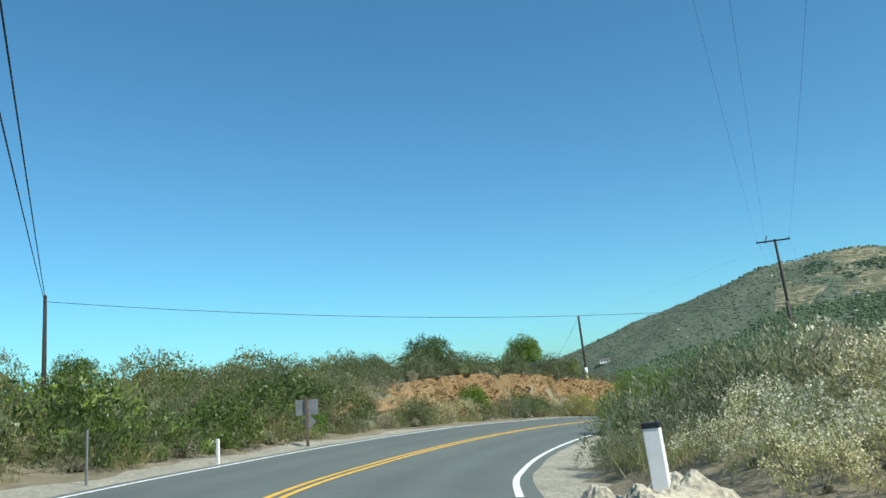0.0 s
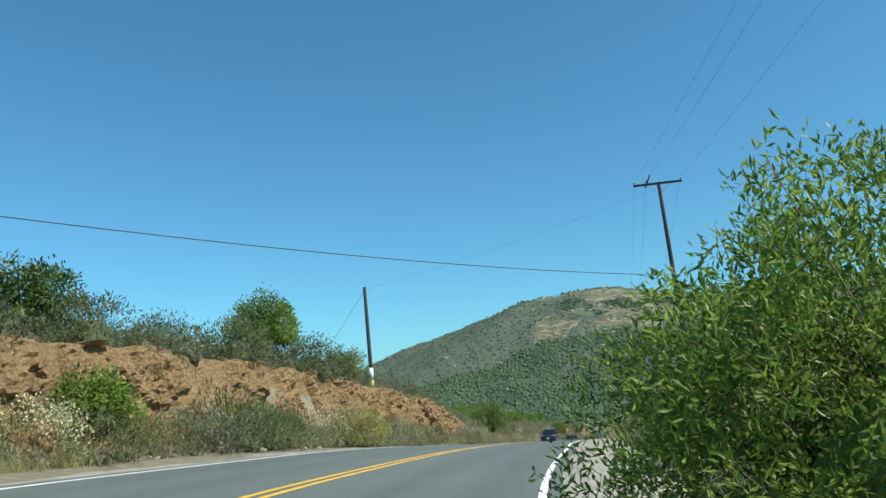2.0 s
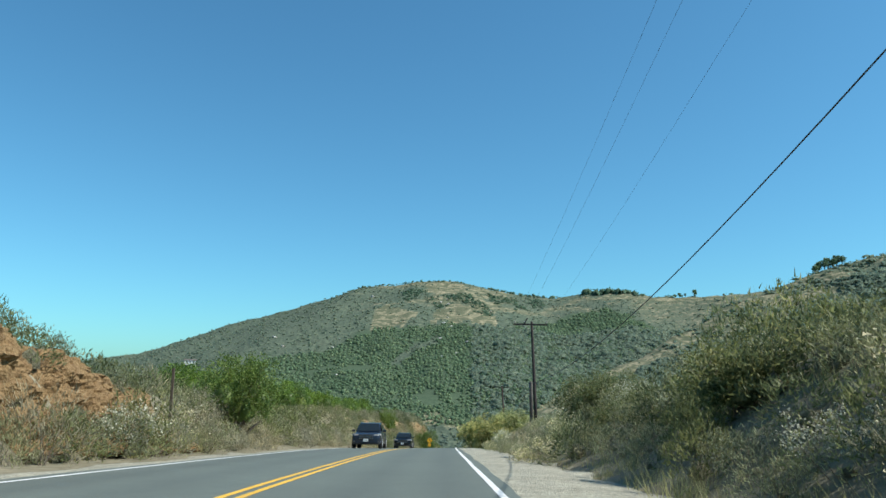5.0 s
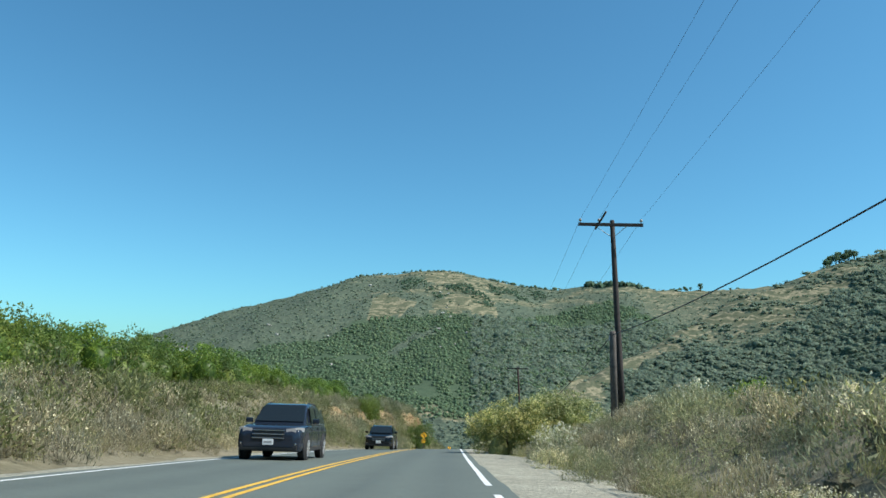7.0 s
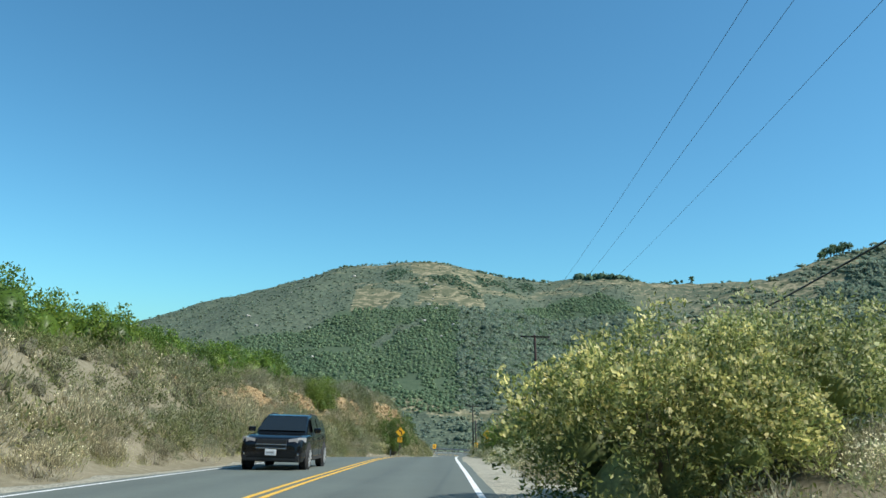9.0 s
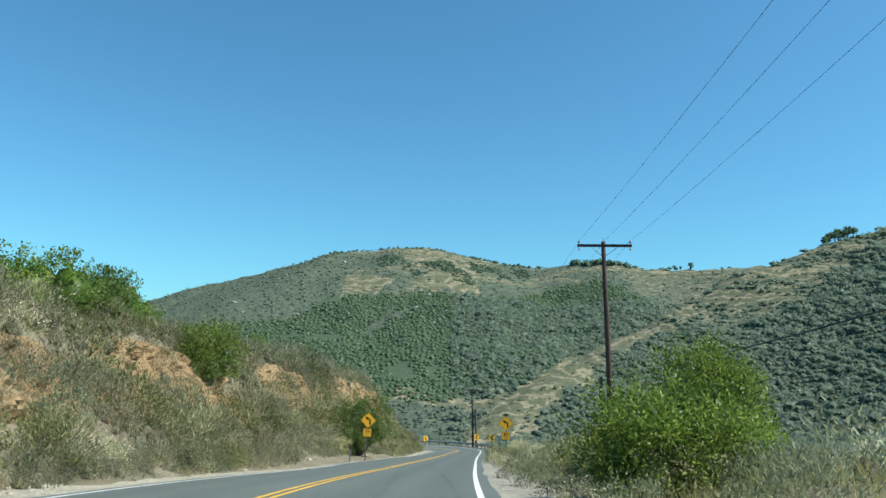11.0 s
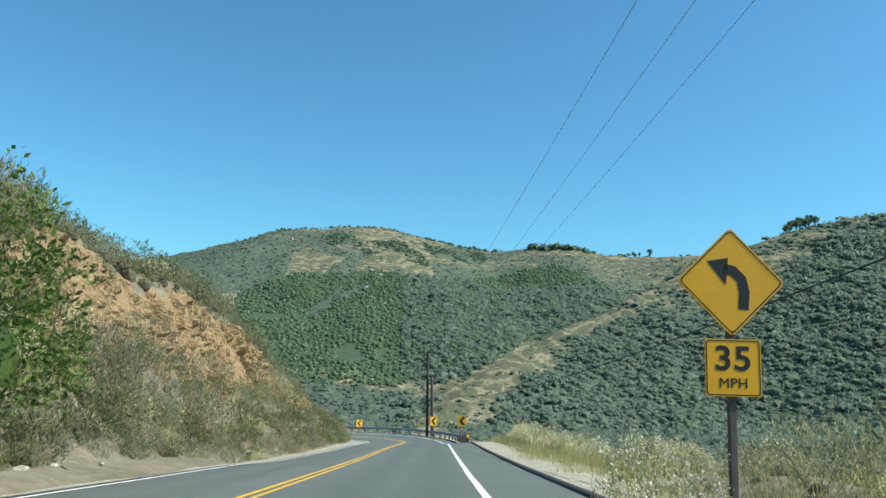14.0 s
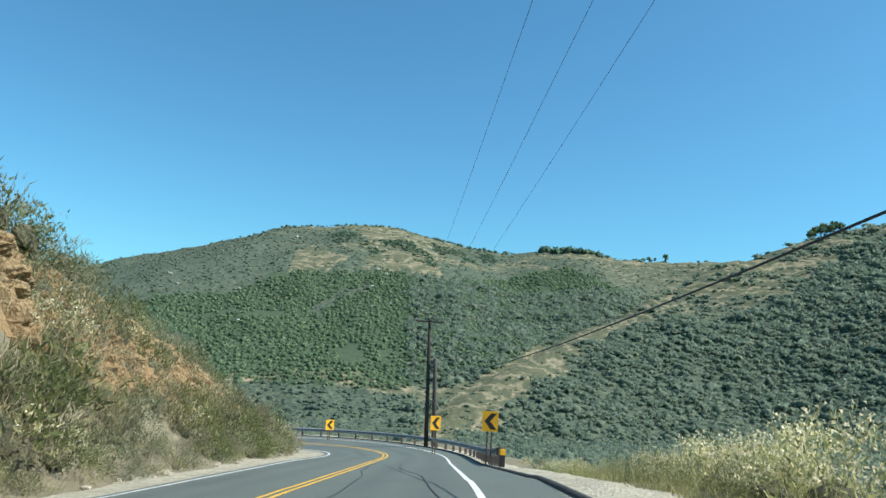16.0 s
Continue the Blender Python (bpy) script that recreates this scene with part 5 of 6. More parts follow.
def yucca(x, y, h, label):
    z = float(height(x, y)[0])
    root = tagged(new("yucca"), label, "yucca")
    root.matrix_basis = Matrix.Translation((x, y, z))
    bm = bmesh.new()
    add_tube(bm, [(0, 0, -0.1), (0.04, 0, h * 0.5), (0.02, 0.03, h)], [0.028, 0.022, 0.01], 6)
    part("stalk", bm, M_TWIG, root)
    gg = np.random.default_rng(int(h * 100))
    bm = bmesh.new()
    for k in range(26):
        t = gg.uniform(0.72, 1.0)
        a = gg.uniform(0, 6.28)
        r = 0.12 * (1.1 - t) / 0.3 + 0.04
        c = Vector((0.02 + math.cos(a) * r, math.sin(a) * r, h * t))
        bmesh.ops.create_icosphere(bm, subdivisions=1, radius=0.028, matrix=Matrix.Translation(c))
        add_tube(bm, [(0.02, 0.02, h * t - 0.03), c], 0.006, 3)
    tagged(part("seed_head", bm, M_TWIG, root), kind="stuff")
    bm = bmesh.new()
    for k in range(46):
        a, e = gg.uniform(0, 6.28), gg.uniform(0.15, 1.3)
        d = Vector((math.cos(a) * math.cos(e), math.sin(a) * math.cos(e), math.sin(e))) * 0.5
        sd = Vector((-math.sin(a), math.cos(a), 0)) * 0.016
        v = [bm.verts.new(q) for q in (-sd, sd, d * 0.6 + sd, d, d * 0.6 - sd)]
        bm.faces.new(v)
    tagged(part("rosette", bm, M_LEAF_SAGE, root), kind="stuff")


yucca(-24.6, 71.4, 1.7, "dried yucca stalk standing on the cut's edge")
yucca(-25.5, 74.6, 1.7, "dried yucca stalk among brush on cut")
yucca(-25.2, 79.0, 1.4, "dried yucca stalk beside a bare pole")
yucca(-9.6, 62.5, 1.9, "dried yucca stalk in the roadside brush")
yucca(-15.6, 234.0, 0.4, "spiky grey-green yucca rosette on steep bank")

# ---- plants ----
def unit(v):
    return v / np.maximum(np.linalg.norm(v, axis=-1, keepdims=True), 1e-9)


def leaves_of(rng, centres, out, spread, n, length, width, up=0.4, broad=False):
    """n leaves gathered round the centres and turned outwards: slim blades, or broad ones with a fold."""
    i = rng.integers(0, len(centres), n)
    c = centres[i] + unit(rng.normal(0, 1, (n, 3))) * (spread * 1.5 * rng.uniform(0, 1, (n, 1)) ** 0.5)
    d = unit(unit(rng.normal(0, 1, (n, 3))) * 0.9 + out[i] * 0.6 + (0, 0, up))
    side = unit(np.cross(d, rng.normal(0, 1, (n, 3))))
    ln = length * rng.uniform(0.55, 1.4, (n, 1))
    w = width * rng.uniform(0.7, 1.3, (n, 1))
    if broad:
        nrm = np.cross(d, side)
        v = np.stack([c, c + d * ln * 0.45 + side * w * 0.5 + nrm * ln * 0.06, c + d * ln, c + d * ln * 0.45 - side * w * 0.5 + nrm * ln * 0.06], 1)
    else:
        v = np.stack([c - side * w * 0.5, c + side * w * 0.5, c + d * ln], 1)
    k = v.shape[1]
    return v.reshape(-1, 3), np.arange(k * n).reshape(n, k)


def stem_tubes(rng, tips, r0, wobble=0.12, start=0.1):
    """Thin three-sided stems from the base to the tips."""
    n = len(tips)
    t = np.array([0.0, 0.4, 0.75, 1.0])[None, :, None]
    foot = rng.normal(0, start, (n, 1, 3)) * (1, 1, 0)
    bend = rng.normal(0, wobble, (n, 1, 3)) * np.linalg.norm(tips, axis=1)[:, None, None]
    line = foot * (1 - t) + tips[:, None, :] * t + bend * (t * (1 - t)) * 2
    r = r0 * np.array([1.0, 0.7, 0.45, 0.2])[None, :, None]
    ang = np.array([0, 2.09, 4.19])
    ring = np.stack([np.cos(ang), np.sin(ang), 0 * ang], 1)
    v = line[:, :, None, :] + ring[None, None] * r[..., None]
    base = (np.arange(n) * 12)[:, None]
    f = []
    for k in range(3):
        for j in range(3):
            a, b = k * 3 + j, k * 3 + (j + 1) % 3
            f.append(np.concatenate([base + a, base + b, base + b + 3], 1))
            f.append(np.concatenate([base + a, base + b + 3, base + a + 3], 1))
    return v.reshape(-1, 3), np.concatenate(f)


def bulge(d, ph, lump):
    az = np.arctan2(d[:, 1], d[:, 0])
    lump = lump * np.hypot(d[:, 0], d[:, 1])
    return 1 + lump * (0.5 * np.sin(2 * az + ph[0]) + 0.4 * np.sin(3 * az + ph[1] + d[:, 2] * 3) + 0.4 * np.sin(5 * az + ph[2] - d[:, 2] * 5))


def dome(rng, n, radius, h, low=0.12, lump=0.3, ph=None):
    """Tufts in the outer part of a lumpy dome, and the way out from each."""
    ph = rng.uniform(0, 6.28, 3) if ph is None else ph
    d = unit(rng.normal(0, 1, (n, 3)))
    d[:, 2] = np.abs(d[:, 2])
    r = rng.uniform(0.45, 1.0, n) ** 0.5 * bulge(d, ph, lump)
    c = d * r[:, None] * (radius, radius, h * (1 - low))
    c[:, 2] += h * low
    return c, d


ICO_V, ICO_F = {}, {}
for level in (1, 2, 3):
    ball = bmesh.new()
    bmesh.ops.create_icosphere(ball, subdivisions=level, radius=1.0)
    ICO_V[level] = np.array([v.co[:] for v in ball.verts])
    ICO_F[level] = np.array([[v.index for v in f.verts] for f in ball.faces])
    ball.free()


def core(rng, radius, h, level, ph, lump, k=0.74, low=0.12):
    """The dense inner growth of a bush."""
    d = ICO_V[level]
    r = k * bulge(d, ph, lump) * rng.uniform(0.88, 1.08, len(d))
    v = d * r[:, None] * (radius, radius, h * (1 - low))
    v[:, 2] = np.maximum(v[:, 2], -h * low * 0.8) + h * low
    f = ICO_F[level]
    return v, f[d[f][:, :, 2].mean(1) > -0.3]


# kind: radius, height, tufts, leaves, leaf length, width, spread, stems, up, leaf material, flowers
KINDS = {
    "sagebrush": (0.85, 1.05, 64, 1900, 0.088, 0.021, 0.11, 14, 0.7, M_LEAF_SAGE, 0),
    "brush_shrub": (0.9, 1.25, 64, 1500, 0.13, 0.030, 0.14, 16, 0.6, M_LEAF_BRUSH, 0),
    "chaparral_shrub": (1.5, 2.1, 150, 4400, 0.11, 0.042, 0.16, 16, 0.5, M_LEAF_BRUSH, 0),
    "buckwheat": (0.8, 0.8, 56, 1200, 0.17, 0.018, 0.12, 16, 1.2, M_LEAF_BROWN, 170),
    "dry_brush": (0.8, 1.1, 60, 1200, 0.15, 0.013, 0.13, 24, 0.9, M_LEAF_BROWN, 0),
    "green_shrub": (1.1, 1.5, 64, 1800, 0.13, 0.055, 0.15, 12, 0.3, M_LEAF_GREEN, 0),
    "dark_shrub": (1.2, 1.6, 64, 1800, 0.13, 0.055, 0.16, 12, 0.3, M_LEAF_DARK, 0),
    "flowering_shrub": (0.85, 1.0, 60, 1450, 0.095, 0.020, 0.11, 14, 0.7, M_LEAF_PALE, 700),
    "lime_shrub": (1.0, 1.3, 56, 1500, 0.14, 0.034, 0.15, 12, 0.8, M_LEAF_LIME, 0),
}


def plant_arrays(kind, seed, detail=1.0, size=1.0):
    """Arrays of stems, leaves and flowers, each with its material."""
    rad, h, tufts, leaves, ll, lw, spread, stems, up, mat, flowers = KINDS[kind]
    rng = np.random.default_rng(seed)
    ph = rng.uniform(0, 6.28, 3)
    c, out = dome(rng, int(tufts * 2.2), rad, h, ph=ph)
    grow = 1 / math.sqrt(detail)
    got = [(*stem_tubes(rng, c[:max(4, int(stems * min(1, detail * 0.7)))] * 1.05, 0.009 * min(grow, 1.5)), M_TWIG)]
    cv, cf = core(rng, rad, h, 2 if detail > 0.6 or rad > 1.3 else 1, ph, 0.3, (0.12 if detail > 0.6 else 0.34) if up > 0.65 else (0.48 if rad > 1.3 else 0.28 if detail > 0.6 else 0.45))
    v, f = leaves_of(rng, c, out, spread, int(leaves * 0.75 * detail), ll * grow ** 0.4, lw * 1.12 * grow ** 0.8, up)
    got.append((v, f, mat))
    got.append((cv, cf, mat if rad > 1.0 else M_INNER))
    if flowers:
        top = c[:, 2] > h * 0.4
        got.append((*leaves_of(rng, c[top] * 1.12, out[top], spread * 0.9, max(6, int(1.4 * flowers * detail)), 0.034 * grow ** 0.8, 0.038 * grow ** 0.8, 0.1), M_FLOWER))
    return got


def grass_arrays(seed, n=170, h=0.7, radius=0.5):
    rng = np.random.default_rng(seed)
    a, r = rng.uniform(0, 6.28, n), radius * rng.uniform(0, 1, n) ** 0.6
    base = np.stack([np.cos(a) * r, np.sin(a) * r, 0 * a], 1)
    lean = unit(rng.normal(0, 0.35, (n, 3)) * (1, 1, 0) + (0, 0, 1)) * (h * rng.uniform(0.5, 1.2, (n, 1)))
    side = unit(np.cross(lean, rng.normal(0, 1, (n, 3)))) * 0.006
    side *= 0.8
    droop = rng.normal(0, 0.10, (n, 3)) * (1, 1, 0)
    v = np.stack([base - side, base + side, base + lean + droop], 1)
    return [(v.reshape(-1, 3), np.arange(3 * n).reshape(n, 3), M_STRAW)]


PART_NAMES = {M_INNER: "inner_growth", M_TWIG: "twig_growth", M_FLOWER: "blossom", M_STRAW: "grass"}


def plant_thing(name, arrays, label, category, group=""):
    """A plant as a thing, with a mesh for stems, leaves and flowers each."""
    root = tagged(new(name), label, category, group)
    for v, f, mat in arrays:
        nm = PART_NAMES.get(mat, "foliage")
        tagged(part_mesh(nm, mesh_np(nm, v, f, [mat]), root), kind="stuff")
    return root


def scatter_mesh(name, protos, xs, ys, zs, scales, picks, rng, squash=None):
    """Many plants joined into one mesh."""
    mats, mi = [], {}
    for arrays in protos:
        for _, _, m in arrays:
            if m not in mi:
                mi[m] = len(mats)
                mats.append(m)
    vs, fs, ms, off = [], [], [], 0
    for k, arrays in enumerate(protos):
        sel = np.nonzero(picks == k)[0]
        if not len(sel):
            continue
        ang = rng.uniform(0, 6.28, len(sel))
        ca, sa, sc = np.cos(ang), np.sin(ang), scales[sel]
        sz = sc * rng.uniform(0.8, 1.2, len(sel))
        for v, f, m in arrays:
            x = (v[None, :, 0] * ca[:, None] - v[None, :, 1] * sa[:, None]) * sc[:, None] + xs[sel][:, None]
            y = (v[None, :, 0] * sa[:, None] + v[None, :, 1] * ca[:, None]) * sc[:, None] + ys[sel][:, None]
            z = v[None, :, 2] * sz[:, None] + zs[sel][:, None]
            vs.append(np.stack([x, y, z], -1).reshape(-1, 3))
            fs.append((f[None] + (np.arange(len(sel)) * len(v))[:, None, None] + off).reshape(-1, f.shape[1]))
            ms.append(np.full(len(sel) * len(f), mi[m]))
            off += len(sel) * len(v)
    return mesh_np(name, np.concatenate(vs), np.concatenate(fs), mats, np.concatenate(ms))


def su_place(s, u):
    p = on_road(np.asarray(s, float), np.asarray(u, float))
    return p[:, 0], p[:, 1], height(p[:, 0], p[:, 1])


# the first row beside the road: plants of their own
LABELS = {
    "sagebrush": "grey-green sagebrush growing beside the road",
    "chaparral_shrub": "tall olive chaparral shrub on the hillside",
    "brush_shrub": "olive chaparral shrub on the roadside bank",
    "buckwheat": "rusty brown buckwheat with cream flower heads",
    "dry_brush": "dry brown twiggy brush on the roadside bank",
    "green_shrub": "fresh green leafy shrub at the bank's foot",
    "dark_shrub": "dense dark green shrub on the bank",
    "flowering_shrub": "grey-green bush covered in cream flowers",
    "lime_shrub": "yellow-green flowering shrub beside the road",
}
BASES = {}
for k, kind in enumerate(KINDS):
    BASES[kind] = [plant_arrays(kind, 100 + 10 * k + j, 1.0) for j in range(2)]
first = {}


def put_plant(kind, variant, x, y, z, scale, turn, tall=1.0):
    key = (kind, variant)
    m = Matrix.LocRotScale((x, y, z), Euler((0, 0, turn)), None)
    if key not in first:
        first[key] = plant_thing(kind, BASES[kind][variant], LABELS[kind], "shrub", "roadside shrubs")
        ob = first[key]
    else:
        ob = copy_thing(first[key], m)
    ob.matrix_basis = m @ Matrix.Diagonal((scale, scale, scale * tall, 1))
    return ob


def zone_kinds(side, s):
    """Which plants grow at the road's edge there, with their shares."""
    if side > 0:
        if s < 22:
            return ("sagebrush", 2), ("flowering_shrub", 3), ("buckwheat", 2)
        if s < 60:
            return ("sagebrush", 2), ("flowering_shrub", 7), ("brush_shrub", 1)
        if s < 100:
            return ("sagebrush", 3), ("flowering_shrub", 2), ("brush_shrub", 4), ("buckwheat", 1)
        if s < 150:
            return ("sagebrush", 3), ("buckwheat", 3), ("flowering_shrub", 1)
        if s < 205:
            return ("flowering_shrub", 3), ("sagebrush", 4), ("brush_shrub", 1), ("buckwheat", 1)
        return ("flowering_shrub", 4), ("sagebrush", 3)
    if s < 30:
        return ("dark_shrub", 1.5), ("brush_shrub", 6), ("dry_brush", 1)
    if s < 100:
        return ("sagebrush", 5), ("dry_brush", 2), ("flowering_shrub", 0.8), ("brush_shrub", 4)
    if s < 155:
        return ("buckwheat", 5), ("dry_brush", 3), ("sagebrush", 1)
    return ("dry_brush", 3), ("sagebrush", 5), ("flowering_shrub", 0.9 if s > 232 else 0.35), ("brush_shrub", 2)


def pick(rng, choices):
    names, w = zip(*choices)
    return names[rng.choice(len(names), p=np.array(w) / sum(w))]


rng = np.random.default_rng(7)
ROWS = (  # side, edge table, stations, step, further out, size
    (1, RIGHT, 6, 276, 1.8, 0.0, 1.0), (1, RIGHT, 8, 276, 2.2, 1.3, 1.15), (1, RIGHT, 42, 126, 1.6, -0.6, 0.9), (1, RIGHT, 44, 112, 1.9, 2.6, 1.3), (1, RIGHT, 112, 152, 1.8, 2.4, 1.3),
    (-1, LEFT, 2, 38, 1.3, -0.2, 1.0), (-1, LEFT, 2, 36, 1.6, 1.0, 1.3), (-1, LEFT, 36, 100, 1.15, -0.1, 1.35), (-1, LEFT, 100, 166, 1.4, -0.25, 0.95), (-1, LEFT, 100, 166, 1.6, 0.9, 1.15), (-1, LEFT, 166, 284, 1.3, -0.1, 1.1), (-1, LEFT, 168, 280, 1.3, -0.55, 0.6), (-1, LEFT, 166, 284, 2.0, 1.1, 1.45),
)
for side, rows, s_a, s_b, step, deep, big in ROWS:
    s = s_a
    while s < s_b:
        s += step * rng.uniform(0.7, 1.3)
        if side > 0 and (4 < s < 38 or (s > 214 and deep > 1)):
            continue
        if side < 0 and 232 < s < 256 and rng.uniform() < 0.2:
            continue
        gravel = lerp_rows(rows, np.array([s]))[0][0]
        if side > 0 and 96 < s < 214:
            gravel = gravel * 0.8 - 0.1 if s < 146 else gravel * 0.5 - 0.35
        inner = 4.0 + gravel + ((0.6 if 96 < s < 214 else 1.2) if side > 0 else 0.9) + (0.6 if (side > 0 and s > 215) else 0) + deep
        u = side * (inner + rng.uniform(0.0, 1.1))
        kind = pick(rng, zone_kinds(side, s))
        sc = rng.uniform(0.65, 1.1) * big * (0.75 if side > 0 and s > 100 else 1.0)
        x, y, z = (v[0] for v in su_place([s], [u]))
        put_plant(kind, int(rng.integers(0, 2)), x, y, z - 0.06, sc, rng.uniform(0, 6.28), rng.uniform(0.8, 1.2))
NEAR = (
    ("buckwheat", -5.2, 17.4, 0.7), ("flowering_shrub", -4.2, 18.2, 0.6), ("buckwheat", -5.3, 19.4, 0.7), ("flowering_shrub", -3.4, 19.6, 0.8), ("flowering_shrub", -4.7, 20.4, 0.55),
    ("sagebrush", -3.4, 13.6, 1.3), ("sagebrush", -4.4, 15.0, 1.2), ("sagebrush", -1.7, 12.7, 1.25), ("sagebrush", -2.6, 14.2, 1.4), ("sagebrush", -3.5, 12.2, 0.6), ("sagebrush", -2.8, 12.3, 0.8), ("flowering_shrub", -1.5, 10.9, 0.85), ("flowering_shrub", -0.8, 9.8, 0.8), ("flowering_shrub", 0.2, 9.0, 0.8), ("sagebrush", -4.3, 13.2, 0.6), ("sagebrush", -4.6, 13.8, 0.65), ("sagebrush", -5.3, 15.2, 0.65), ("flowering_shrub", -2.2, 10.6, 0.6), ("flowering_shrub", -1.5, 9.5, 0.6), ("flowering_shrub", -0.9, 8.6, 0.7), ("flowering_shrub", -0.1, 8.1, 0.7),
    ("sagebrush", -2.2, 14.6, 1.3), ("sagebrush", -1.0, 12.8, 1.25), ("flowering_shrub", 0.3, 11.2, 1.1), ("buckwheat", 1.2, 12.6, 1.3), ("buckwheat", -0.6, 15.0, 1.4),
    ("flowering_shrub", -3.2, 16.6, 0.85), ("flowering_shrub", -5.0, 21.8, 0.62), ("buckwheat", -5.9, 22.6, 0.7), ("buckwheat", -6.3, 24.2, 0.7), ("flowering_shrub", -4.2, 23.4, 0.7), ("buckwheat", -5.4, 24.2, 0.8), ("buckwheat", -4.7, 22.4, 0.8),
    ("flowering_shrub", -0.6, 7.5, 0.55), ("flowering_shrub", 0.5, 6.9, 0.65), ("flowering_shrub", 1.3, 7.8, 0.8), ("flowering_shrub", 1.0, 9.6, 1.0),
    ("buckwheat", -5.6, 25.8, 0.8), ("flowering_shrub", -4.4, 25.4, 0.75), ("green_shrub", -4.9, 27.4, 0.9), ("sagebrush", -3.4, 26.4, 0.8), ("green_shrub", -6.3, 29.0, 0.9), ("buckwheat", -6.6, 26.6, 0.65), ("green_shrub", -5.2, 28.6, 0.9), ("flowering_shrub", -6.3, 27.6, 0.7), ("green_shrub", -3.6, 29.2, 1.1),
    ("sagebrush", -8.6, 118.0, 0.8), ("buckwheat", -7.6, 119.6, 0.9), ("buckwheat", -8.9, 120.6, 0.7), ("sagebrush", -6.4, 118.4, 1.0), ("flowering_shrub", -7.0, 121.6, 0.8), ("buckwheat", -5.6, 120.4, 1.0), ("sagebrush", -8.2, 122.6, 0.8), ("buckwheat", -5.2, 117.0, 1.0), ("sagebrush", -7.4, 116.4, 0.9), ("brush_shrub", -4.6, 123.2, 1.1), ("green_shrub", -3.6, 121.0, 0.9),
    ("dark_shrub", -17.5, 15.4, 0.95), ("dark_shrub", -18.4, 16.8, 1.1), ("dark_shrub", -17.0, 13.2, 0.85), ("green_shrub", -19.6, 22.2, 0.8), ("dark_shrub", -20.2, 13.0, 1.1), ("green_shrub", -18.4, 10.6, 0.7), ("green_shrub", -22.8, 48.6, 1.1), ("green_shrub", -23.2, 51.0, 1.0),
)
for kind, x, y, sc in NEAR:
    put_plant(kind, int(rng.integers(0, 2)), x, y, float(height(x, y)[0]) - 0.06, sc, rng.uniform(0, 6.28))

# brush over the banks and hills: joined
LOW = {}
for detail in (0.21, 0.32, 0.6):
    for k, kind in enumerate(KINDS):
        LOW[kind, detail] = [plant_arrays(kind, 400 + 10 * k + j, detail) for j in range(3)]


def brush_field(name, label, s_a, s_b, u_a, u_b, n, choices, seed, size=(0.8, 1.5), keep=None, detail=0.21):
    g = np.random.default_rng(seed)
    s, u = g.uniform(s_a, s_b, n), u_a + (u_b - u_a) * g.uniform(0, 1, n)
    x, y, z = su_place(s, u)
    ok = np.ones(n, bool)
    _, u2 = su_of(x, y)
    ok &= np.abs(u2) > np.minimum(abs(u_a), abs(u_b)) - 0.3
    if keep is not None:
        ok &= keep(s, u, x, y, g)
    names, w = zip(*choices)
    protos = [a for nm in names for a in LOW[nm, detail]]
    picks = g.choice(len(names), n, p=np.array(w) / sum(w)) * 3 + g.integers(0, 3, n)
    sc = g.uniform(size[0], size[1], n) * (0.85 + 0.5 * (fbm(x / 9, y / 9, 2, 77) + 0.3))
    me = scatter_mesh(name, protos, x[ok], y[ok], z[ok] - 0.08, sc[ok], picks[ok], g)
    return tagged(new(name, me), label, "brush", kind="stuff")


def off_cut(s, u, x, y, g):
    """Thin on the cut faces and where rock shows."""
    _, toe, h, run, _ = lerp_rows(LEFT, s)
    c = (-u - toe) / run
    rock = np.where((s > 37) & (s < 102), ((c > 0.12) & (c < 0.97)) * 1.0, np.where((s > 164) & (s < 286), rock_shows(s, c, 23), 0.0))
    open_rock = (s > 232) & (s < 256) & (c > 0.45) & (c < 0.92)
    return (rock < 0.4) & ~open_rock | (g.uniform(0, 1, len(s)) < np.where(open_rock, 0.14, np.where(s > 150, 0.62, 0.10)))


brush_field("hillside_brush", "olive and brown chaparral covering the bank", -6, 40, -7.0, -24, 270, (("brush_shrub", 4), ("chaparral_shrub", 2), ("dark_shrub", 0.8), ("sagebrush", 2)), 1, (0.68, 1.05), None, 0.32)
brush_field("hillside_brush", "olive and brown chaparral along the skyline", -6, 100, -18, -44, 190, (("chaparral_shrub", 7), ("brush_shrub", 2)), 2, (0.8, 1.35), detail=0.21)
brush_field("hillside_brush", "olive chaparral above the orange cut", 30, 68, -8.0, -17, 165, (("chaparral_shrub", 3), ("brush_shrub", 3), ("sagebrush", 4)), 3, (0.65, 1.0), off_cut, 0.6)
brush_field("hillside_brush", "dry brown brush over the pale earth cut", 16, 39, -6.0, -8.6, 80, (("brush_shrub", 3), ("dry_brush", 3), ("buckwheat", 2)), 53, (0.4, 0.75), None, 0.6)
brush_field("hillside_brush", "low olive brush round the bare pole", 66, 108, -8.0, -19, 150, (("brush_shrub", 4), ("dry_brush", 1.5), ("sagebrush", 4)), 13, (0.7, 1.15), off_cut)
brush_field("hillside_brush", "olive brush along the cut's rim", 38, 104, -7.8, -10.0, 110, (("brush_shrub", 2), ("sagebrush", 5)), 33, (0.7, 1.15), off_cut, 0.32)
brush_field("bank_brush", "brown dry brush on the bank below orchard", 98, 168, -6.0, -14, 400, (("buckwheat", 2), ("dry_brush", 1.5), ("sagebrush", 3), ("brush_shrub", 5)), 4, (0.7, 1.15), off_cut)
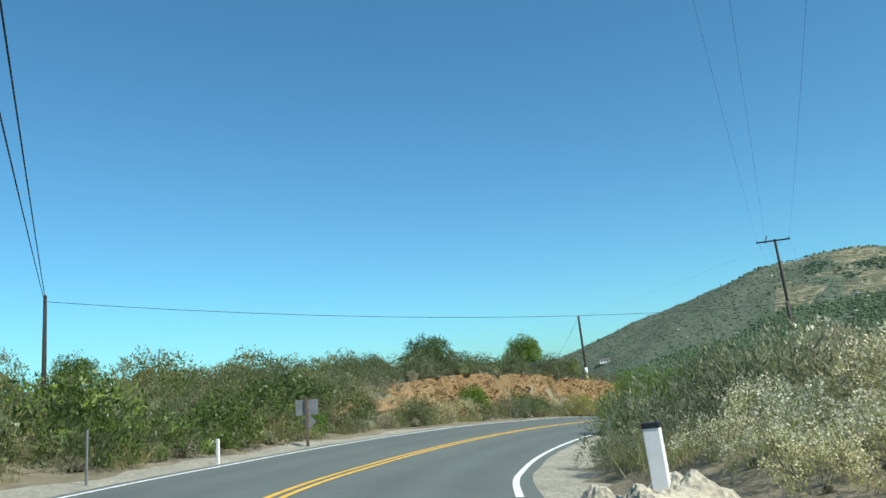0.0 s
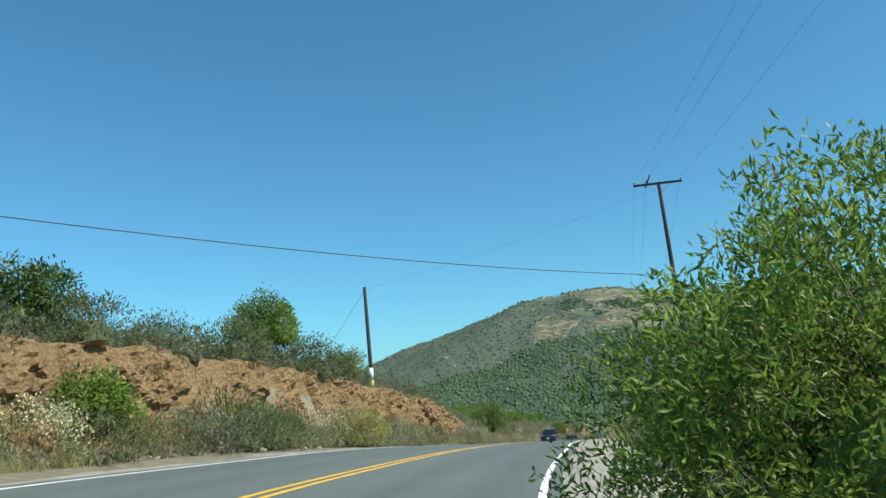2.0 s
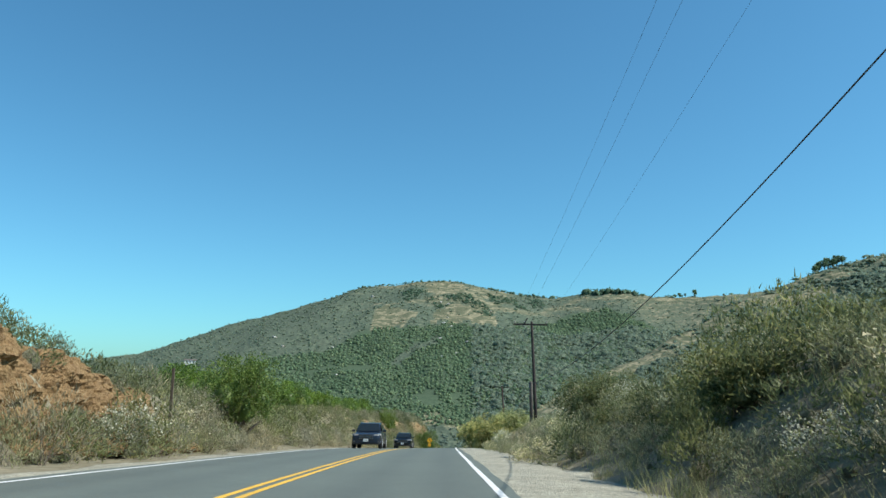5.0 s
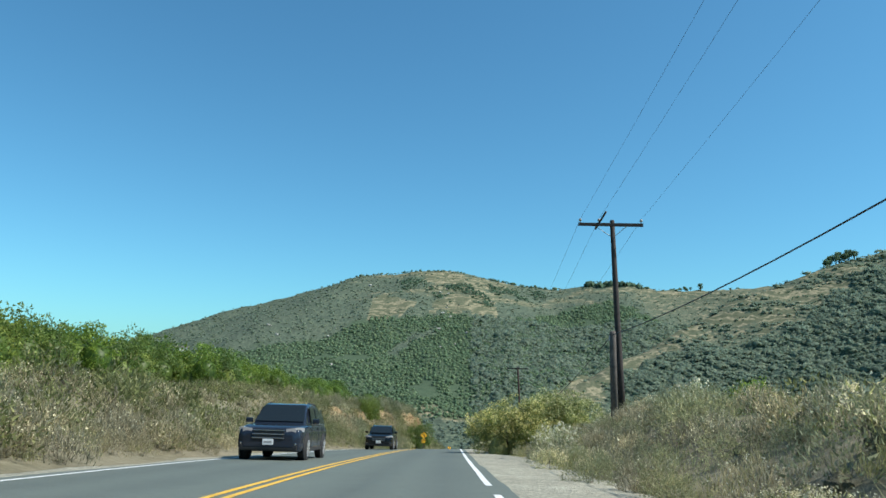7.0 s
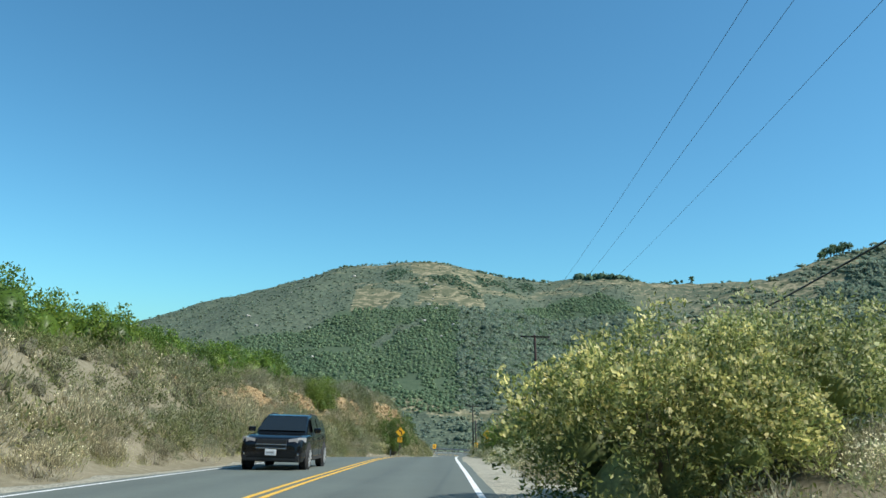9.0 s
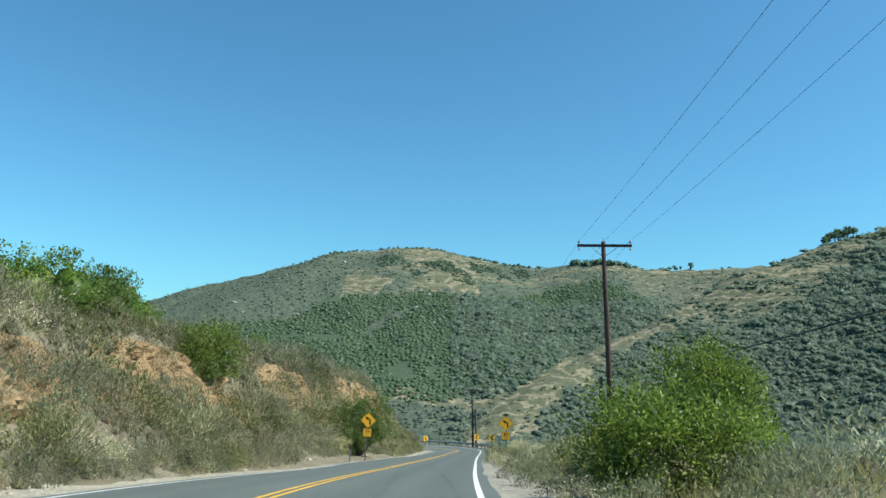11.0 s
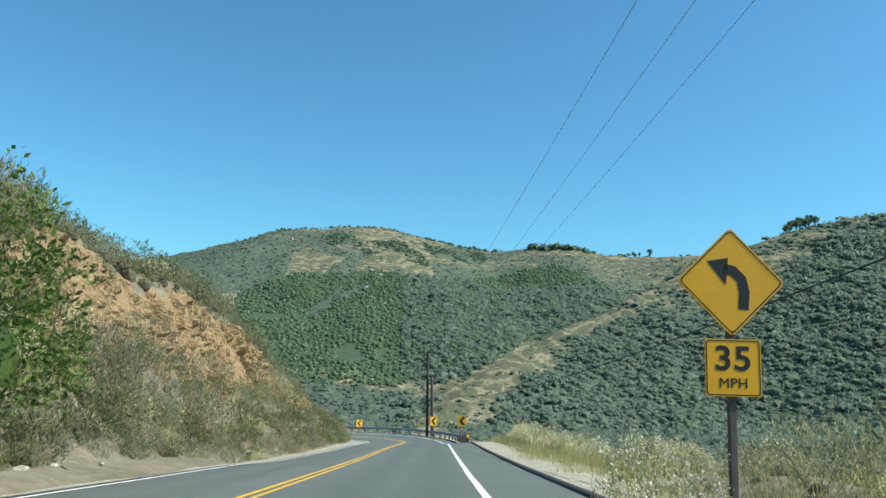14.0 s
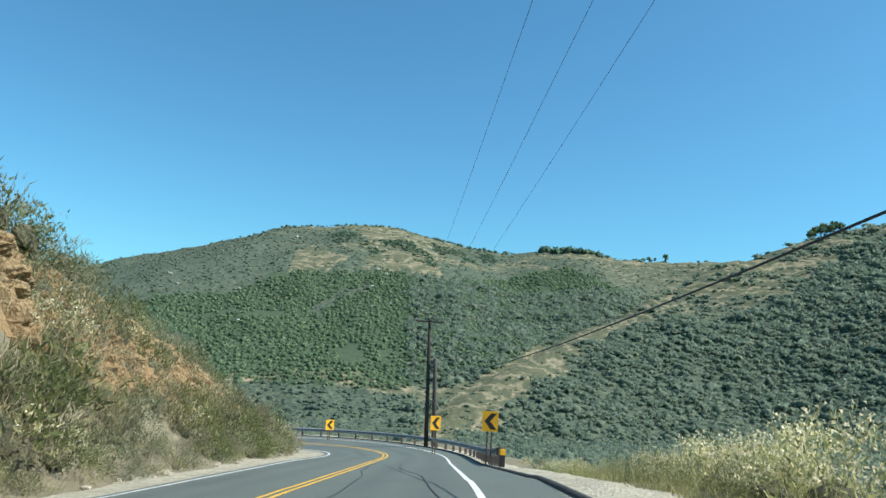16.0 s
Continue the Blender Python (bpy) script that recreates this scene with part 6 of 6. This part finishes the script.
brush_field("bank_brush", "dense grey-green sage covering the lower bank", 164, 290, -6.4, -8.2, 205, (("sagebrush", 5), ("dry_brush", 5), ("flowering_shrub", 0.5), ("brush_shrub", 3)), 5, (0.9, 1.6), None, 0.32)
brush_field("bank_brush", "scattered sage growing over the rocky bank", 164, 290, -8.6, -11.2, 330, (("sagebrush", 5), ("dry_brush", 5), ("flowering_shrub", 0.5), ("brush_shrub", 3)), 25, (0.55, 1.35), off_cut, 0.32)
brush_field("bank_brush", "rounded grey-green sage on the rock face", 166, 276, -7.2, -10.2, 150, (("sagebrush", 5), ("dry_brush", 5), ("flowering_shrub", 0.5), ("brush_shrub", 3)), 45, (0.75, 1.4), lambda s, u, x, y, g: (g.uniform(0, 1, len(s)) < 0.85) & ~((s > 232) & (s < 256) & (u < -8.0)), 0.6)
brush_field("bank_brush", "low sage spreading over the bank's toe", 174, 236, -5.6, -6.7, 120, (("sagebrush", 5), ("dry_brush", 3), ("flowering_shrub", 1), ("brush_shrub", 1)), 55, (0.4, 0.8), None, 0.32)
brush_field("bank_brush", "olive brush along the bank's crest", 160, 194, -9.8, -11.4, 80, (("sagebrush", 4), ("dry_brush", 2), ("brush_shrub", 4)), 15, (0.45, 0.75))
brush_field("bank_brush", "taller olive brush along the bank's crest", 192, 249, -9.8, -12.6, 205, (("sagebrush", 4), ("dry_brush", 4), ("brush_shrub", 3)), 35, (0.85, 1.45))
brush_field("bank_brush", "low brush along the end of the bank", 240, 296, -9.8, -13.2, 130, (("sagebrush", 4), ("dry_brush", 2), ("brush_shrub", 3)), 36, (0.6, 1.0))
brush_field("roadside_brush", "dry grey-green brush beside the shoulder", -8, 60, 8.6, 24, 120, (("sagebrush", 2), ("flowering_shrub", 4), ("brush_shrub", 1.5), ("buckwheat", 1)), 6, (0.7, 1.1))
brush_field("roadside_brush", "grey-green brush covering the bank", 46, 116, 8.6, 18, 160, (("sagebrush", 4), ("brush_shrub", 4), ("flowering_shrub", 2.5)), 7, (0.6, 1.05))
brush_field("roadside_brush", "dry brush and flowers below the poles", 108, 190, 6.8, 17, 200, (("sagebrush", 4), ("buckwheat", 2), ("flowering_shrub", 2.5)), 8, (0.6, 1.05))
brush_field("roadside_brush", "cream-flowered brush at the slope's edge", 180, 226, 8.0, 13, 110, (("flowering_shrub", 3), ("sagebrush", 4), ("brush_shrub", 1)), 9, (0.6, 1.0))
brush_field("roadside_brush", "pale flowering brush below the dirt verge", 233, 262, 7.6, 11.5, 75, (("flowering_shrub", 5), ("sagebrush", 2)), 19, (0.65, 1.05), None, 0.6)


def grass_field(name, label, s_a, s_b, u_a, u_b, n, seed):
    g = np.random.default_rng(seed)
    protos = [grass_arrays(800 + k, 90, 0.6) for k in range(3)]
    s, u = g.uniform(s_a, s_b, n), u_a + (u_b - u_a) * g.uniform(0, 1, n) ** 1.6
    x, y, z = su_place(s, u)
    me = scatter_mesh(name, protos, x, y, z - 0.03, g.uniform(0.5, 1.2, n), g.integers(0, 3, n), g)
    return tagged(new(name, me), label, "grass", kind="stuff")


grass_field("dry_grass", "yellowed grass beside the laurel bushes", 11, 25, 5.7, 9.5, 130, 37)
grass_field("dry_grass", "straw-coloured dry grass along the shoulder", 0, 262, 6.6, 9.5, 520, 31)
grass_field("dry_grass", "pale green grass standing beside the poles", 140, 232, 5.9, 10.5, 280, 34)
grass_field("dry_grass", "straw-coloured dry grass at the bank's foot", 0, 262, -5.9, -8.0, 350, 32)


# ---- trees and large bushes ----
def tree_thing(name, label, category, seed, radius, tall, trunk, leaves, ll, lw, mat, low=0.2, tufts=140, spread=0.2, up=0.2, group="", lobes=6, broad=True, blossoms=0, shoots=24, solid=0.36):
    """Tapered trunk, limbs and a crown of several lobes with many leaves."""
    g = np.random.default_rng(seed)
    root = tagged(new(name), label, category, group)
    foot = tall * low
    cs, ds, cores, off = [], [], [], 0
    for j in range(lobes + 1):
        if j == 0:
            at, r, h = np.array([0, 0, foot]), radius * 0.76, (tall - foot) * 0.95
        else:
            a = 6.28 * (j + g.uniform(-0.3, 0.3)) / lobes
            far = radius * g.uniform(0.38, 0.55)
            at = np.array([math.cos(a) * far, math.sin(a) * far, foot + (tall - foot) * g.uniform(0.0, 0.3)])
            r = radius * g.uniform(0.46, 0.6)
            h = (tall - at[2]) * g.uniform(0.6, 0.9)
        ph = g.uniform(0, 6.28, 3)
        c, d = dome(g, max(12, tufts // (lobes + 1)), r, h, 0.05, 0.18, ph)
        cs.append(c + at)
        ds.append(d)
        v, f = core(g, r, h, 2, ph, 0.18, solid, 0.05)
        cores.append((v + at, f + off))
        off += len(v)
    c, d = np.concatenate(cs), np.concatenate(ds)
    bm = bmesh.new()
    for j in range(3 if trunk > 0.05 else 5):
        tip = c[g.integers(0, len(c))] * 0.75
        add_tube(bm, [(g.normal(0, 0.06 * radius), g.normal(0, 0.06 * radius), -0.25), tuple(tip * 0.35 + g.normal(0, 0.08, 3)), tuple(tip * 0.7), tuple(tip)], [trunk, trunk * 0.75, trunk * 0.45, trunk * 0.2], 7)
    part("trunk", bm, M_TWIG, root, smooth_shade=True)
    v, f = stem_tubes(g, c[g.integers(0, len(c), shoots)] * 1.08, trunk * 0.22, 0.1, 0.05)
    tagged(part_mesh("limb_growth", mesh_np("limb_growth", v, f, [M_TWIG]), root), kind="stuff")
    v, f = leaves_of(g, c, d, spread, leaves, ll, lw, up, broad)
    tagged(part_mesh("crown", mesh_np("crown", v, f, [mat]), root), kind="stuff")
    if blossoms:
        lit = c[:, 2] > tall * 0.35
        v, f = leaves_of(g, c[lit] * 1.03, d[lit], spread * 0.55, blossoms, 0.085, 0.075, 0.4, True)
        tagged(part_mesh("blossom", mesh_np("blossom", v, f, [M_BLOSSOM]), root, "pale yellow blossom"), kind="stuff")
    v = np.concatenate([q[0] for q in cores])
    f = np.concatenate([q[1] for q in cores])
    tagged(part_mesh("inner_growth", mesh_np("inner_growth", v, f, [mat], smooth_shade=True), root), kind="stuff")
    return root


def stand(ob, x, y, turn=0.0, scale=1.0, sink=0.05):
    ob.matrix_basis = Matrix.LocRotScale((x, y, float(height(x, y)[0]) - sink), Euler((0, 0, turn)), (scale, scale, scale))
    return ob


BIG = [
    ("laurel_bush", "large bright green laurel bush overhanging the shoulder", 1, -8.7, 31.2, 2.4, 3.2, 0.07, 60000, 0.080, 0.024, M_LEAF_GREEN, 0.02),
    ("laurel_bush", "rounded green bush beside the big laurel", 2, -5.9, 30.7, 2.4, 2.45, 0.05, 40000, 0.080, 0.024, M_LEAF_GREEN, 0.02),
    ("round_tree", "small round green tree on the cut's top", 3, -24.8, 54.5, 1.7, 3.6, 0.12, 8320, 0.13, 0.06, M_LEAF_GREEN, 0.3),
    ("round_tree", "olive-green tree standing among chaparral", 4, -27.5, 44.0, 2.0, 3.4, 0.10, 5760, 0.15, 0.065, M_LEAF_DARK, 0.25),
    ("round_tree", "round dark tree standing behind skyline brush", 21, -54.0, 34.4, 1.9, 3.9, 0.12, 4200, 0.17, 0.075, M_LEAF_MID, 0.25),
    ("olive_bush", "rounded olive bush on the cut's edge", 17, -25.0, 64.0, 1.3, 2.3, 0.05, 9000, 0.10, 0.040, M_LEAF_OLIVE, 0.05),
    ("green_bush", "fresh green bush at the foot of the cut", 5, -23.1, 41.2, 1.4, 1.7, 0.04, 4160, 0.15, 0.07, M_LEAF_GREEN, 0.05),
    ("green_bush", "pale green bush growing below the pole", 6, -22.4, 59.0, 1.5, 2.2, 0.04, 4160, 0.15, 0.045, M_LEAF_LIME, 0.05),
    ("flowering_bush", "large olive bush with pale yellow blossom", 7, -10.2, 136.5, 2.6, 3.4, 0.06, 24000, 0.10, 0.040, M_LEAF_OLIVE, 0.02),
    ("flowering_bush", "spreading olive bush behind the blossoming one", 8, -7.3, 138.2, 2.6, 2.9, 0.06, 14000, 0.11, 0.040, M_LEAF_OLIVE, 0.02),
    ("brush_bush", "rusty olive bush behind the line pole", 20, -3.4, 129.5, 1.5, 2.1, 0.05, 9000, 0.10, 0.030, M_LEAF_BROWN, 0.02),
    ("green_bush", "bright green bush beside the pale shoulder", 9, -9.2, 166.0, 1.5, 2.0, 0.06, 20000, 0.085, 0.034, M_LEAF_GREEN, 0.03),
    ("green_bush", "bright green upright bush behind another", 10, -8.2, 167.4, 1.0, 2.6, 0.05, 12000, 0.085, 0.034, M_LEAF_GREEN, 0.1),
    ("lime_bush", "yellow-green flowering bush in dry grass", 11, -8.2, 172.9, 0.9, 1.3, 0.03, 2400, 0.13, 0.045, M_LEAF_LIME, 0.05),
    ("toyon_tree", "dense dark green tree behind the curve sign", 12, -17.4, 210.4, 2.9, 5.2, 0.10, 17000, 0.13, 0.065, M_LEAF_MID, 0.08),
    ("bank_tree", "green leafy tree growing on the steep bank", 13, -23.2, 190.2, 1.9, 3.7, 0.07, 9000, 0.14, 0.06, M_LEAF_MID, 0.08),
    ("round_tree", "rounded green tree standing above the bank", 16, -23.9, 104.4, 2.1, 4.4, 0.10, 10000, 0.13, 0.06, M_LEAF_MID, 0.15),
    ("brush_bush", "tall brownish olive bush above the shoulder", 18, -7.2, 58.6, 1.5, 2.4, 0.05, 13000, 0.10, 0.034, M_LEAF_BRUSH, 0.02),
    ("brush_bush", "olive bush growing round the leaning pole's foot", 22, -6.9, 69.4, 1.2, 1.6, 0.05, 8000, 0.10, 0.034, M_LEAF_BRUSH, 0.02),
    ("brush_bush", "rusty olive bush beside the leaning pole", 23, -5.2, 69.0, 1.5, 2.0, 0.05, 9000, 0.10, 0.034, M_LEAF_BROWN, 0.02),
    ("brush_bush", "large shaded olive bush on the bank", 14, -7.8, 97.8, 2.2, 2.4, 0.06, 14000, 0.11, 0.04, M_LEAF_BRUSH, 0.02),
    ("brush_bush", "tall shaded brush growing below the pole", 15, -7.9, 84.0, 1.3, 1.5, 0.06, 5760, 0.13, 0.045, M_LEAF_BRUSH, 0.02),
]
for name, label, seed, x, y, rad, tall, trunk, n, ll, lw, mat, low in BIG:
    ob = tree_thing(name, label, "bush" if "bush" in name else "tree", seed, rad, tall, trunk, n, ll, lw, mat, low, tufts=int((250 + rad * 220) * (2.0 if name == "laurel_bush" else 1.0)), spread=0.13 if name == "laurel_bush" else 0.19, blossoms=5200 if name == "flowering_bush" else 0, shoots=160 if name == "laurel_bush" else 40)
    stand(ob, x, y)

avocado = [tree_thing("avocado_tree", "dense green avocado tree in an orchard row", "tree", 60 + k, 2.3, 3.6, 0.10, 4200, 0.15, 0.10, M_LEAF_GREEN if k == 0 else M_LEAF_MID, 0.02, 330, 0.2, lobes=4, shoots=6, broad=False, group="orchard trees", solid=0.66) for k in range(2)]
g = np.random.default_rng(5)
used = [False, False]
for s in np.r_[np.arange(116, 164, 3.5), np.arange(164, 231, 2.6)]:
    for u in ((-12.9,) if s > 193 else (-12.8, -16.4) if s > 162 else (-15.0, -19.5) if s > 150 else (-17.5, -22.5)):
        if s < 126 and u > -24:
            continue
        k = int(g.integers(0, 2))
        x, y, z = (v[0] for v in su_place([s + g.normal(0, 0.4)], [u + g.normal(0, 0.4)]))
        m = Matrix.LocRotScale((x, y, z - 0.1), Euler((0, 0, g.uniform(0, 6.28))), None)
        ob = copy_thing(avocado[k], m) if used[k] else avocado[k]
        used[k] = True
        sc = g.uniform(0.8, 1.05) * float(np.interp(s, [126, 150, 162, 178, 192, 195, 230], [1.1, 1.1, 0.92, 0.84, 0.78, 0.54, 0.52]))
        ob.matrix_basis = m @ Matrix.Diagonal((sc, sc, sc, 1))

# ---- far cover ----
def clump_protos(mat, n, seed, flat=0.7, sprays=9):
    """Rough crowns: a broken inner mass with sprays of leaves standing out of it."""
    g = np.random.default_rng(seed)
    out = []
    for _ in range(n):
        ph = g.uniform(0, 6.28, 3)
        v = ICO_V[1] * (bulge(ICO_V[1], ph, 0.35) * (1 + g.normal(0, 0.16, len(ICO_V[1]))))[:, None] * (0.86, 0.86, flat * 0.88)
        keep = ICO_F[1][v[ICO_F[1]][:, :, 2].mean(1) > -0.05]
        d = unit(g.normal(0, 1, (sprays, 3)))
        d[:, 2] = np.abs(d[:, 2])
        c = d * (bulge(d, ph, 0.35) * g.uniform(0.72, 0.95, sprays))[:, None] * (0.95, 0.95, flat)
        t = unit(d + g.normal(0, 0.7, (sprays, 3)))
        w = unit(np.cross(t, g.normal(0, 1, (sprays, 3)))) * 0.17
        leaf = np.stack([c - w, c + w, c + t * 0.42], 1).reshape(-1, 3)
        out.append([(v + (0, 0, 0.12), keep, mat), (leaf + (0, 0, 0.12), np.arange(3 * sprays).reshape(-1, 3), mat)])
    return out


def far_field(name, label, x, y, size, mat, seed, flat=0.44):
    g = np.random.default_rng(seed)
    z = height(x, y)
    me = scatter_mesh(name, clump_protos(mat, 8, seed, flat), x, y, z - size * 0.1, size, g.integers(0, 8, len(x)), g)
    me.polygons.foreach_set("use_smooth", np.ones(len(me.polygons), bool))
    return tagged(new(name, me), label, "vegetation", kind="stuff")


def wedge(g, n, y0, y1, side0, side1):
    """Points between two distances, within the sideways slopes seen from the road's end."""
    r = np.sqrt(g.uniform(y0 ** 2, y1 ** 2, n))
    t = g.uniform(side0, side1, n)
    return -8 + r * t, 200 + r


def sparse(x, y, g, least=0.22):
    """Thinning over bare ground."""
    return bare_patches(x, y) < least + 0.9 * g.uniform(0, 1, len(x)) ** 2.4


g = np.random.default_rng(90)
# orchard rows on the far mountain
rows_x, rows_y = np.meshgrid(np.arange(-330, 290, 4.7), np.arange(690, 1180, 4.9))
x = rows_x.ravel() + g.normal(0, 0.9, rows_x.size) + fbm(rows_y.ravel() / 60, rows_x.ravel() / 60, 2, 3) * 12
y = rows_y.ravel() + g.normal(0, 0.9, rows_x.size) + fbm(rows_x.ravel() / 50, rows_y.ravel() / 50, 2, 4) * 14
ok = grove_at(x, y) & (fbm(x / 30, y / 30, 3, 14) < 0.42)
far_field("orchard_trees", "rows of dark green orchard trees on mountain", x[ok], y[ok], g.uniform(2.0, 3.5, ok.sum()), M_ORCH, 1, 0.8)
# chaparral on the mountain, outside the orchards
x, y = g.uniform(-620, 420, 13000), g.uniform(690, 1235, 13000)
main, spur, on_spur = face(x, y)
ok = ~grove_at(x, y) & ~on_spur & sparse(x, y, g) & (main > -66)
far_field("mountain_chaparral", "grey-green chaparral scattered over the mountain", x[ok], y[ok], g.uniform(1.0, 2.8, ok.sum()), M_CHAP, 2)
# dark brush between the scars and below the crest
x, y = g.uniform(-75, 140, 2600), g.uniform(1070, 1215, 2600)
main, spur, on_spur = face(x, y)
line = np.where(x < 55, 112 - 0.25 * x + 9 * np.sin(x / 11), 121)
ok = (np.abs(main - line) < 8 + 26 * fbm(x / 22, y / 22, 3, 41)) & ~on_spur
far_field("mountain_chaparral", "dark brush in bands below the mountain's crest", x[ok], y[ok], g.uniform(1.6, 3.2, ok.sum()), M_ORCH, 8)
# chaparral on the near hillside
x, y = wedge(g, 17000, 60, 830, 0.04, 0.78)
_, u2 = su_of(x, y)
ok = sparse(x, y, g, 0.03) & (np.abs(u2) > 22)
dist = np.hypot(x + 8, y - 200)
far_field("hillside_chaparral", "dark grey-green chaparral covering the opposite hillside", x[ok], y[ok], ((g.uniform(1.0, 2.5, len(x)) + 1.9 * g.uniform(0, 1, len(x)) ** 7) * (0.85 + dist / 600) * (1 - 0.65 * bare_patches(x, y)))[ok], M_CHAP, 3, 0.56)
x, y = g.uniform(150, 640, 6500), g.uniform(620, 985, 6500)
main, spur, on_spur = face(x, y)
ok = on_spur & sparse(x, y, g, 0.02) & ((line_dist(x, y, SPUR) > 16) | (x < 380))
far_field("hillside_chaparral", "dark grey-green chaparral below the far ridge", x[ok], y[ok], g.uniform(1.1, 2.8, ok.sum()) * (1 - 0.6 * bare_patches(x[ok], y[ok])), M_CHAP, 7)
x, y = g.uniform(-220, 80, 2000), g.uniform(690, 830, 2000)
ok = sparse(x, y, g) & ~grove_at(x, y)
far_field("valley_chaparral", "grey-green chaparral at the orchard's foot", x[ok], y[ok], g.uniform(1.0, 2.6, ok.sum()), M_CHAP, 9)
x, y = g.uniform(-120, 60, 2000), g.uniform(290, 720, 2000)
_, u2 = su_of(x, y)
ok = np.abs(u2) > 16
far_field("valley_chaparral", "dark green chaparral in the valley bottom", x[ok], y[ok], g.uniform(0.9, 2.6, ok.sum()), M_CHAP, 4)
# shrubs along the benches of the bare saddle
x, y = g.uniform(60, 560, 9000), g.uniform(640, 1010, 9000)
level = np.sin(height(x, y) * 0.72 + 5 * fbm(x / 70, y / 70, 2, 61))
ok = (bare_patches(x, y) > 0.35) & (level < -0.72) & (fbm(x / 26, y / 26, 2, 62) > -0.12)
far_field("terrace_shrubs", "dark shrubs in rows along the dry terraces", x[ok], y[ok], g.uniform(0.8, 2.0, ok.sum()), M_ORCH, 12, 0.7)
# trees on the skyline
sky_x = np.r_[g.uniform(205, 285, 50), g.uniform(60, 160, 40), g.uniform(-170, 20, 60), g.uniform(290, 420, 10)]
sky_y = np.interp(sky_x, [c[0] for c in CREST], [c[1] for c in CREST]) - 3 + g.normal(0, 3, len(sky_x))
sky_s = np.r_[2.5 + 6.5 * g.uniform(0, 1, 50) ** 1.5, g.uniform(2, 3.6, 40), g.uniform(1.2, 2.4, 60), g.uniform(2, 4, 10)]
far_field("ridge_trees", "dark trees in silhouette along the ridge", sky_x, sky_y, sky_s, M_ORCH, 5, 0.95)
tall_trees = [tree_thing("eucalyptus_tree", "tall dark tree standing on the ridge", "tree", 300 + k, 5.0, 15.0, 0.35, 700, 1.5, 0.9, M_ORCH, 0.25, 120, 0.7, group="ridge trees", lobes=4) for k in range(2)]
spots = [(460, 985, 0.8), (466, 988, 1.05), (473, 986, 0.95), (479, 989, 1.1), (485, 987, 0.9), (491, 990, 1.1), (498, 989, 0.85), (366, 1161, 0.75), (344, 1165, 0.5), (352, 1163, 0.4)]
for k, (x, y, sc) in enumerate(spots):
    ob = tall_trees[k] if k < 2 else copy_thing(tall_trees[k % 2], Matrix.Translation((x, y, 0)))
    stand(ob, x, y, k * 1.3, sc, 0.3)
